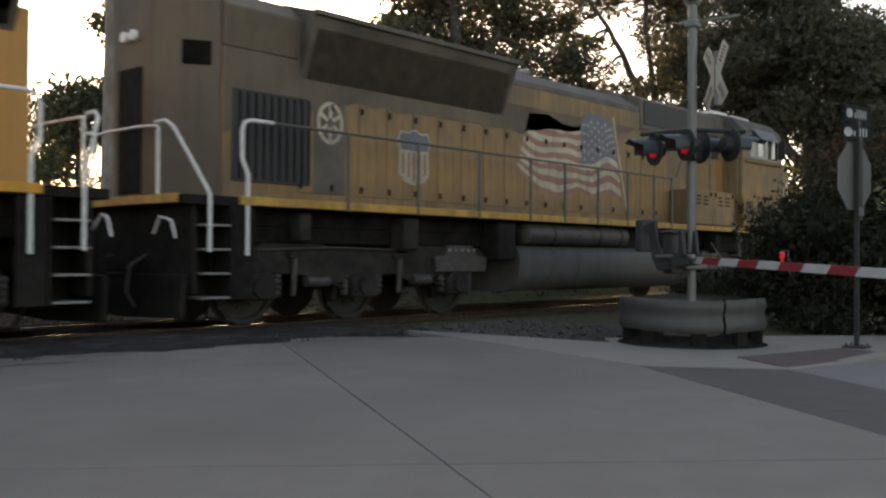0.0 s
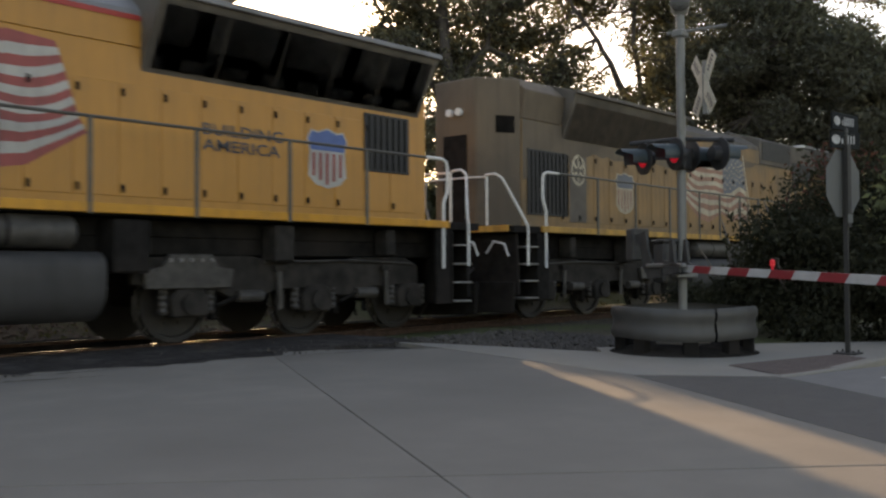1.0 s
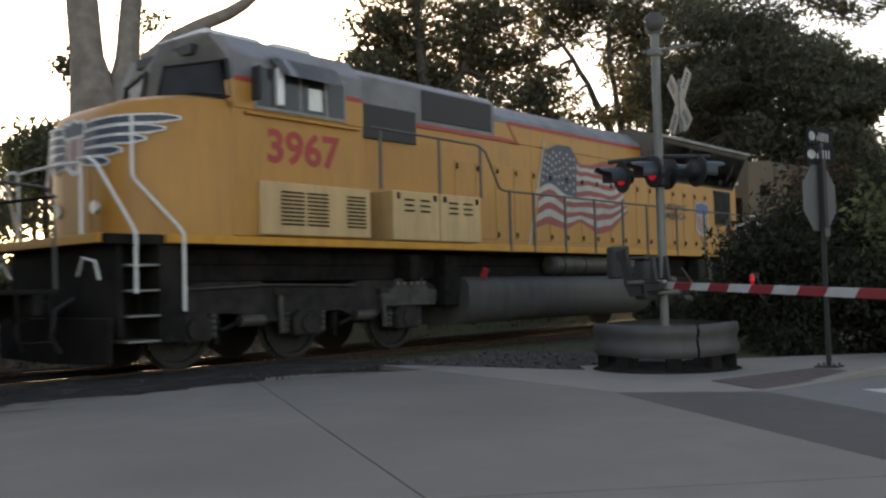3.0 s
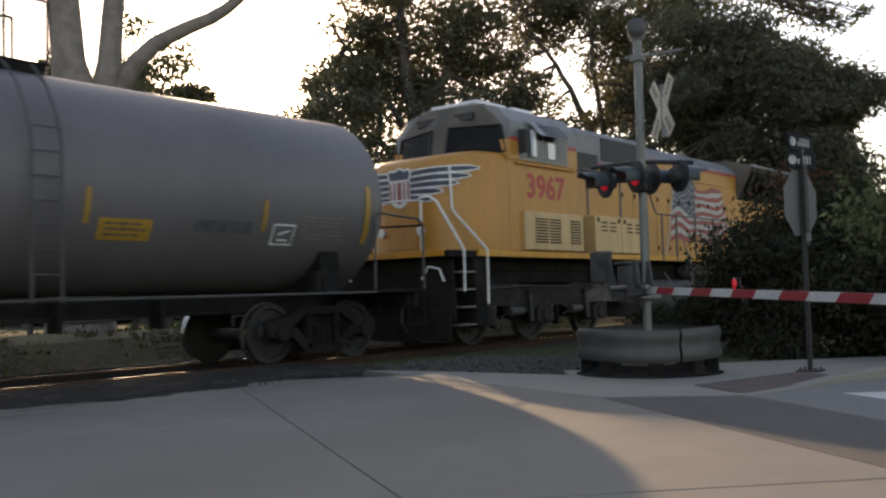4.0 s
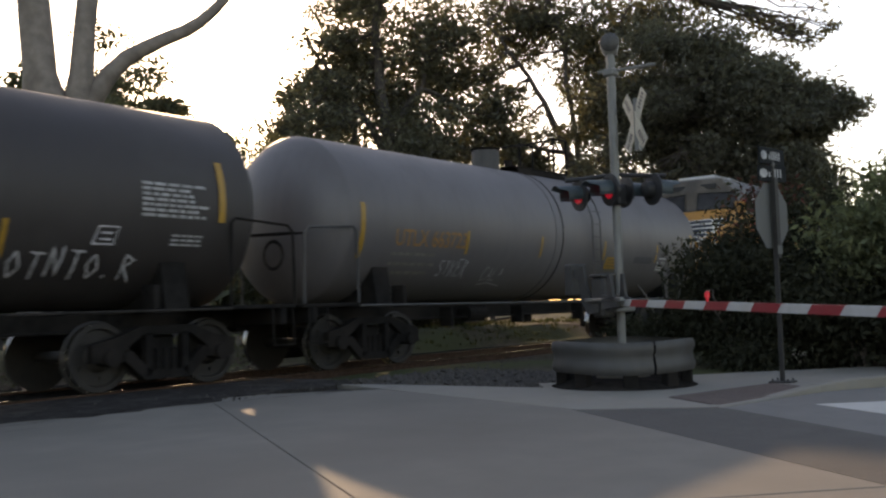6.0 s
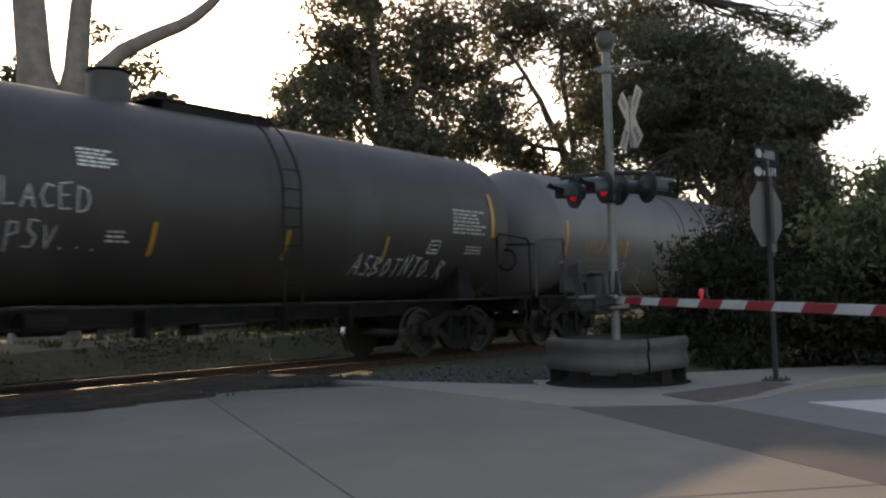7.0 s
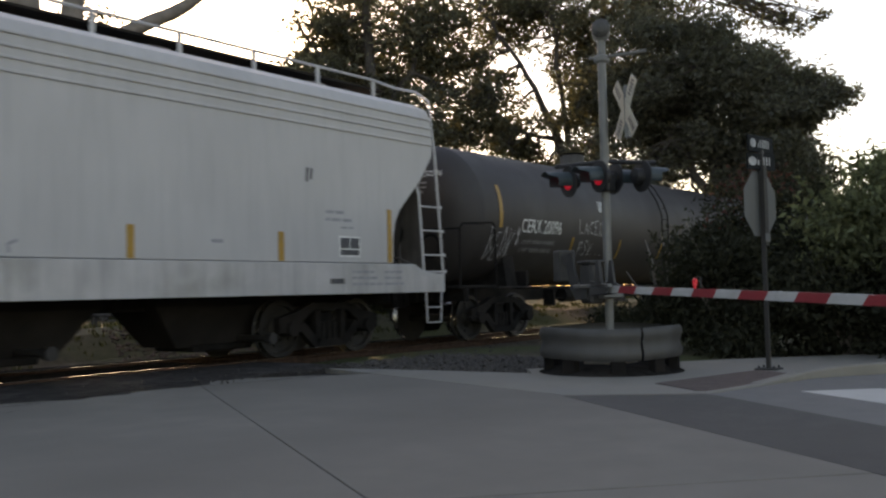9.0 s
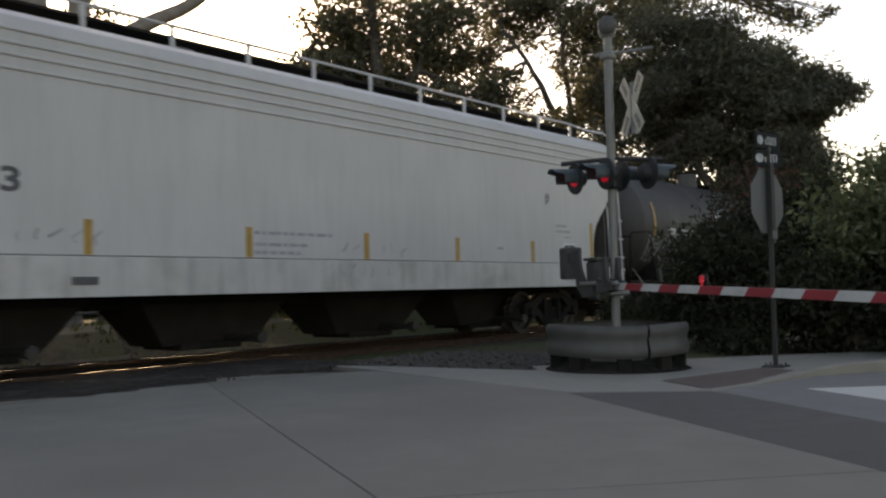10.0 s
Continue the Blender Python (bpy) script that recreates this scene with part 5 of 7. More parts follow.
        part("front_handrail", pipe([(9.78, s * 1.06, 3.38), (9.82, s * 1.13, 2.6), (9.80, s * 1.15, 2.52), (9.38, s * 1.50, 1.9), (9.34, s * 1.56, 1.8), (9.34, s * 1.56, 0.8)], 0.024, 8), M["handrail"], lo, "pale bent handrail beside the front steps")
        pm_x = [5.6, 4.15, 3.0]
        for x in pm_x:
            part("rail_post", box((x - 0.03, min(s * 1.5, s * 1.53), 2.64 if x > 2.9 else 1.8), (x + 0.03, max(s * 1.5, s * 1.53), 3.6), 0.006), M["handrail_dark"], lo)
        for x in (2.19, 1.41, 0.31, -0.83, -2.0, -3.1, -4.57, -6.11, -7.62):
            part("rail_post", box((x - 0.028, min(s * 1.54, s * 1.575), 1.66), (x + 0.028, max(s * 1.54, s * 1.575), 2.84), 0.006), M["handrail_dark"], lo)
        # fuel tank, air reservoir and small gear
    half = [(1.5 - 0.22 * (1 - math.cos(a)), 1.0 + 0.22 * math.sin(a)) for a in (1.4, 1.0, 0.6, 0.2)] + [(1.5, 0.9), (1.49, 0.8)]
    half += [(1.04 + 0.45 * math.cos(a), 0.8 - 0.44 * math.sin(a)) for a in (0.25, 0.5, 0.75, 1.0, 1.25, 1.5)]
    ft = [(y, z) for y, z in half] + [(-y, z) for y, z in half[::-1]]
    tank = part("fuel_tank", prism(ft, "x", -3.35, 3.4), M["fuel"], lo, "dark grey rounded fuel tank")
    for p in tank.data.polygons:
        p.use_smooth = abs(p.normal.x) < 0.5
    for s in (-1, 1):
        part("air_reservoir", lathe([(0, 0), (0.02, 0.14), (0.08, 0.205), (3.55, 0.205), (3.62, 0.14), (3.64, 0)], (-3.05, s * 1.27, 1.45), (1, 0, 0), 24), M["worn"], lo, "dark air reservoir cylinder", smooth=True)
        for x in (-2.2, -0.6, 0.2):
            part("reservoir_strap", rod((x, s * 1.27, 1.45), (x + 0.04, s * 1.27, 1.45), 0.21, 24), M["under"], lo)
        part("filler_cap", rod((2.9, s * 1.42, 1.2), (2.9, s * 1.5, 1.36), 0.06, 10), M["red"], lo)
        part("battery_box", box((-3.95, min(s * 1.0, s * 1.5), 0.95), (-3.45, max(s * 1.0, s * 1.5), 1.62), 0.03), M["under"], lo)
        part("hanger", box((4.6, min(s * 1.1, s * 1.45), 1.15), (4.85, max(s * 1.1, s * 1.45), 1.6), 0.03), M["under"], lo)
        part("hanger", box((-6.3, min(s * 1.1, s * 1.45), 1.1), (-5.95, max(s * 1.1, s * 1.45), 1.62), 0.03), M["truck"], lo)
        part("hanger", box((-8.4, min(s * 1.1, s * 1.42), 1.2), (-8.2, max(s * 1.1, s * 1.42), 1.62), 0.03), M["truck"], lo)
        part("gear_case", box((3.5, min(s * 0.9, s * 1.35), 0.7), (3.85, max(s * 0.9, s * 1.35), 1.6), 0.03), M["under"], lo)
    RE = -10.3 if dirty else RX
    part("rear_door", box((RE - 0.03, -0.30, 1.85), (RE, 0.30, 3.6), 0.01), M["under"] if dirty else Y, lo)
    for y in (-0.12, 0.12):
        part("rear_light", rod((RE, y, 4.05), (RE - 0.07, y, 4.05), 0.075, 14), M["lamp_glass"], lo, "round pale rear lamp")
    part("exhaust_stack", box((1.2, -0.35, 4.68), (2.2, 0.35, 4.86), 0.03), M["grey_dirty"], lo)
    for s in (-1, 1):
        part("horn", rod((-2.0, s * 0.3, 4.78), (-1.6, s * 0.3, 4.8), 0.03, 8, r2=0.09), M["alu_dull"], lo)
        loco_truck(lo, s * 6.83, s)
        for wx in (4.7, 6.93, 8.95):
            add_wheel(lo, WHEEL_LOCO, s * wx, 0.53)
    flag_paint(lo, lo, flag_x, 2.12, 3.45, 1.75, HY + 0.012, dirty)
    return lo

M["windshield"] = mat("dusty grey windshield glass", (0.10, 0.10, 0.11), 0.12, var=0.1, scale=3, bump=0)
M["deflector"] = mat("white deflector with sky reflection in colour", (0.75, 0.75, 0.75), 0.3, var=0.05, scale=6)
M["grille_brown"] = mat("sooty brown grille", (0.075, 0.057, 0.042), 0.8, var=0.35, scale=4, bump=0.2)
M["lamp_glass"] = mat("pale lamp glass", (0.75, 0.75, 0.72), 0.15, var=0.05, bump=0)

def build_locos():
    a = locomotive("soot-stained yellow and grey diesel locomotive on the track", 17.8, False, True, (-8.1, -3.25), 1.0,
                   {"grilles": [(-9.32, 2.05, -7.92, 3.36, "dark rear side grille")], "skip": [(-9.4, -7.9)]})
    for s in (-1, 1):
        pl = part("emblem_panel", box((-7.85, min(s * 1.0, s * 1.015), 1.95), (-7.2, max(s * 1.0, s * 1.015), 3.5), 0.004), M["grey_dirty"], a)
        vs, fs = strokes([[(0.24 * math.cos(t * 0.3142), 0.3 * math.sin(t * 0.3142)) for t in range(21)]], 0.06)
        painted("emblem_ring", vs, fs, side_place(s, -7.52, 3.05, 1.017), M["flag_white_old"], pl, "plain pale ring emblem")
        vs, fs = strokes([[(0.22 * math.cos(t), 0.27 * math.sin(t)), (0.06 * math.cos(t), 0.07 * math.sin(t))] for t in (0.5, 1.55, 2.6, 3.65, 4.7, 5.75)], 0.06)
        painted("emblem_spokes", vs, fs, side_place(s, -7.52, 3.05, 1.017), M["flag_white_old"], pl)
        shield_paint(a, s, -6.05 if s < 0 else -5.25, 2.2, 0.8, 0.95, 1.016, True)
    b = locomotive("bright yellow diesel locomotive with waving flag and red number", -4.0, True, False, (-9.5, -4.17), 0.45,
                   {"grilles": [(-9.25, 2.6, -8.2, 3.56, "black rear side grille")], "skip": []})
    for s in (-1, 1):
        vs, fs = letters("3967", 0.52, 1.42, 0.03)
        painted("cab_number", vs, fs, side_place(s, 7.9 if s > 0 else 6.48, 2.86, 1.502), M["red"], b, "large red cab number")
        # words left end: towards the cab on one side, the rear on the other
        for text, w, dz in (("BUILDING", 1.42, 0.22), ("AMERICA", 1.36, 0.0)):
            vs, fs = letters(text, 0.17, w, 0.015)
            painted("lettering", vs, fs, side_place(s, -5.1 if s > 0 else -6.5, 2.66 + dz, 0.89), M["mark_dark"], b)
        shield_paint(b, s, -6.98 if s > 0 else -7.82, 2.26, 0.84, 0.95, 0.89)
        # wing emblem that runs from the nose front round its side
        line = [(9.97, 0.0), (9.97, 0.55), (9.88, 0.85), (9.7, 1.05), (9.4, 1.24), (9.0, 1.40), (8.5, 1.48)]
        dist = [0.0]
        for (xa, ya), (xb, yb) in zip(line, line[1:]):
            dist.append(dist[-1] + math.hypot(xb - xa, yb - ya))
        def place(off, s=s):
            def f(u, z):
                x, y = np.interp(u, dist, [q[0] for q in line]), np.interp(u, dist, [q[1] for q in line])
                x2, y2 = np.interp(u + 0.02, dist, [q[0] for q in line]), np.interp(u + 0.02, dist, [q[1] for q in line])
                n_ = Vector((y2 - y, x - x2, 0)).normalized()
                return Vector((x + n_.x * off, s * (y + n_.y * off), z))
            return f
        for k, (end, za, zb) in enumerate(((1.66, 3.34, 3.42), (1.46, 3.22, 3.27), (1.22, 3.11, 3.13), (0.92, 3.00, 2.98), (0.74, 2.90, 2.84))):
            for nm, lift, th, tip, m_ in (("wing_edge", 0.030, 0.14, 0.04, M["mark_white"]), ("wing_feather", 0.036, 0.085, 0.0, M["flag_blue"])):
                vs, fs = [], []
                for i in range(25):
                    u = 0.2 + (end + tip - 0.2) * i / 24
                    zc = za + (zb - za) * i / 24 - 0.05
                    h_ = th / 2 * min(1.0, 0.35 + (24 - i) * 0.16)
                    vs += [(u, zc - h_), (u, zc + h_)]
                    if i:
                        fs.append((2 * i - 2, 2 * i - 1, 2 * i + 1, 2 * i))
                painted(nm, vs, fs, place(lift + 0.0004 * k), m_, b)
        half_ = [(0.0, 2.65), (0.14, 2.70), (0.27, 2.82), (0.27, 3.18), (0.31, 3.32), (0.25, 3.42), (0.14, 3.39), (0.0, 3.45)]
        painted("nose_shield_edge", half_, [tuple(range(8))], place(0.040), M["mark_white"], b)
        painted("nose_shield", [(0.0, 3.2), (0.23, 3.2), (0.27, 3.31), (0.23, 3.38), (0.13, 3.35), (0.0, 3.41)], [tuple(range(6))], place(0.046), M["flag_blue"], b)
        for u in (0.0, 0.1, 0.2):
            painted("shield_bar", [(u, 2.74 + u * 0.4), (u + 0.05, 2.74 + u * 0.4), (u + 0.05, 3.16), (u, 3.16)], [(0, 1, 2, 3)], place(0.046), M["flag_red"], b)

def freight_truck(parent, xc):
    tr = part("truck", box((xc - 0.2, -0.95, 0.5), (xc + 0.2, 0.95, 0.72), 0.03), M["under"], parent, "dark two-axle freight truck")
    for s in (-1, 1):
        ya, yb = min(s * 0.95, s * 1.08), max(s * 0.95, s * 1.08)
        bm = bmesh.new()
        for seg_ in ([(-1.15, 0.4), (-0.68, 0.4), (-0.66, 0.56), (-0.36, 0.76), (-0.42, 0.86), (-0.78, 0.72), (-1.15, 0.64)],
                     [(1.15, 0.4), (0.68, 0.4), (0.66, 0.56), (0.36, 0.76), (0.42, 0.86), (0.78, 0.72), (1.15, 0.64)],
                     [(-0.42, 0.86), (-0.36, 0.74), (0.36, 0.74), (0.42, 0.86)],
                     [(-0.72, 0.46), (-0.36, 0.14), (-0.26, 0.24), (-0.6, 0.56)], [(0.72, 0.46), (0.36, 0.14), (0.26, 0.24), (0.6, 0.56)],
                     [(-0.36, 0.14), (0.36, 0.14), (0.3, 0.26), (-0.3, 0.26)], [(-0.34, 0.24), (-0.24, 0.24), (-0.24, 0.76), (-0.34, 0.76)], [(0.34, 0.24), (0.24, 0.24), (0.24, 0.76), (0.34, 0.76)]):
            prism([(xc + a, b) for a, b in seg_], "y", ya, yb, bm)
        part("side_frame", bm, M["under"], tr, "dark cast freight truck side frame")
        for k in (-0.13, 0.0, 0.13):
            part("spring", rod((xc + k, s * 1.015, 0.26), (xc + k, s * 1.015, 0.55), 0.055, 10), M["under"], tr)
        for wx in (xc - 0.89, xc + 0.89):
            part("bearing_cap", rod((wx, s * 0.9, 0.46), (wx, s * 1.16, 0.46), 0.12, 14), M["under"], tr)
    for wx in (xc - 0.89, xc + 0.89):
        add_wheel(parent, WHEEL_CAR, wx, 0.46)

def tank_car(label, a0, shell_mat, dark):
    """A tank car on two trucks. Local x along the train."""
    tc = thing("tank_car", label, "tank car", "freight train")
    TRAIN.append((tc, a0, False))
    R_, Z_, H_ = 1.47, 2.56, 7.14 if dark else 6.9
    hd = 0.85 if dark else 1.0
    prof = [(-H_ - 0.62 * hd, 0.0), (-H_ - 0.6 * hd, 0.4), (-H_ - 0.5 * hd, 0.82), (-H_ - 0.34 * hd, 1.14), (-H_ - 0.15 * hd, 1.36), (-H_, R_ - 0.005)] + [(x, R_) for x in np.linspace(-H_ + 0.02, H_ - 0.02, 9)] + \
           [(H_, R_ - 0.005), (H_ + 0.15 * hd, 1.36), (H_ + 0.34 * hd, 1.14), (H_ + 0.5 * hd, 0.82), (H_ + 0.6 * hd, 0.4), (H_ + 0.62 * hd, 0.0)]
    shell = part("tank_shell", lathe(prof, (0, 0, Z_), (1, 0, 0), 72), shell_mat, tc, smooth=True)
    def on(u0, z0=0.0, off=0.014):
        def f(u, v):
            z = z0 + v
            return Vector((u0 + u, -(math.sqrt(max(0.01, R_ ** 2 - (z - Z_) ** 2)) + off), z))
        return f
    def tape(x, z0, z1, w=0.07):
        vs, fs = [], []
        for k in range(7):
            z = z0 + (z1 - z0) * k / 6
            vs += [(-w / 2, z), (w / 2, z)]
            if k:
                fs.append((2 * k - 2, 2 * k - 1, 2 * k + 1, 2 * k))
        for side in (0, 1):
            g = on(x)
            painted("reflector", vs, fs, (lambda u, v: g(u, v)) if not side else (lambda u, v: Vector((g(u, v).x, -g(u, v).y, g(u, v).z))), M["reflector"], shell, "yellow reflective strip")
    if not dark:
        part("jacket_band", lathe([(-0.5, R_ - 0.01), (-0.5, R_ + 0.012), (-0.43, R_ + 0.012), (-0.43, R_ - 0.01)], (0, 0, Z_), (1, 0, 0), 72), shell_mat, tc, smooth=True)
        part("jacket_flange", lathe([(-0.215, R_ - 0.01), (-0.215, R_ + 0.012), (-0.19, R_ + 0.012), (-0.19, R_ - 0.01)], (0, 0, Z_), (1, 0, 0), 72), M["under"], tc)
    part("centre_sill", box((-7.9, -0.32, 0.78), (7.9, 0.32, 1.08), 0.02), M["under"], tc)
    for e in (-1, 1):
        part("saddle", prism([(-1.3, 1.06), (1.3, 1.06), (1.2, 1.75), (0.7, 1.3), (-0.7, 1.3), (-1.2, 1.75)], "x", e * 5.95 - 0.2, e * 5.95 + 0.2), M["under"], tc)
        coupler(tc, e * 7.92, e)
        part("end_platform", box((min(e * 6.75, e * 8.0), -1.45, 1.05), (max(e * 6.75, e * 8.0), 1.45, 1.11), 0.01), M["under"], tc)
        part("end_beam", box((e * 7.75 - 0.06, -1.45, 0.8), (e * 7.75 + 0.06, 1.45, 1.05), 0.015), M["under"], tc)
        for s in (-1, 1):
            part("end_handrail", pipe([(e * 6.75, s * 1.45, 1.11), (e * 6.77, s * 1.45, 2.28), (e * 6.85, s * 1.45, 2.36), (e * 7.85, s * 1.45, 2.3), (e * 7.95, s * 1.45, 2.2), (e * 7.97, s * 1.45, 1.11)], 0.022, 8), M["fuel"] if not dark else M["under"], tc, "bent handrail at the end platform")
            part("shell_brace", box((e * 5.55 - 0.05, min(s * 1.15, s * 1.42), 1.08), (e * 5.55 + 0.05, max(s * 1.15, s * 1.42), 1.4), 0.01), M["under"], tc)
            part("ladder_step", pipe([(e * 7.5, s * 1.47, 1.05), (e * 7.5, s * 1.5, 0.5), (e * 7.9, s * 1.5, 0.5), (e * 7.9, s * 1.47, 1.05)], 0.016, 6), M["under"], tc)
        part("end_rail", pipe([(e * 7.98, -1.45, 2.2), (e * 8.0, 0, 2.24), (e * 7.98, 1.45, 2.2)], 0.02, 8), M["under"], tc)
        part("brake_wheel", lathe([(0, 0.22), (0.02, 0.25), (0.04, 0.22), (0.02, 0.19), (0, 0.22)], (e * 7.9, -0.7, 1.9), (e, 0, 0), 20), M["under"], tc) if e < 0 else None
        freight_truck(tc, e * 5.95)
    for s in (-1, 1):
        part("side_rail", pipe([(-6.75, s * 1.49, 1.06), (0, s * 1.49, 1.03), (6.75, s * 1.49, 1.06)], 0.02, 8), M["galv"] if not dark else M["truck"], tc, "long low safety rail")
        for x in (-5.2, -3.4, -1.6, 2.4, 4.2):
            part("rail_bracket", box((x - 0.02, min(s * 0.85, s * 1.49), 1.02), (x + 0.02, max(s * 0.85, s * 1.49), 1.05)), M["under"], tc)
    # ladders to the top platform
    for s in (-1, 1):
        for x in (0.95, 1.32):
            pts = [(x, s * 1.56, 1.0), (x, s * 1.56, 2.9)] + [(x, s * 1.56 * math.cos(t), Z_ + 0.1 + 1.56 * math.sin(t)) for t in (0.4, 0.7, 1.0)]
            part("ladder_rail", pipe(pts, 0.018, 6), M["under"] if dark else M["fuel"], tc)
        for k in range(8):
            z = 1.05 + k * 0.29
            part("ladder_rung", rod((0.95, s * 1.56, z), (1.32, s * 1.56, z), 0.011, 6), M["under"] if dark else M["fuel"], tc)
    # top fittings
    dx = -0.98
    part("dome_housing", lathe([(0, 0), (0, 0.31), (0.44, 0.31), (0.46, 0.28), (0.48, 0)], (dx, 0, Z_ + R_ - 0.04), (0, 0, 1), 24), M["fuel"], tc, "round top fittings housing", smooth=True)
    part("housing_lid", rod((dx, 0, Z_ + R_ + 0.43), (dx, 0, Z_ + R_ + 0.455), 0.325, 24), M["under"], tc)
    part("top_platform", box((dx + 0.4, -0.5, Z_ + R_ + 0.05), (1.75, 0.5, Z_ + R_ + 0.08), 0.01), M["under"], tc)
    for s in (-1, 1):
        part("platform_bracket", box((-0.4, min(s * 0.44, s * 0.48), Z_ + R_ - 0.1), (1.7, max(s * 0.44, s * 0.48), Z_ + R_ + 0.05)), M["under"], tc)
    if not dark:
        for s in (-1, 1):
            for x in (1.15, 1.72):
                part("platform_post", rod((x, s * 0.48, Z_ + R_ + 0.06), (x, s * 0.48, Z_ + R_ + 0.9), 0.032, 6), M["under"], tc)
            part("platform_rail", pipe([(-0.5, s * 0.48, Z_ + R_ + 0.5), (1.15, s * 0.48, Z_ + R_ + 0.88), (1.72, s * 0.48, Z_ + R_ + 0.9)], 0.022, 6), M["under"], tc)
    part("relief_valve", rod((dx + 0.9, 0, Z_ + R_), (dx + 0.9, 0, Z_ + R_ + 0.3), 0.1, 12), M["under"], tc)
    part("outlet", rod((0.4, 0, 0.6), (0.4, 0, 1.15), 0.16, 14), M["under"], tc)
    part("brake_cylinder", rod((-2.6, -0.5, 0.85), (-2.0, -0.5, 0.85), 0.16, 14), M["under"], tc)
    part("brake_pipe", pipe([(-6.5, -0.6, 0.8), (-2.6, -0.55, 0.78), (2.5, -0.6, 0.8), (6.4, -0.6, 0.8)], 0.025, 6), M["under"], tc)
    for x in (-3.4, -0.9, 1.7, 3.2):
        part("hanger", box((x - 0.04, -0.8, 0.62), (x + 0.04, -0.5, 1.0), 0.01), M["under"], tc)
    if dark:
        for x in (-6.55, 6.6):
            tape(x, 2.27, 3.14, 0.11)
        for x in (-3.55, -1.2, 1.2, 3.5):
            tape(x, 1.72, 2.17)
        vs, fs = letters("CERX 20096", 0.29, 1.62, 0.002)
        painted("car_number", vs, fs, on(-5.75, 2.2), M["mark_white"], shell, "white stencilled car number")
        for k, (z, w) in enumerate(((1.97, 1.3), (1.8, 1.25))):
            vs, fs = letters(("LD LMT 190500 LB  86 400 KG", "LT WT   72300 LB  32 800 KG")[k], 0.085, w)
            painted("weight_text", vs, fs, on(-5.65, z), M["mark_dim"], shell)
        def head(y0, z0):
            def f(u, v):
                y, z = y0 - u, z0 + v
                r = math.hypot(y, z - Z_)
                return Vector((float(np.interp(r, [0, 0.4, 0.82, 1.14, 1.36, R_], [-H_ - 0.62 * hd, -H_ - 0.6 * hd, -H_ - 0.5 * hd, -H_ - 0.34 * hd, -H_ - 0.15 * hd, -H_])) - 0.02, y, z))
            return f
        vs, fs = letters("CERX 20096", 0.13, 0.85, 0.004)
        painted("head_number", vs, fs, head(0.15, 3.32), M["mark_white"], shell, "small white number on the tank head")
        for k in range(7):
            vs, fs = bars(1, 0.5 if k < 5 else 0.3, 0.035, 0, 40 + k)
            painted("small_text", vs, fs, head(0.12, 3.18 - k * 0.095), M["mark_dim"], shell)
        vs, fs = bars(5, 0.55, 0.03, 0.022, 3)
        painted("small_text", vs, fs, on(-2.35, 3.02), M["mark_white"], shell)
        vs, fs = bars(3, 0.35, 0.03, 0.03, 4)
        painted("small_text", vs, fs, on(-1.9, 2.0), M["mark_dim"], shell)
        vs, fs = bars(7, 1.05, 0.04, 0.03, 5)
        painted("test_table", vs, fs, on(5.3, 2.72), M["mark_dim"], shell)
        vs, fs = bars(3, 0.5, 0.03, 0.03, 6)
        painted("small_text", vs, fs, on(5.8, 2.05), M["mark_dim"], shell)
        spray("LACED", 0.30, 1.2, on(-3.32, 2.25), shell, "pale spray-painted letter", 0.018, 2)
        spray("PSV...", 0.30, 1.35, on(-3.2, 1.78), shell, "", 0.018, 3)
        spray("BEOK*", 0.62, 1.15, on(-6.85, 1.62), shell, "pale spray-painted scrawl", 0.020, 5)
        spray("ASBOTNTO.R", 0.32, 2.6, on(2.85, 1.5), shell, "", 0.026, 6)
        vs, fs = strokes([[(0, 0), (0.3, 0), (0.34, 0.22), (0.06, 0.22), (0, 0)], [(0.08, 0.06), (0.26, 0.06)], [(0.1, 0.14), (0.26, 0.14)]], 0.028)
        painted("spray_scrawl", vs, fs, on(4.65, 1.92), M["scrawl"], shell)
    else:
        for x in (-6.62, 6.6):
            tape(x, 1.85, 2.77, 0.11)
        for x in (-3.68, -1.05, 1.72, 4.5):
            tape(x, 1.98, 2.42)
        vs, fs = letters("UTLX 663723", 0.30, 2.05, 0.012)
        painted("car_number", vs, fs, on(-5.76, 2.08), M["mark_yellow"], shell, "faded yellow stencilled car number")
        for z in (1.92, 1.75, 1.6):
            vs, fs = bars(1, 1.5, 0.05, 0.03, int(z * 100))
            painted("small_text", vs, fs, on(-5.8, z), M["mark_dim2"], shell)
        vs, fs = quad(0, 0, 0.76, 0.27)
        painted("warning_panel", vs, fs, on(1.9, 1.79), M["reflector"], shell, "yellow warning panel")
        vs, fs = bars(3, 0.6, 0.03, 0.04, 9)
        painted("small_text", vs, fs, on(1.98, 1.98, 0.02), M["mark_dark"], shell)
        vs, fs = quad(0, 0, 1.0, 0.16)
        painted("paint_patch", vs, fs, on(3.3, 1.94), M["mark_dark"], shell, "dark rectangular paint patch")
        vs, fs = strokes([[(0, 0), (0.4, 0), (0.4, 0.28), (0, 0.28), (0, 0)], [(0.1, 0.06), (0.3, 0.06)], [(0.1, 0.14), (0.3, 0.2)]], 0.03)
        painted("consolidated_stencil", vs, fs, on(4.7, 1.8), M["mark_white"], shell)
        vs, fs = bars(6, 0.95, 0.035, 0.03, 11)
        painted("test_table", vs, fs, on(5.25, 2.2), M["mark_dim2"], shell)
        spray("STKER", 0.28, 0.95, on(-4.35, 1.58), shell, "pale spray-painted scrawl", 0.017, 9)
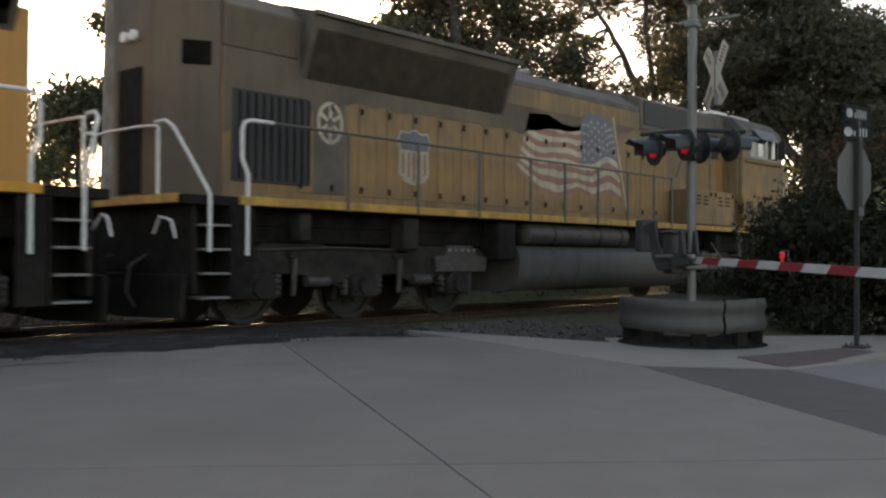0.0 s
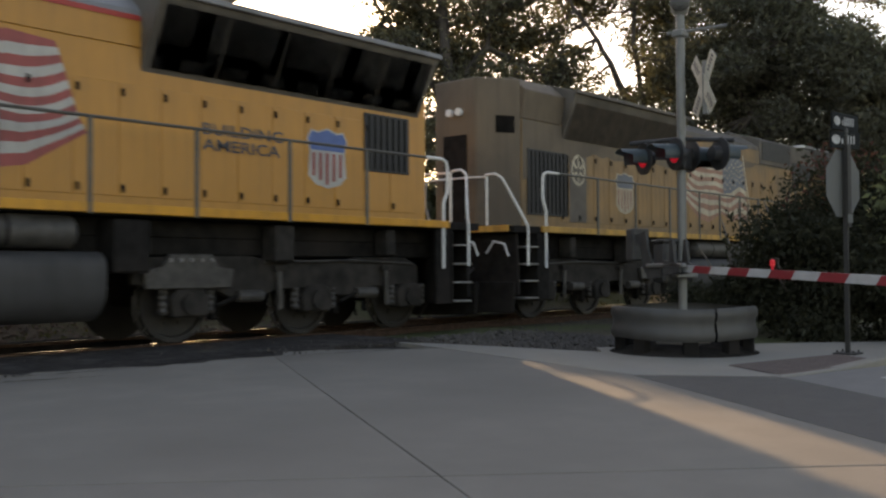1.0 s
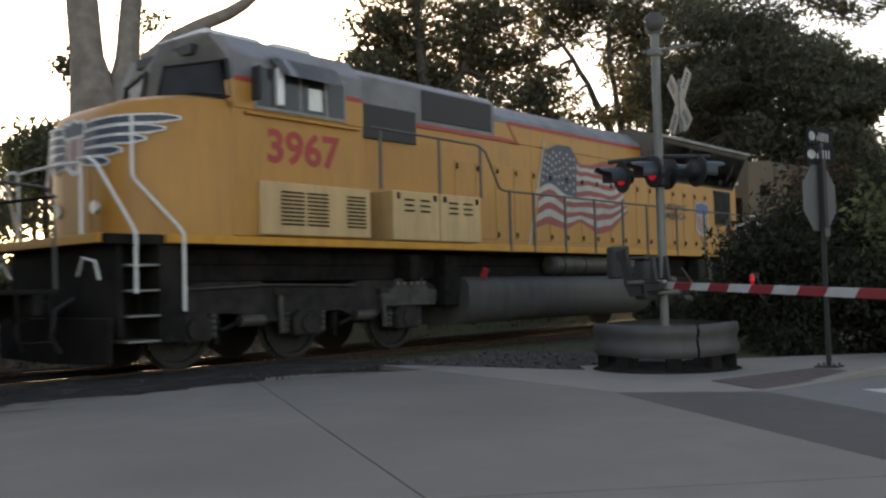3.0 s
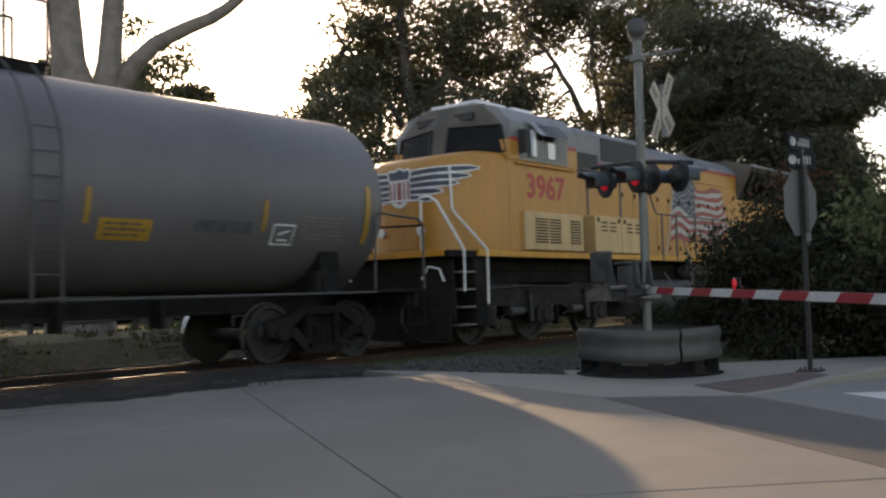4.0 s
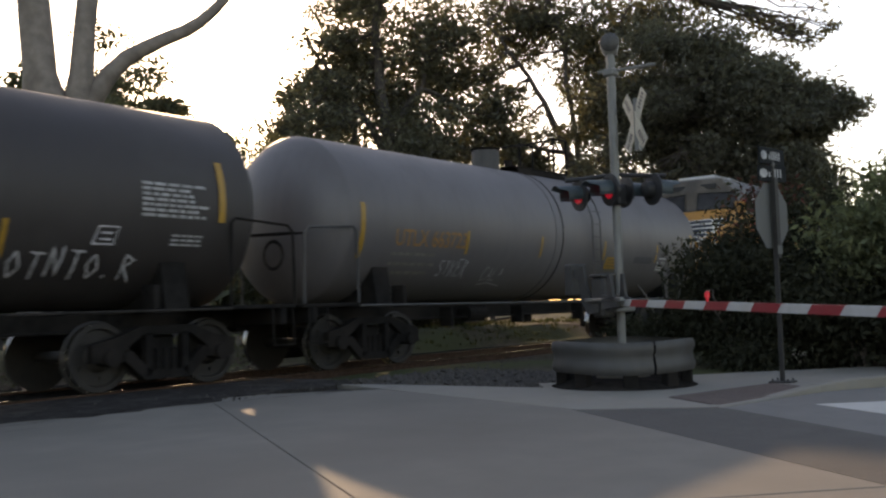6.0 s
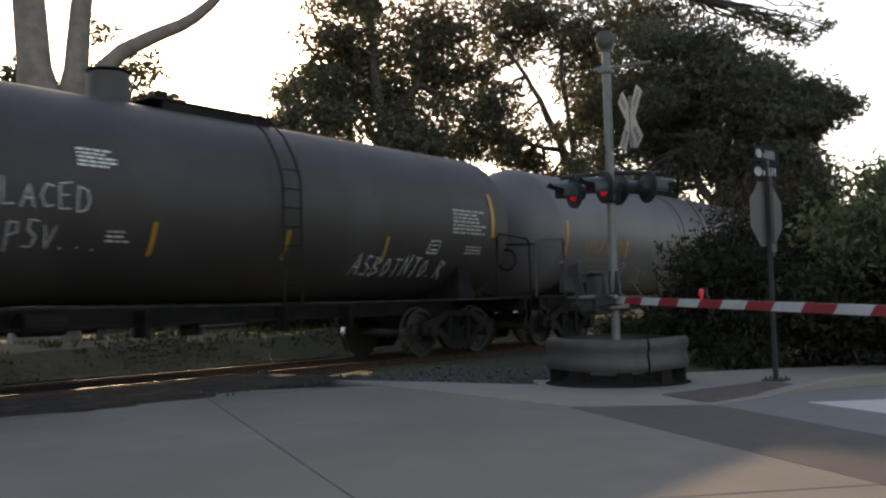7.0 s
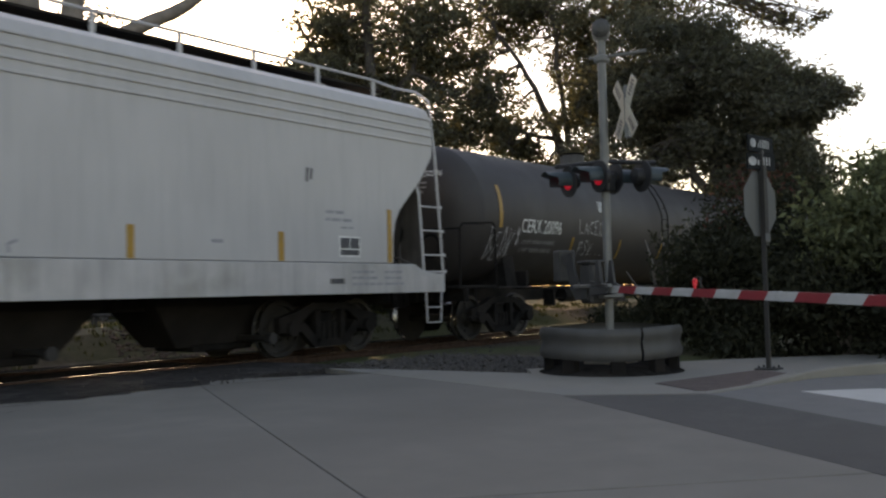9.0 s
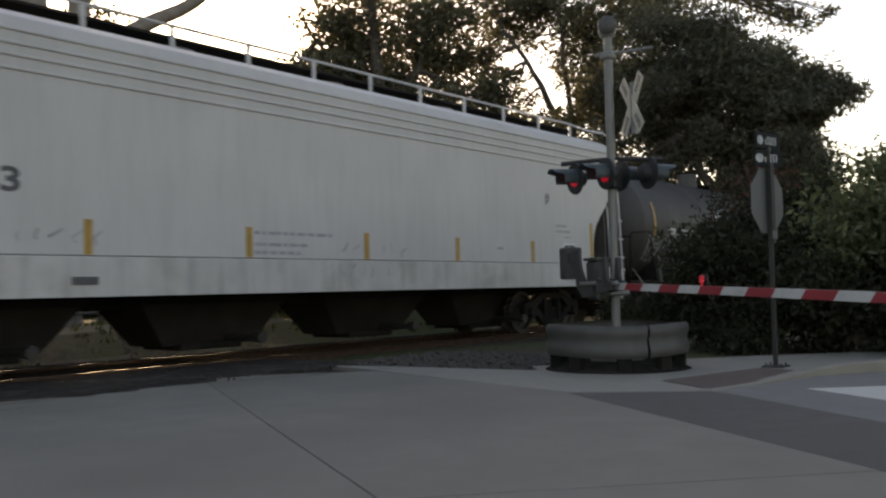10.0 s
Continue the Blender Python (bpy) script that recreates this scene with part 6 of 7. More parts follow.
        spray("CAL*", 0.26, 0.75, on(-2.85, 1.5), shell, "", 0.02, 10, "mark_dim")
        vs, fs = strokes([[(0, 0.0), (0.3, 0.04), (0.8, -0.02)]], 0.02)
        painted("spray_stroke", vs, fs, on(-2.8, 1.42), M["mark_dim"], shell)
    return tc

M["mark_dim2"] = mat("ghosted stencil paint", (0.15, 0.14, 0.12), 0.6, var=0.3, scale=9)

def hopper_car(a0):
    hc = thing("hopper_car", "long pale grey covered hopper car with yellow reflectors", "hopper car", "freight train")
    TRAIN.append((hc, a0, False))
    HL = 10.0
    # side sheet outline, cut back under the end slopes
    end = [(8.80, 1.5), (8.80, 1.95), (8.84, 2.2), (8.96, 2.42), (9.59, 3.0), (9.92, 3.44), (9.95, 3.8), (9.94, 4.12)]
    side = end + [(-x, z) for x, z in end[::-1]]
    body = part("body", prism(side, "y", -1.58, 1.58, bevel=0.012), M["hopper"], hc, "smooth pale grey hopper side")
    rp = [(-1.58, 4.122), (-1.5, 4.3), (-1.2, 4.45), (-0.6, 4.55), (0.6, 4.55), (1.2, 4.45), (1.5, 4.3), (1.58, 4.122)]
    part("roof", prism(rp, "x", -9.9, 9.9, bevel=0.01), M["hopper"], hc, "rounded hopper roof")
    for s in (-1, 1):
        for z in (3.66, 3.82, 3.96, 4.12):
            part("side_rib", box((-HL + 0.08, min(s * 1.575, s * 1.605), z - 0.02), (HL - 0.08, max(s * 1.575, s * 1.605), z + 0.02), 0.008), M["hopper"], hc)
        sill = part("side_sill", prism([(-HL + 0.05, 0.99), (HL + 0.18, 0.99), (HL + 0.18, 1.32), (HL - 0.40, 1.34), (HL - 0.66, 1.49), (-HL + 0.66, 1.49), (-HL + 0.40, 1.34), (-HL - 0.18, 1.32), (-HL - 0.18, 0.99)], "y", min(s * 1.5, s * 1.63), max(s * 1.5, s * 1.63), bevel=0.012), M["hopper_sill"], hc, "pale grimy side sill")
        part("tag_holder", box((-4.2, min(s * 1.63, s * 1.645), 1.14), (-3.85, max(s * 1.63, s * 1.645), 1.24)), M["mark_dark"], sill)
        part("tag_holder", box((7.2, min(s * 1.63, s * 1.645), 1.16), (7.5, max(s * 1.63, s * 1.645), 1.24)), M["mark_dark"], sill)
        # roof walk stanchions and rail
        for k in range(14):
            x = -9.2 + k * 1.42
            part("roof_post", box((x - 0.035, min(s * 0.76, s * 0.80), 4.5), (x + 0.035, max(s * 0.76, s * 0.80), 4.9), 0.004), M["hopper"], hc)
        part("roof_rail", pipe([(-9.7, s * 0.78, 4.6), (-9.3, s * 0.78, 4.9), (9.2, s * 0.78, 4.88), (9.5, s * 1.1, 4.72), (9.66, s * 1.45, 4.62), (9.86, s * 1.58, 4.46), (9.98, s * 1.6, 3.5), (10.16, s * 1.6, 1.34), (10.17, s * 1.6, 1.1)], 0.025, 8), M["hopper"], hc, "pale bent ladder rail")
    part("roof_walk", box((-9.6, -0.72, 4.72), (9.6, 0.72, 4.76), 0.005), M["hopper_low"], hc)
    for k in range(6):
        part("hatch", rod((-8.2 + k * 3.28, 0, 4.5), (-8.2 + k * 3.28, 0, 4.8), 0.45, 24), M["hopper"], hc)
    # hopper bays below the sill, the shade under the car put into their colour
    for k in range(4):
        xc = -4.8 + k * 3.6
        bm = bmesh.new()
        top = [bm.verts.new((xc + sx * 1.78, sy * 1.45, 1.5)) for sx, sy in ((-1, -1), (1, -1), (1, 1), (-1, 1))]
        mid = [bm.verts.new((xc + sx * 1.34, sy * 0.62, 0.86)) for sx, sy in ((-1, -1), (1, -1), (1, 1), (-1, 1))]
        low = [bm.verts.new((xc + sx * 0.84, sy * 0.42, 0.24)) for sx, sy in ((-1, -1), (1, -1), (1, 1), (-1, 1))]
        for ra, rb in ((top, mid), (mid, low)):
            for i in range(4):
                bm.faces.new((ra[i], ra[(i + 1) % 4], rb[(i + 1) % 4], rb[i]))
        bm.faces.new(low)
        bm.faces.new(top)
        bay = part("hopper_bay", bm, M["hopper_low"], hc, "sloped hopper bay with shade in its colour")
        part("outlet_gate", box((xc - 0.58, -0.48, 0.17), (xc + 0.58, 0.48, 0.28), 0.02), M["under"], bay)
        part("gate_shaft", rod((xc + 0.3, -1.15, 0.34), (xc + 0.3, 1.15, 0.34), 0.05, 10), M["wheel"], bay)
        part("gate_knob", rod((xc + 0.3, -1.28, 0.34), (xc + 0.3, -1.15, 0.34), 0.09, 10), M["wheel"], bay)
    part("centre_sill", box((-10.2, -0.3, 0.8), (10.2, 0.3, 1.1), 0.02), M["under"], hc)
    for e in (-1, 1):
        coupler(hc, e * 10.45, e)
        bm = bmesh.new()
        q = [(e * (HL - 0.02), -1.5, 3.4), (e * (HL - 0.02), 1.5, 3.4), (e * (HL - 3.0), 1.45, 1.1), (e * (HL - 3.0), -1.45, 1.1)]
        bm.faces.new([bm.verts.new(p) for p in q])
        bmesh.ops.solidify(bm, geom=bm.faces[:], thickness=0.04)
        # end sheet and gussets take the same near-black painted shade
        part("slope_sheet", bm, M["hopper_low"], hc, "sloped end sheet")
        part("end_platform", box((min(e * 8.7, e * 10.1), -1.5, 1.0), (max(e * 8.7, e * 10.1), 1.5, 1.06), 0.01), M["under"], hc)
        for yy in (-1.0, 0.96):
            part("end_gusset", prism([(e * (HL - 1.25), 1.06), (e * (HL - 0.5), 1.06), (e * (HL - 0.28), 2.2), (e * (HL - 0.1), 3.4), (e * (HL - 0.4), 3.0)], "y", yy, yy + 0.04), M["hopper_low"], hc, "near-black end support plate")
        part("end_frame_plate", prism([(-1.25, 1.06), (1.25, 1.06), (1.25, 2.3), (1.2, 3.1), (-1.2, 3.1), (-1.25, 2.3)], "x", e * 10.0 - 0.02, e * 10.0 + 0.02), M["hopper_grime"], hc, "grimy grey end frame plate")
        for yy in (-0.75, 0.0, 0.75):
            part("plate_rib", box((e * 9.94 - 0.03, yy - 0.03, 1.06), (e * 9.94 + 0.03, yy + 0.03, 2.9), 0.008), M["hopper_grime"], hc)
        part("end_conduit", pipe([(e * 9.55, -1.35, 1.5), (e * 9.5, -1.1, 1.62), (e * 9.5, 0.2, 1.7), (e * 9.52, 1.2, 1.6)], 0.022, 6), M["hopper_grime"], hc)
        part("brake_reservoir", rod((e * 9.62, -1.15, 1.32), (e * 9.62, -0.35, 1.32), 0.16, 16), M["hopper_grime"], hc, "grimy brake reservoir")
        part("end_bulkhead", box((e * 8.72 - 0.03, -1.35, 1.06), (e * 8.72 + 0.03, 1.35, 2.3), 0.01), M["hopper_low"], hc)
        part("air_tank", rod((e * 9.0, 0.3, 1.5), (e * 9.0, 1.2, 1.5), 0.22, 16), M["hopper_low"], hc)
        part("end_post", box((e * 9.25 - 0.06, -0.08, 1.06), (e * 9.25 + 0.06, 0.08, 3.0), 0.01), M["hopper"], hc)
        for s in (-1, 1):
            part("corner_post", pipe([(e * 9.63, s * 1.58, 1.3), (e * 9.52, s * 1.58, 2.72), (e * 9.52, s * 1.5, 2.98)], 0.026, 8), M["hopper"], hc)
            for z in (1.36, 1.66, 2.1, 2.53):
                part("ladder_rung", rod((e * (9.63 - (z - 1.34) * 0.08), s * 1.58, z), (e * (10.2 - (z - 1.34) * 0.085), s * 1.6, z), 0.017, 6), M["hopper"], hc)
                part("rung_bolt", rod((e * (10.2 - (z - 1.34) * 0.085), s * 1.57, z), (e * (10.2 - (z - 1.34) * 0.085), s * 1.64, z), 0.03, 8), M["hopper"], hc)
            if e < 0:
                part("ladder_rail", pipe([(e * 10.1, s * 1.6, 1.1), (e * 10.1, s * 1.6, 4.1)], 0.022, 8), M["hopper"], hc)
            part("stirrup", pipe([(e * 9.65, s * 1.6, 1.0), (e * 9.67, s * 1.6, 0.45), (e * 10.07, s * 1.6, 0.45), (e * 10.1, s * 1.6, 1.0)], 0.018, 6), M["hopper"], hc, "hanging foot step")
            part("stirrup_bar", rod((e * 9.66, s * 1.6, 0.72), (e * 10.09, s * 1.6, 0.72), 0.014, 6), M["hopper"], hc)
        part("brake_wheel", lathe([(0, 0.24), (0.02, 0.27), (0.04, 0.24), (0.02, 0.21), (0, 0.24)], (e * 9.9, -0.6, 2.1), (e, 0, 0), 22), M["under"], hc) if e > 0 else None
        part("brake_gear", rod((e * 9.0, -0.7, 1.25), (e * 9.0, -0.2, 1.25), 0.2, 14), M["under"], hc)
        freight_truck(hc, e * 7.75)
    for s in (-1, 1):
        def on(x, z, off=0.004, s=s):
            return side_place(s, x, z, 1.58, off)
        for x, z1 in ((8.7, 2.42), (6.2, 1.95), (3.6, 1.95), (1.1, 1.95), (-1.4, 1.95), (-3.95, 1.95), (-6.4, 1.95), (-8.7, 2.42)):
            part("reflector", box((x - 0.055, min(s * 1.58, s * 1.588), 1.51), (x + 0.055, max(s * 1.58, s * 1.588), z1)), M["reflector"], body, "yellow reflective strip")
    def near(x, z, off=0.004):
        return side_place(-1, x, z, 1.58, off)
    vs, fs = quad(0, 0, 0.5, 0.34)
    painted("stencil_panel", vs, fs, near(7.45, 1.59), M["mark_white"], body, "black and white stencil panel")
    for u, v, w, h in ((0.03, 0.14, 0.21, 0.17), (0.26, 0.14, 0.21, 0.17), (0.03, 0.03, 0.44, 0.09)):
        vs, fs = quad(0, 0, w, h)
        painted("stencil_block", vs, fs, near(7.45 + u, 1.59 + v, 0.008), M["mark_dark"], body)
    for x, z, rows, w, h, seed in ((7.15, 2.28, 2, 0.6, 0.05, 21), (-1.3, 1.85, 1, 1.6, 0.05, 22), (-1.3, 1.68, 2, 1.1, 0.05, 23), (4.9, 1.75, 1, 0.2, 0.05, 24), (7.5, 2.05, 1, 0.3, 0.03, 25)):
        vs, fs = bars(rows, w, h, 0.07, seed)
        painted("small_text", vs, fs, near(x, z), M["mark_dim3"], body)
    for x, z, w, seed in ((7.7, 1.33, 0.75, 31), (8.5, 1.33, 0.5, 32)):
        vs, fs = bars(3, w, 0.04, 0.06, seed)
        painted("small_text", vs, fs, side_place(-1, x, z, 1.63, 0.004), M["mark_dim3"], body)
    vs, fs = letters("3", 0.3, 0.24, 0.03)
    painted("car_number", vs, fs, near(-5.05, 2.22), M["mark_dark"], body, "dark car number")
    rg = random.Random(77)
    for x, z, n in ((-4.9, 1.62, 5), (0.6, 1.55, 6), (0.4, 1.2, 5)):
        for k in range(n):
            lean = rg.uniform(-0.1, 0.1)
            vs, fs = strokes([[(k * 0.28 + lean, rg.uniform(0, 0.1)), (k * 0.28 + lean + rg.uniform(-0.05, 0.05), 0.1), (k * 0.28 + rg.uniform(-0.1, 0.1), rg.uniform(0.14, 0.25))]], rg.uniform(0.015, 0.04))
            painted("paint_scuff", vs, fs, side_place(-1, x, z, 1.58 if z > 1.5 else 1.63, 0.005), M["mark_dim3"], body)
    vs, fs = strokes([[(0, 0), (0.02, 0.22)], [(0.09, 0.04), (0.11, 0.22)]], 0.05)
    painted("paint_scuff", vs, fs, near(6.75, 2.75), M["mark_dark"], body, "dark scuff on the side")
    return hc

M["hopper_grime"] = mat("grimed grey end plating", (0.115, 0.105, 0.098), 0.75, var=0.3, scale=3, second=(0.055, 0.048, 0.043), mix_scale=1.5, streak=0.5)
M["mark_dim3"] = mat("faded dark stencil paint", (0.26, 0.26, 0.28), 0.6, var=0.2, scale=9)

def run(t):
    """How far the train has come after t seconds."""
    return 6.8518 * t - 0.015596 * (t - 5) ** 2 + 0.0023893 * (t - 5) ** 3

def motions():
    for ob, a0, turned in TRAIN:
        walk(ob, [(t, pose(a0 + run(t), 0, 0, 0, 0, 180 if turned else 0)) for t in (0, 1, 2, 3, 4, 5, 6, 7, 8, 9, 10)])
    for ob, x, r in SPIN:
        way = -1 if any(ob.parent == v and tn for v, _, tn in TRAIN) else 1
        walk(ob, [(k / 15, pose(x, 0, r, 0, way * math.degrees(run(k / 15) / r) % 360, 0)) for k in range(151)])

# ---------------------------------------------------------------- trees, shrubs, fence
def polar(az, d, z=0.0):
    """A spot by its bearing from the eye (degrees from +x) and distance."""
    return Vector((EYE[0] + d * math.cos(radians(az)), EYE[1] + d * math.sin(radians(az)), z))

def leaves(name, clumps, size, material, seed, parent=None, label=""):
    """Clumps (centre, radii, count) of small folded leaf sprays, thicker towards their skins, in one mesh."""
    rg = np.random.RandomState(seed)
    pts, sz = [], []
    for c, r, n in clumps:
        d = rg.normal(size=(n, 3))
        d /= np.linalg.norm(d, axis=1)[:, None]
        k = rg.uniform(0.25, 1.0, n) ** 0.6
        lump = 1 + 0.25 * np.sin(d[:, 0] * 5 + c[0]) * np.cos(d[:, 2] * 4 + c[1]) + 0.15 * rg.normal(size=n)
        pts.append(np.array(c) + d * (k * lump)[:, None] * np.array(r))
        sz.append(size * rg.uniform(0.55, 1.35, n))
    pts, sz = np.concatenate(pts), np.concatenate(sz)
    n = len(pts)
    u = rg.normal(size=(n, 3))
    u /= np.linalg.norm(u, axis=1)[:, None]
    w = np.cross(u, rg.normal(size=(n, 3)))
    w /= np.linalg.norm(w, axis=1)[:, None]
    a, b = u * sz[:, None], w * (sz * 0.38)[:, None]
    up = np.cross(u, w) * (sz * 0.18)[:, None]
    vs = np.stack([pts - a, pts + b + up, pts + a, pts - b + up], 1).reshape(-1, 3)
    i = np.arange(n)[:, None] * 4
    fs = np.concatenate([i + [0, 1, 2], i + [0, 2, 3]])
    me = bpy.data.meshes.new(name)
    me.vertices.add(len(vs))
    me.vertices.foreach_set("co", vs.ravel())
    me.loops.add(len(fs) * 3)
    me.loops.foreach_set("vertex_index", fs.ravel())
    me.polygons.add(len(fs))
    me.polygons.foreach_set("loop_start", np.arange(len(fs)) * 3)
    me.update(calc_edges=True)
    me.materials.append(material)
    ob = new(name, me)
    ob.parent = parent
    return tagged(ob, label)

def limb(start, end, r0, r1, rg, bend=0.12, n=6):
    """A crooked, tapering limb: its points and radii."""
    start, end = Vector(start), Vector(end)
    l = (end - start).length
    pts = []
    for i in range(n + 1):
        k = i / n
        j = Vector((rg.uniform(-1, 1), rg.uniform(-1, 1), rg.uniform(-0.5, 0.5))) * l * bend * math.sin(math.pi * k) * 0.6
        pts.append(start.lerp(end, k) + j)
    return pts, [r0 + (r1 - r0) * i / n for i in range(n + 1)]

def tree(label, base, trunk_top, r0, boughs, clumps, leaf, material, seed, group="", twig_r=0.05):
    """A trunk, boughs that fork to the clumps, and a crown of leaf sprays."""
    rg = random.Random(seed)
    t = thing("tree", label, "tree", group, Matrix.Translation(base))
    o = -Vector(base)
    bm = bmesh.new()
    pts, rs = limb((0, 0, -0.3), Vector(trunk_top) + o, r0, r0 * 0.62, rg, 0.03, 6)
    rs[0] *= 1.35
    pipe(pts, rs, 12, bm)
    part("trunk", bm, M["bark_dark"], t, smooth=True)
    ends = []
    for (p, q, a, b) in boughs:
        pp, rr = limb(Vector(p) + o, Vector(q) + o, a, b, rg, 0.10, 6)
        part("bough", pipe(pp, rr, 9), M["bark_dark"], t, smooth=True)
        ends.append((pp, rr))
    bm = bmesh.new()
    for c, r, n in clumps:
        c = Vector(c) + o
        src = [(pp[i], rr[i]) for pp, rr in (ends or [(pts, rs)]) for i in range(2, len(pp))] or [(pts[-1], rs[-1])]
        p, r_ = min(src, key=lambda s: (s[0] - c).length)
        pp, rr = limb(p, c, min(r_, 0.09), twig_r * 0.5, rg, 0.15, 4)
        pipe(pp, rr, 5, bm)
        for k in range(8):
            e = c + Vector((rg.uniform(-1, 1) * r[0], rg.uniform(-1, 1) * r[1], rg.uniform(-0.8, 0.8) * r[2])) * 1.15
            pp, rr = limb(c, e, twig_r * 0.5, twig_r * 0.2, rg, 0.15, 3)
            pipe(pp, rr, 4, bm)
    if clumps:
        tagged(part("twig_work", bm, M["bark_dark"], t), kind="stuff")
        leaves("crown", [(tuple(Vector(c) + o), r, n) for c, r, n in clumps], leaf, material, seed, t, "")
    return t

def crown_clumps(spots, seed, jitter=0.35):
    """Splits broad masses (bearing, distance, height, width, tall, leaves) into many uneven clumps."""
    rg = random.Random(seed)
    out = []
    for az, d, z, w, h, n, parts_ in spots:
        for k in range(parts_):
            c = polar(az, d, z) + Vector((rg.gauss(0, 0.36) * w, rg.gauss(0, 0.36) * w, rg.gauss(0, 0.33) * h))
            r = rg.uniform(0.22, 0.42) * min(w, h) + 0.25
            out.append((tuple(c), (r * rg.uniform(0.9, 1.5), r * rg.uniform(0.9, 1.5), r * rg.uniform(0.6, 1.0)), int(n / parts_ * rg.uniform(0.7, 1.3))))
    return out

def build_trees():
    # bare double trunk with a long bough beyond the fence
    b = polar(61.0, 34, 0)
    t = thing("tree", "old tree with two thick bare trunks and a long bough", "tree", "", Matrix.Translation(b))
    stems = [("trunk", [(60.6, -0.4, 1.25), (60.6, 0.6, 1.08), (60.6, 4, 0.98), (60.7, 7.6, 0.86), (61.15, 9.2, 0.56), (61.45, 11.5, 0.53), (61.9, 15, 0.48), (62.2, 19, 0.4)]),
             ("trunk", [(59.9, 5.6, 0.62), (59.3, 7.8, 0.56), (58.95, 9.2, 0.42), (58.75, 11.0, 0.36), (58.5, 12.4, 0.36), (58.0, 15, 0.34), (57.8, 19, 0.26)]),
             ("bough", [(59.3, 7.3, 0.40), (58.4, 8.4, 0.36), (57.5, 9.3, 0.31), (56.5, 9.95, 0.28), (55.4, 10.35, 0.26), (54.3, 10.7, 0.24), (53.2, 11.0, 0.23), (52.3, 11.35, 0.21), (51.4, 11.85, 0.19), (50.5, 12.5, 0.17), (49.4, 13.9, 0.13)])]
    for nm, rows in stems:
        part(nm, pipe([polar(az, 34, z) - b for az, z, r in rows], [r for az, z, r in rows], 14), M["bark"], t, smooth=True)
    # the tall tree whose crown stands beside the open sky
    sp = []
    for az, z, w, h, n, k in ((46.3, 9.0, 1.3, 2.0, 1500, 8), (45.0, 8.4, 2.0, 3.0, 2600, 9), (43.2, 12.6, 2.5, 3.8, 4000, 12), (42.0, 10.5, 3.4, 4.5, 5000, 14),
                              (39.2, 12.5, 3.4, 4.0, 4200, 12), (38.5, 8.0, 3.0, 3.5, 4200, 12), (42.0, 6.2, 3.0, 2.6, 3600, 10), (41.2, 15.5, 3.2, 2.6, 3000, 11), (36.5, 10.2, 2.6, 3.5, 2600, 9)):
        sp.append((az, 38 + random.uniform(-2, 2), z, w, h, int(n * 1.35), k))
    tree("tall leafy tree with a ragged crown behind the track", polar(40.9, 38), polar(41.2, 38, 8.5), 0.42,
         [(polar(41.0, 38, 4.5), polar(44.5, 37.5, 10), 0.22, 0.07), (polar(41.1, 38, 6), polar(38.0, 38.5, 12), 0.24, 0.07), (polar(41.2, 38, 8.5), polar(42.5, 38, 16), 0.26, 0.08), (polar(41.2, 38, 7), polar(46.0, 38, 12), 0.18, 0.05)],
         crown_clumps(sp, 21), 0.14, L["oak"], 21)
    # open-branched tree in the middle
    sp = []
    for az, z, w, h, n, k in ((34.5, 13.2, 3.0, 3.0, 2600, 10), (31.5, 14.0, 3.2, 2.6, 3000, 11), (33.6, 7.8, 2.0, 1.6, 1100, 6), (28.5, 9.0, 1.6, 1.6, 700, 7), (34.0, 9.2, 1.5, 2.0, 1400, 9), (28.2, 11.2, 2.4, 2.6, 2200, 8),
                              (32.4, 6.0, 2.4, 1.5, 1300, 6), (27.0, 14.2, 3.4, 2.6, 3000, 10), (22.0, 15.0, 3.2, 2.2, 2800, 10), (18.2, 14.8, 2.6, 1.6, 800, 8), (25.5, 12.2, 2.6, 2.0, 1800, 8), (31.2, 12.9, 1.8, 1.0, 600, 6), (28.4, 8.2, 2.0, 1.6, 1300, 7), (26.0, 9.6, 2.0, 1.8, 1300, 7), (29.6, 6.2, 1.8, 1.6, 1000, 5), (35.8, 8.0, 1.6, 1.8, 900, 5), (34.8, 10.6, 1.0, 1.0, 250, 3)):
        sp.append((az, 40 + random.uniform(-2, 2), z, w, h, int(n * 1.15), k))
    sp += [(33.2, 40, 7.2, 1.4, 0.9, 400, 5), (28.6, 40, 10.2, 1.2, 1.2, 500, 5), (18.4, 40, 12.2, 2.0, 1.3, 420, 8), (16.9, 40, 11.9, 1.4, 0.8, 170, 6), (15.9, 40, 11.4, 0.9, 0.6, 130, 5)]
    tree("broad tree with open crooked branches behind the track", polar(27.2, 40), polar(27.8, 40, 5.0), 0.5,
         [(polar(27.8, 40, 4.6), polar(31.5, 40, 9.5), 0.3, 0.12), (polar(31.5, 40, 9.5), polar(34.8, 40, 13), 0.12, 0.05), (polar(30, 40, 7.2), polar(34, 39.5, 8), 0.13, 0.04),
          (polar(27.8, 40, 5), polar(27.5, 40, 14), 0.3, 0.08), (polar(27.7, 40, 6), polar(23.5, 40, 14), 0.22, 0.06), (polar(29.6, 40, 7), polar(31, 40, 14), 0.14, 0.05)],
         crown_clumps(sp, 22), 0.14, L["oak"], 22)
    # dense dark tree
    sp = []
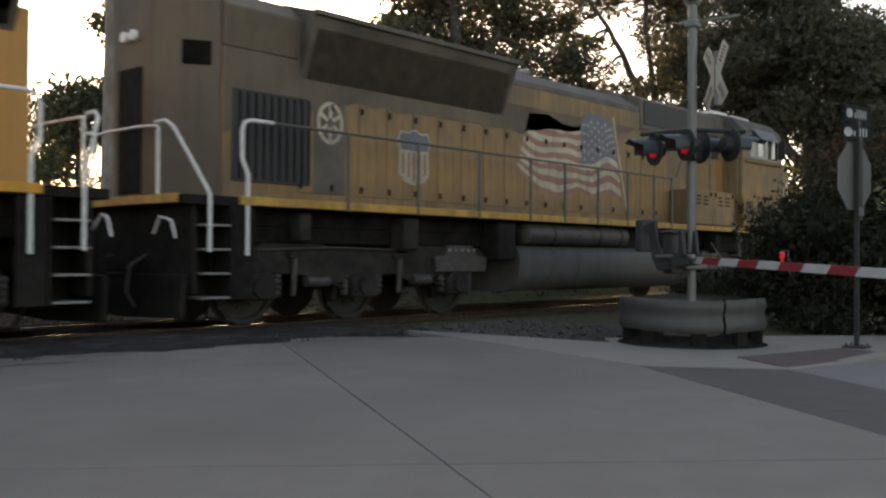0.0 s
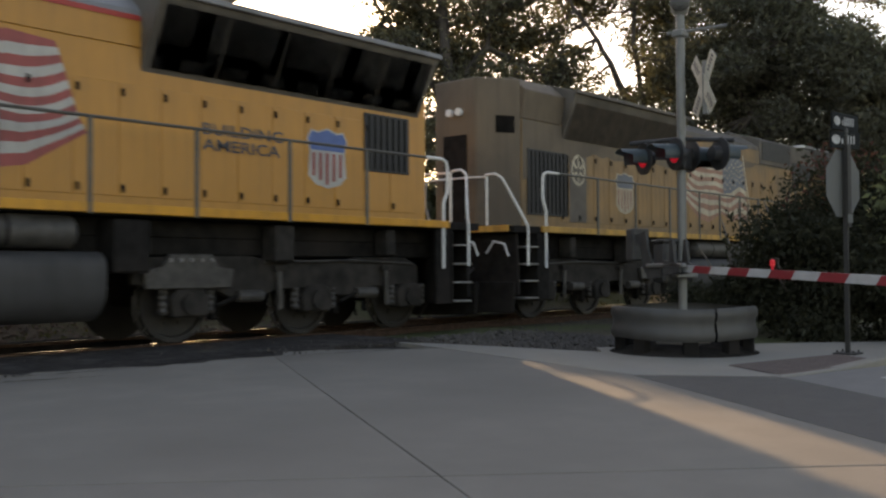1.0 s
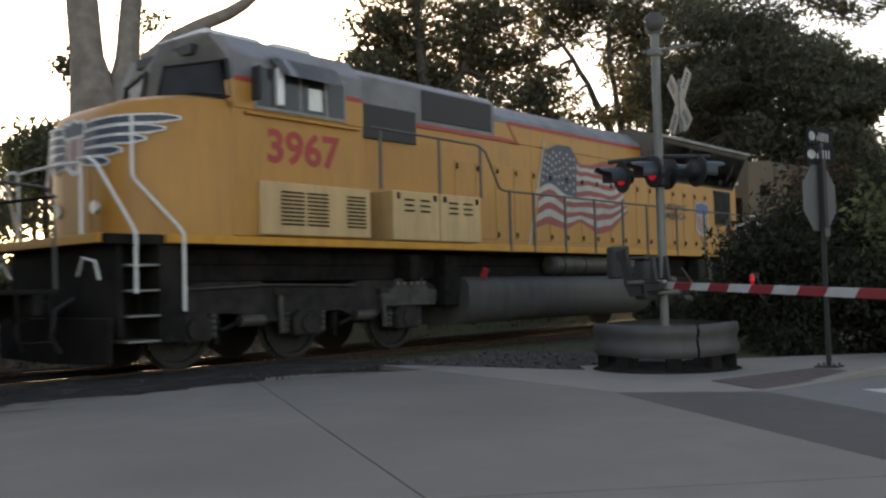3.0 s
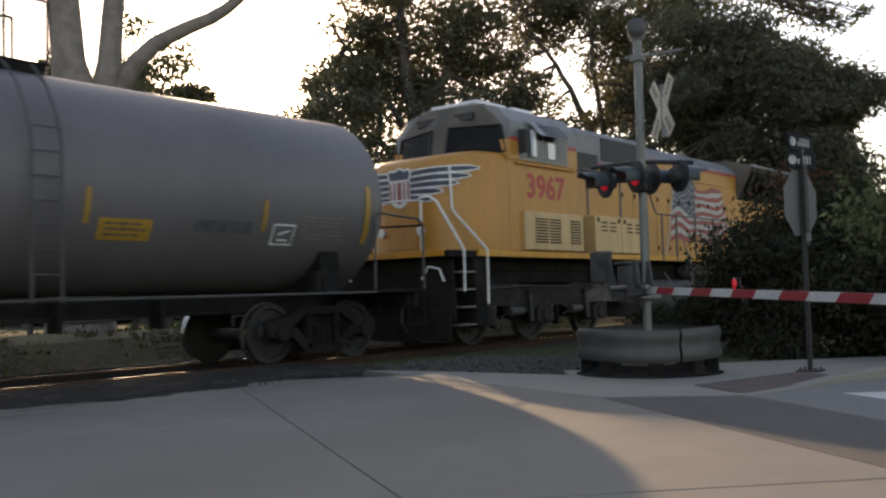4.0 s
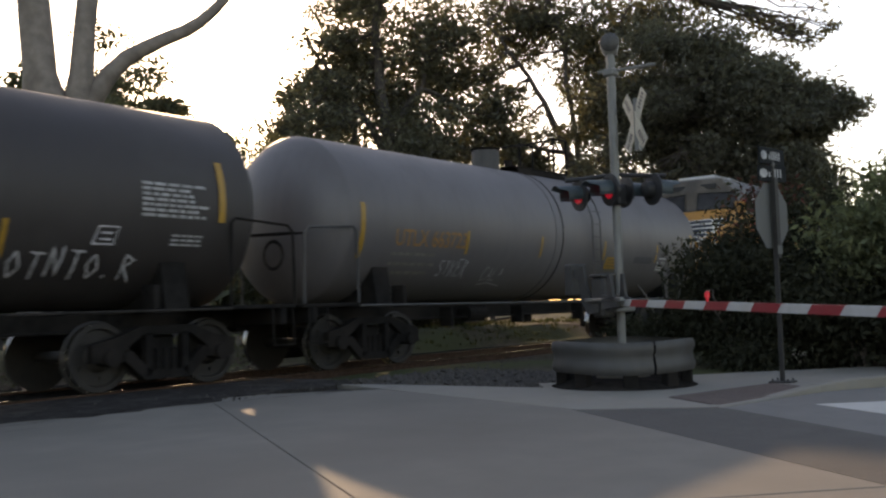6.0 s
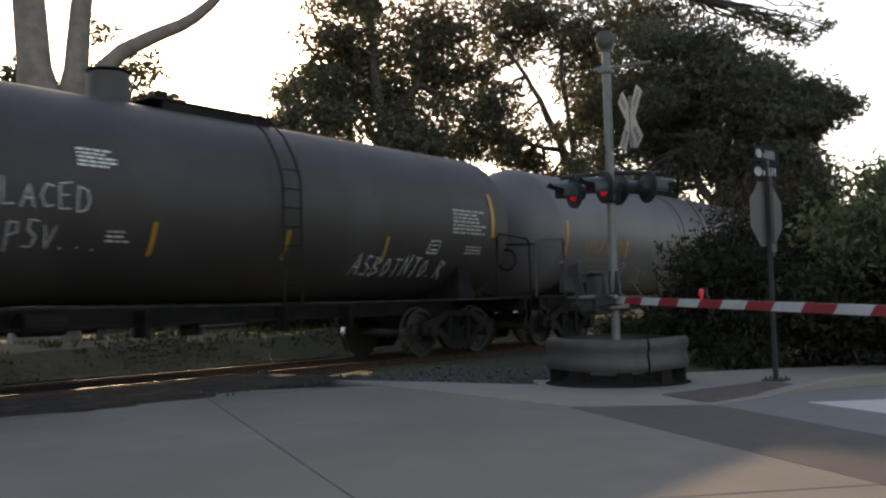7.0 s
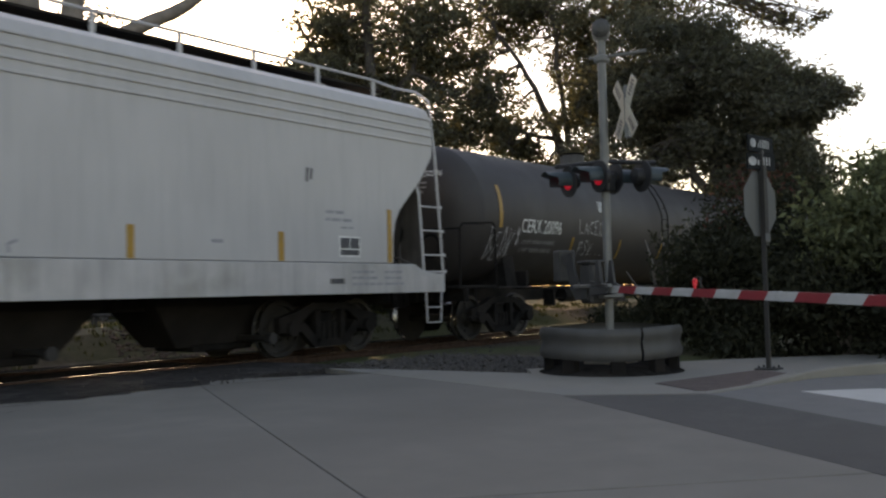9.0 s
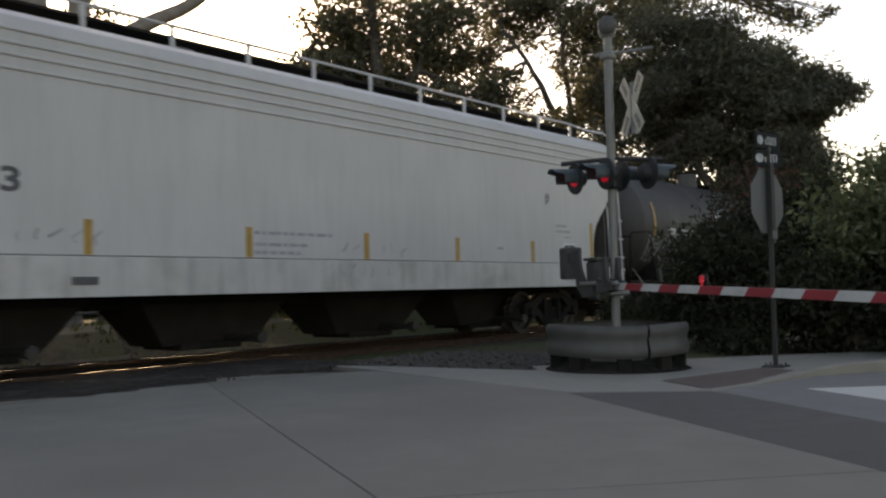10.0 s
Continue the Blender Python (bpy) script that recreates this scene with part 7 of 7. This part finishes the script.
    for az, z, w, h, n, k in ((24.6, 8.0, 2.4, 2.6, 6500, 14), (22.0, 9.0, 2.8, 2.6, 7500, 16), (18.8, 8.2, 2.6, 2.6, 6500, 14), (17.0, 6.9, 1.5, 2.0, 4200, 11), (16.7, 5.2, 1.3, 1.8, 2800, 8), (23.0, 5.6, 3.0, 2.4, 5500, 12), (18.6, 5.2, 2.6, 2.2, 4200, 10), (14.6, 7.4, 0.8, 0.7, 420, 6), (15.6, 8.0, 0.7, 0.7, 500, 5), (26.0, 5.6, 1.8, 2.2, 2200, 7), (24.4, 7.0, 2.0, 2.0, 3500, 9)):
        sp.append((az, 36 + random.uniform(-1.5, 1.5), z, w, h, n * 2, k))
    tree("dense dark rounded tree behind the crossing", polar(21, 36), polar(21, 36, 5), 0.4,
         [(polar(21, 36, 3.6), polar(24.8, 36, 8), 0.22, 0.08), (polar(21, 36, 4), polar(17.5, 36, 8), 0.22, 0.08), (polar(21, 36, 5), polar(21.5, 36, 10.5), 0.24, 0.08)],
         crown_clumps(sp, 23), 0.115, L["dark"], 23)
    # small sunlit trees far beyond the fence
    for az, d, z, w, h, n, seed in ((55.9, 38, 7.6, 1.7, 2.6, 5200, 64), (53.9, 37.5, 7.2, 1.7, 2.4, 5200, 65), (52.2, 38, 6.9, 1.5, 2.0, 4200, 66), (63.4, 42, 6.6, 2.4, 4.6, 2400, 61), (60.4, 44, 7.6, 2.2, 4.4, 5200, 62), (57.2, 44, 7.2, 1.8, 4.0, 3600, 63), (57.6, 60, 13.4, 2.6, 4.6, 3600, 31), (55.6, 58, 11.6, 3.2, 4.2, 4200, 32), (53.6, 58, 9.8, 2.6, 3.6, 3000, 37), (51.4, 58, 8.4, 2.6, 4.4, 4200, 38), (48.6, 57, 7.4, 3.0, 4.6, 4600, 39), (46.4, 58, 7.6, 3.0, 4.6, 4600, 40), (64.0, 55, 8.0, 2.8, 6.0, 3200, 33), (33.0, 62, 6.0, 5.5, 3.6, 5200, 34), (28.0, 60, 5.6, 5.0, 3.4, 4500, 35), (68.0, 60, 8.0, 4.0, 5.0, 3000, 36)):
        base = polar(az, d)
        tree("small leafy tree far beyond the track", base, polar(az, d, z - h * 0.3), 0.16, [], crown_clumps([(az, d, z, w, h, n, 14)], seed), 0.19, L["far"], seed, "far trees")
    # shrubs by the pavement
    def shrub(name, label, cat, lab_mat, masses, size, seed, extra=None):
        base = polar(masses[0][0], masses[0][1])
        t = thing(name, label, cat, "shrubs by the pavement", Matrix.Translation(base))
        bm = bmesh.new()
        rg = random.Random(seed)
        for k in range(9):
            e = Vector((rg.uniform(-0.7, 0.7), rg.uniform(-0.7, 0.7), rg.uniform(1.0, 2.2)))
            pp, rr = limb((rg.uniform(-0.15, 0.15), rg.uniform(-0.15, 0.15), -0.15), e, 0.035, 0.012, rg, 0.1, 4)
            pipe(pp, rr, 6, bm)
        tagged(part("stem_growth", bm, M["bark"], t), kind="stuff")
        cl = [(tuple(Vector(c) - base), r, n * 2) for c, r, n in crown_clumps(masses, seed)]
        leaves("foliage", cl, size, lab_mat, seed, t)
        if extra:
            cl = [(tuple(Vector(c) - base), r, n) for c, r, n in crown_clumps(extra, seed + 1)]
            tagged(leaves("flowering_shoot", cl, size * 0.8, L["rosy"], seed + 1, t, "reddish flowering shoots"), kind="stuff")
        return t
    shrub("bush", "dark bush with reddish shoots beside the track", "bush", L["bush"],
          [(20.4, 16.5, 0.9, 1.4, 1.3, 5200, 12), (18.2, 16.0, 1.6, 1.3, 1.5, 5200, 12), (16.8, 15.6, 0.7, 1.2, 1.3, 4000, 10), (22.0, 17.0, 0.6, 0.8, 1.0, 2200, 7)], 0.06, 41,
          [(18.6, 15.8, 2.6, 0.7, 0.6, 300, 6), (20.6, 16.2, 2.0, 0.6, 0.5, 90, 4)])
    shrub("bush", "leafy green bush beside the pavement", "bush", L["light"],
          [(13.6, 15.6, 1.75, 1.0, 0.8, 3200, 10), (11.6, 15.0, 2.05, 1.2, 0.9, 4200, 10), (9.4, 15.0, 1.95, 1.4, 1.0, 3600, 9)], 0.065, 42)
    shrub("bush", "low dark bush beside the pavement", "bush", L["bush"],
          [(14.2, 15.4, 0.9, 1.3, 1.3, 5200, 11), (11.8, 15.2, 0.9, 1.4, 1.4, 5200, 11), (9.0, 15.0, 0.9, 1.5, 1.5, 4200, 9)], 0.062, 43)
    shrub("bush", "low shrub at the foot of the gate", "bush", L["bush"],
          [(24.0, 18.5, 0.4, 0.9, 0.7, 2200, 7), (26.0, 20.0, 0.3, 0.8, 0.5, 1400, 5)], 0.06, 44)
    # woods that close the horizon
    rg = random.Random(51)
    cl = []
    for k in range(150):
        az = rg.uniform(-20, 200)
        d = rg.uniform(75, 110)
        if 45 < az < 64:
            z, h = rg.uniform(0.3, 1.6), 1.0
        else:
            z, h = rg.uniform(1, 8), 3.0
        cl.append((tuple(polar(az, d, z)), (rg.uniform(3, 6), rg.uniform(3, 6), h * rg.uniform(0.6, 1.2)), 260))
    for k in range(60):
        for j in range(3):
            cl.append((tuple(polar(rg.uniform(36, 72), rg.uniform(46, 60), rg.uniform(0.3, 2.2))), (rg.uniform(1.2, 2.6), rg.uniform(1.2, 2.6), rg.uniform(0.5, 1.1)), 150))
    for k in range(46):
        cl.append((tuple(polar(rg.uniform(42, 51.5), rg.uniform(62, 72), rg.uniform(1.5, 6.2))), (rg.uniform(1.8, 2.8), rg.uniform(1.8, 2.8), rg.uniform(1.2, 2.0)), 330))
    for k in range(60):
        az = rg.uniform(200, 340)
        d = rg.uniform(90, 130)
        cl.append((tuple(polar(az, d, rg.uniform(1, 6))), (rg.uniform(3, 6), rg.uniform(3, 6), rg.uniform(2, 4)), 160))
    tagged(leaves("far_woods", cl, 0.55, L["far"], 51), "distant line of leafy woods", "woods", kind="stuff")

def build_sun_screen():
    """Added brushwood along the top of the bank, hidden by the train, that keeps the low sun off the track."""
    rg = random.Random(66)
    cl = []
    for k in range(300):
        x = rg.uniform(-14, 24)
        if 7.4 < x < 14.5:
            continue
        top = 2.1 + 0.3 * noise.noise((x * 0.5, 0, 9))
        z = 0.35 + rg.random() ** 0.8 * (top - 0.35)
        cl.append(((x, rg.uniform(4.6, 5.8), z), (rg.uniform(0.4, 0.8), rg.uniform(0.3, 0.5), rg.uniform(0.25, 0.42)), 190))
    tagged(leaves("undergrowth", cl, 0.085, L["bush"], 66), "added leafy sun screen along the bank, hidden by the train", "undergrowth", kind="stuff")

def build_fence():
    rg = random.Random(61)
    f = thing("rail_fence", "dark weathered timber rail fence beyond the track", "fence")
    p, q = polar(66, 33), polar(33, 38)
    n = 13
    tops = []
    for k in range(n + 1):
        c = p.lerp(q, k / n)
        c.z = ground_height(c.x, c.y)
        part("post", box((c.x - 0.08, c.y - 0.08, c.z - 0.3), (c.x + 0.08, c.y + 0.08, c.z + 1.15 + rg.uniform(-0.05, 0.08)), 0.015), M["fence"], f)
        tops.append(c)
    for a, b in zip(tops, tops[1:]):
        for z in (0.45, 0.95):
            d = (b - a).normalized()
            nrm = Vector((-d.y, d.x, 0)) * -0.1
            part("rail", rod(a + nrm + Vector((0, 0, z + rg.uniform(-0.04, 0.04))), b + nrm + Vector((0, 0, z + rg.uniform(-0.04, 0.04))), 0.055, 7), M["fence"], f)

def build_utility_pole():
    u = thing("utility_pole", "distant timber utility pole with wires", "utility pole", m=Matrix.Translation(polar(54.3, 70)))
    part("pole", rod((0, 0, -0.5), (0, 0, 9.8), 0.16, 10, r2=0.11), M["bark"], u)
    part("crossarm", box((-1.1, -0.06, 9.2), (1.1, 0.06, 9.34), 0.01, turn=Matrix.Rotation(radians(-35), 4, "Z")), M["fence"], u)
    part("wire", pipe([(0, 0, 9.5), (12, -14, 8.8), (26, -30, 9.3)], 0.02, 5), M["signal_black"], u)
    part("wire", pipe([(0, 0, 9.5), (-14, 12, 8.8), (-30, 26, 9.3)], 0.02, 5), M["signal_black"], u)

def build_verge():
    rg = random.Random(71)
    st = [(rg.uniform(9.7, 42), rg.choice((-1, 1)) * rg.uniform(0.0, 2.6), -0.155) for k in range(3600)]
    st += [(rg.uniform(9.75, 12.6), rg.uniform(-5.6, -2.3), -0.06) for k in range(1300)]
    st = [(x, y, z if z > -0.1 else -0.15) for x, y, z in st if not (y < -2.3 and x < 9.62 - 0.1 * (y + 3.8))]
    scatter_stones("ballast", "grey crushed stone ballast along the track", st, 0.045, M["stone"], 1)
    gr = [(rg.uniform(-16, 9.6), rg.choice((1.0, 1.0, -1.0)) * rg.uniform(0.95, 2.6), -0.1) for k in range(900)]
    gr = [(x, abs(y), z) for x, y, z in gr]
    # these stones take the near-black colour to match the painted shade
    scatter_stones("trackside_stones", "scattered stones beyond the track, darkened for shade", gr, 0.04, M["cinder"], 2)
    deb = [(rg.uniform(7.2, 10.2), rg.uniform(-3.25, -2.3), ROAD + 0.008) for k in range(160)] + [(rg.uniform(-2, 9), rg.uniform(-3.1, -1.0), ROAD + 0.008) for k in range(160)]
    scatter_stones("road_grit", "loose stone grit on the crossing edge", deb, 0.018, M["stone"], 3)
    sp = []
    for k in range(3600):
        y = 2.4 + rg.random() ** 1.7 * 22
        x = rg.uniform(-4, 26) + (y * 0.5)
        if noise.noise((x * 0.25, y * 0.25, 7)) > 0.08:
            sp.append((x, y, ground_height(x, y)))
    grass_tufts("grass", "thin dry grass on the far verge", sp, 0.06, L["grass"], 4)
    lit = [(rg.uniform(-8, 16), rg.uniform(2.2, 3.9), 0) for k in range(4200)]
    lit = [(x, y, ground_height(x, y) + 0.005) for x, y, z in lit if noise.noise((x * 0.4, y * 0.4, 2)) > -0.2]
    scatter_stones("bank_litter", "dead leaves and broken twigs on the bank", lit, 0.045, M["litter"], 6)
    wd = [(rg.uniform(9, 30), rg.uniform(2.6, 7), 0) for k in range(700)]
    wd = [(x, y, ground_height(x, y)) for x, y, z in wd]
    grass_tufts("weeds", "low weeds on the embankment beyond the track", wd, 0.10, L["grass"], 5, "weeds")

# ---------------------------------------------------------------- build all
build_ground()
build_road()
build_cracks()
build_track()
build_signal()
build_sign()
build_locos()
tank_car("dark grey tank car with faded yellow lettering and small scrawls", -23.0, M["tank_grey"], False)
tank_car("black tank car with white lettering and spray-painted scrawls", -39.14, M["tank_black"], True)
hopper_car(-58.0)
build_trees()
build_sun_screen()
build_fence()
build_utility_pole()
build_verge()

motions()
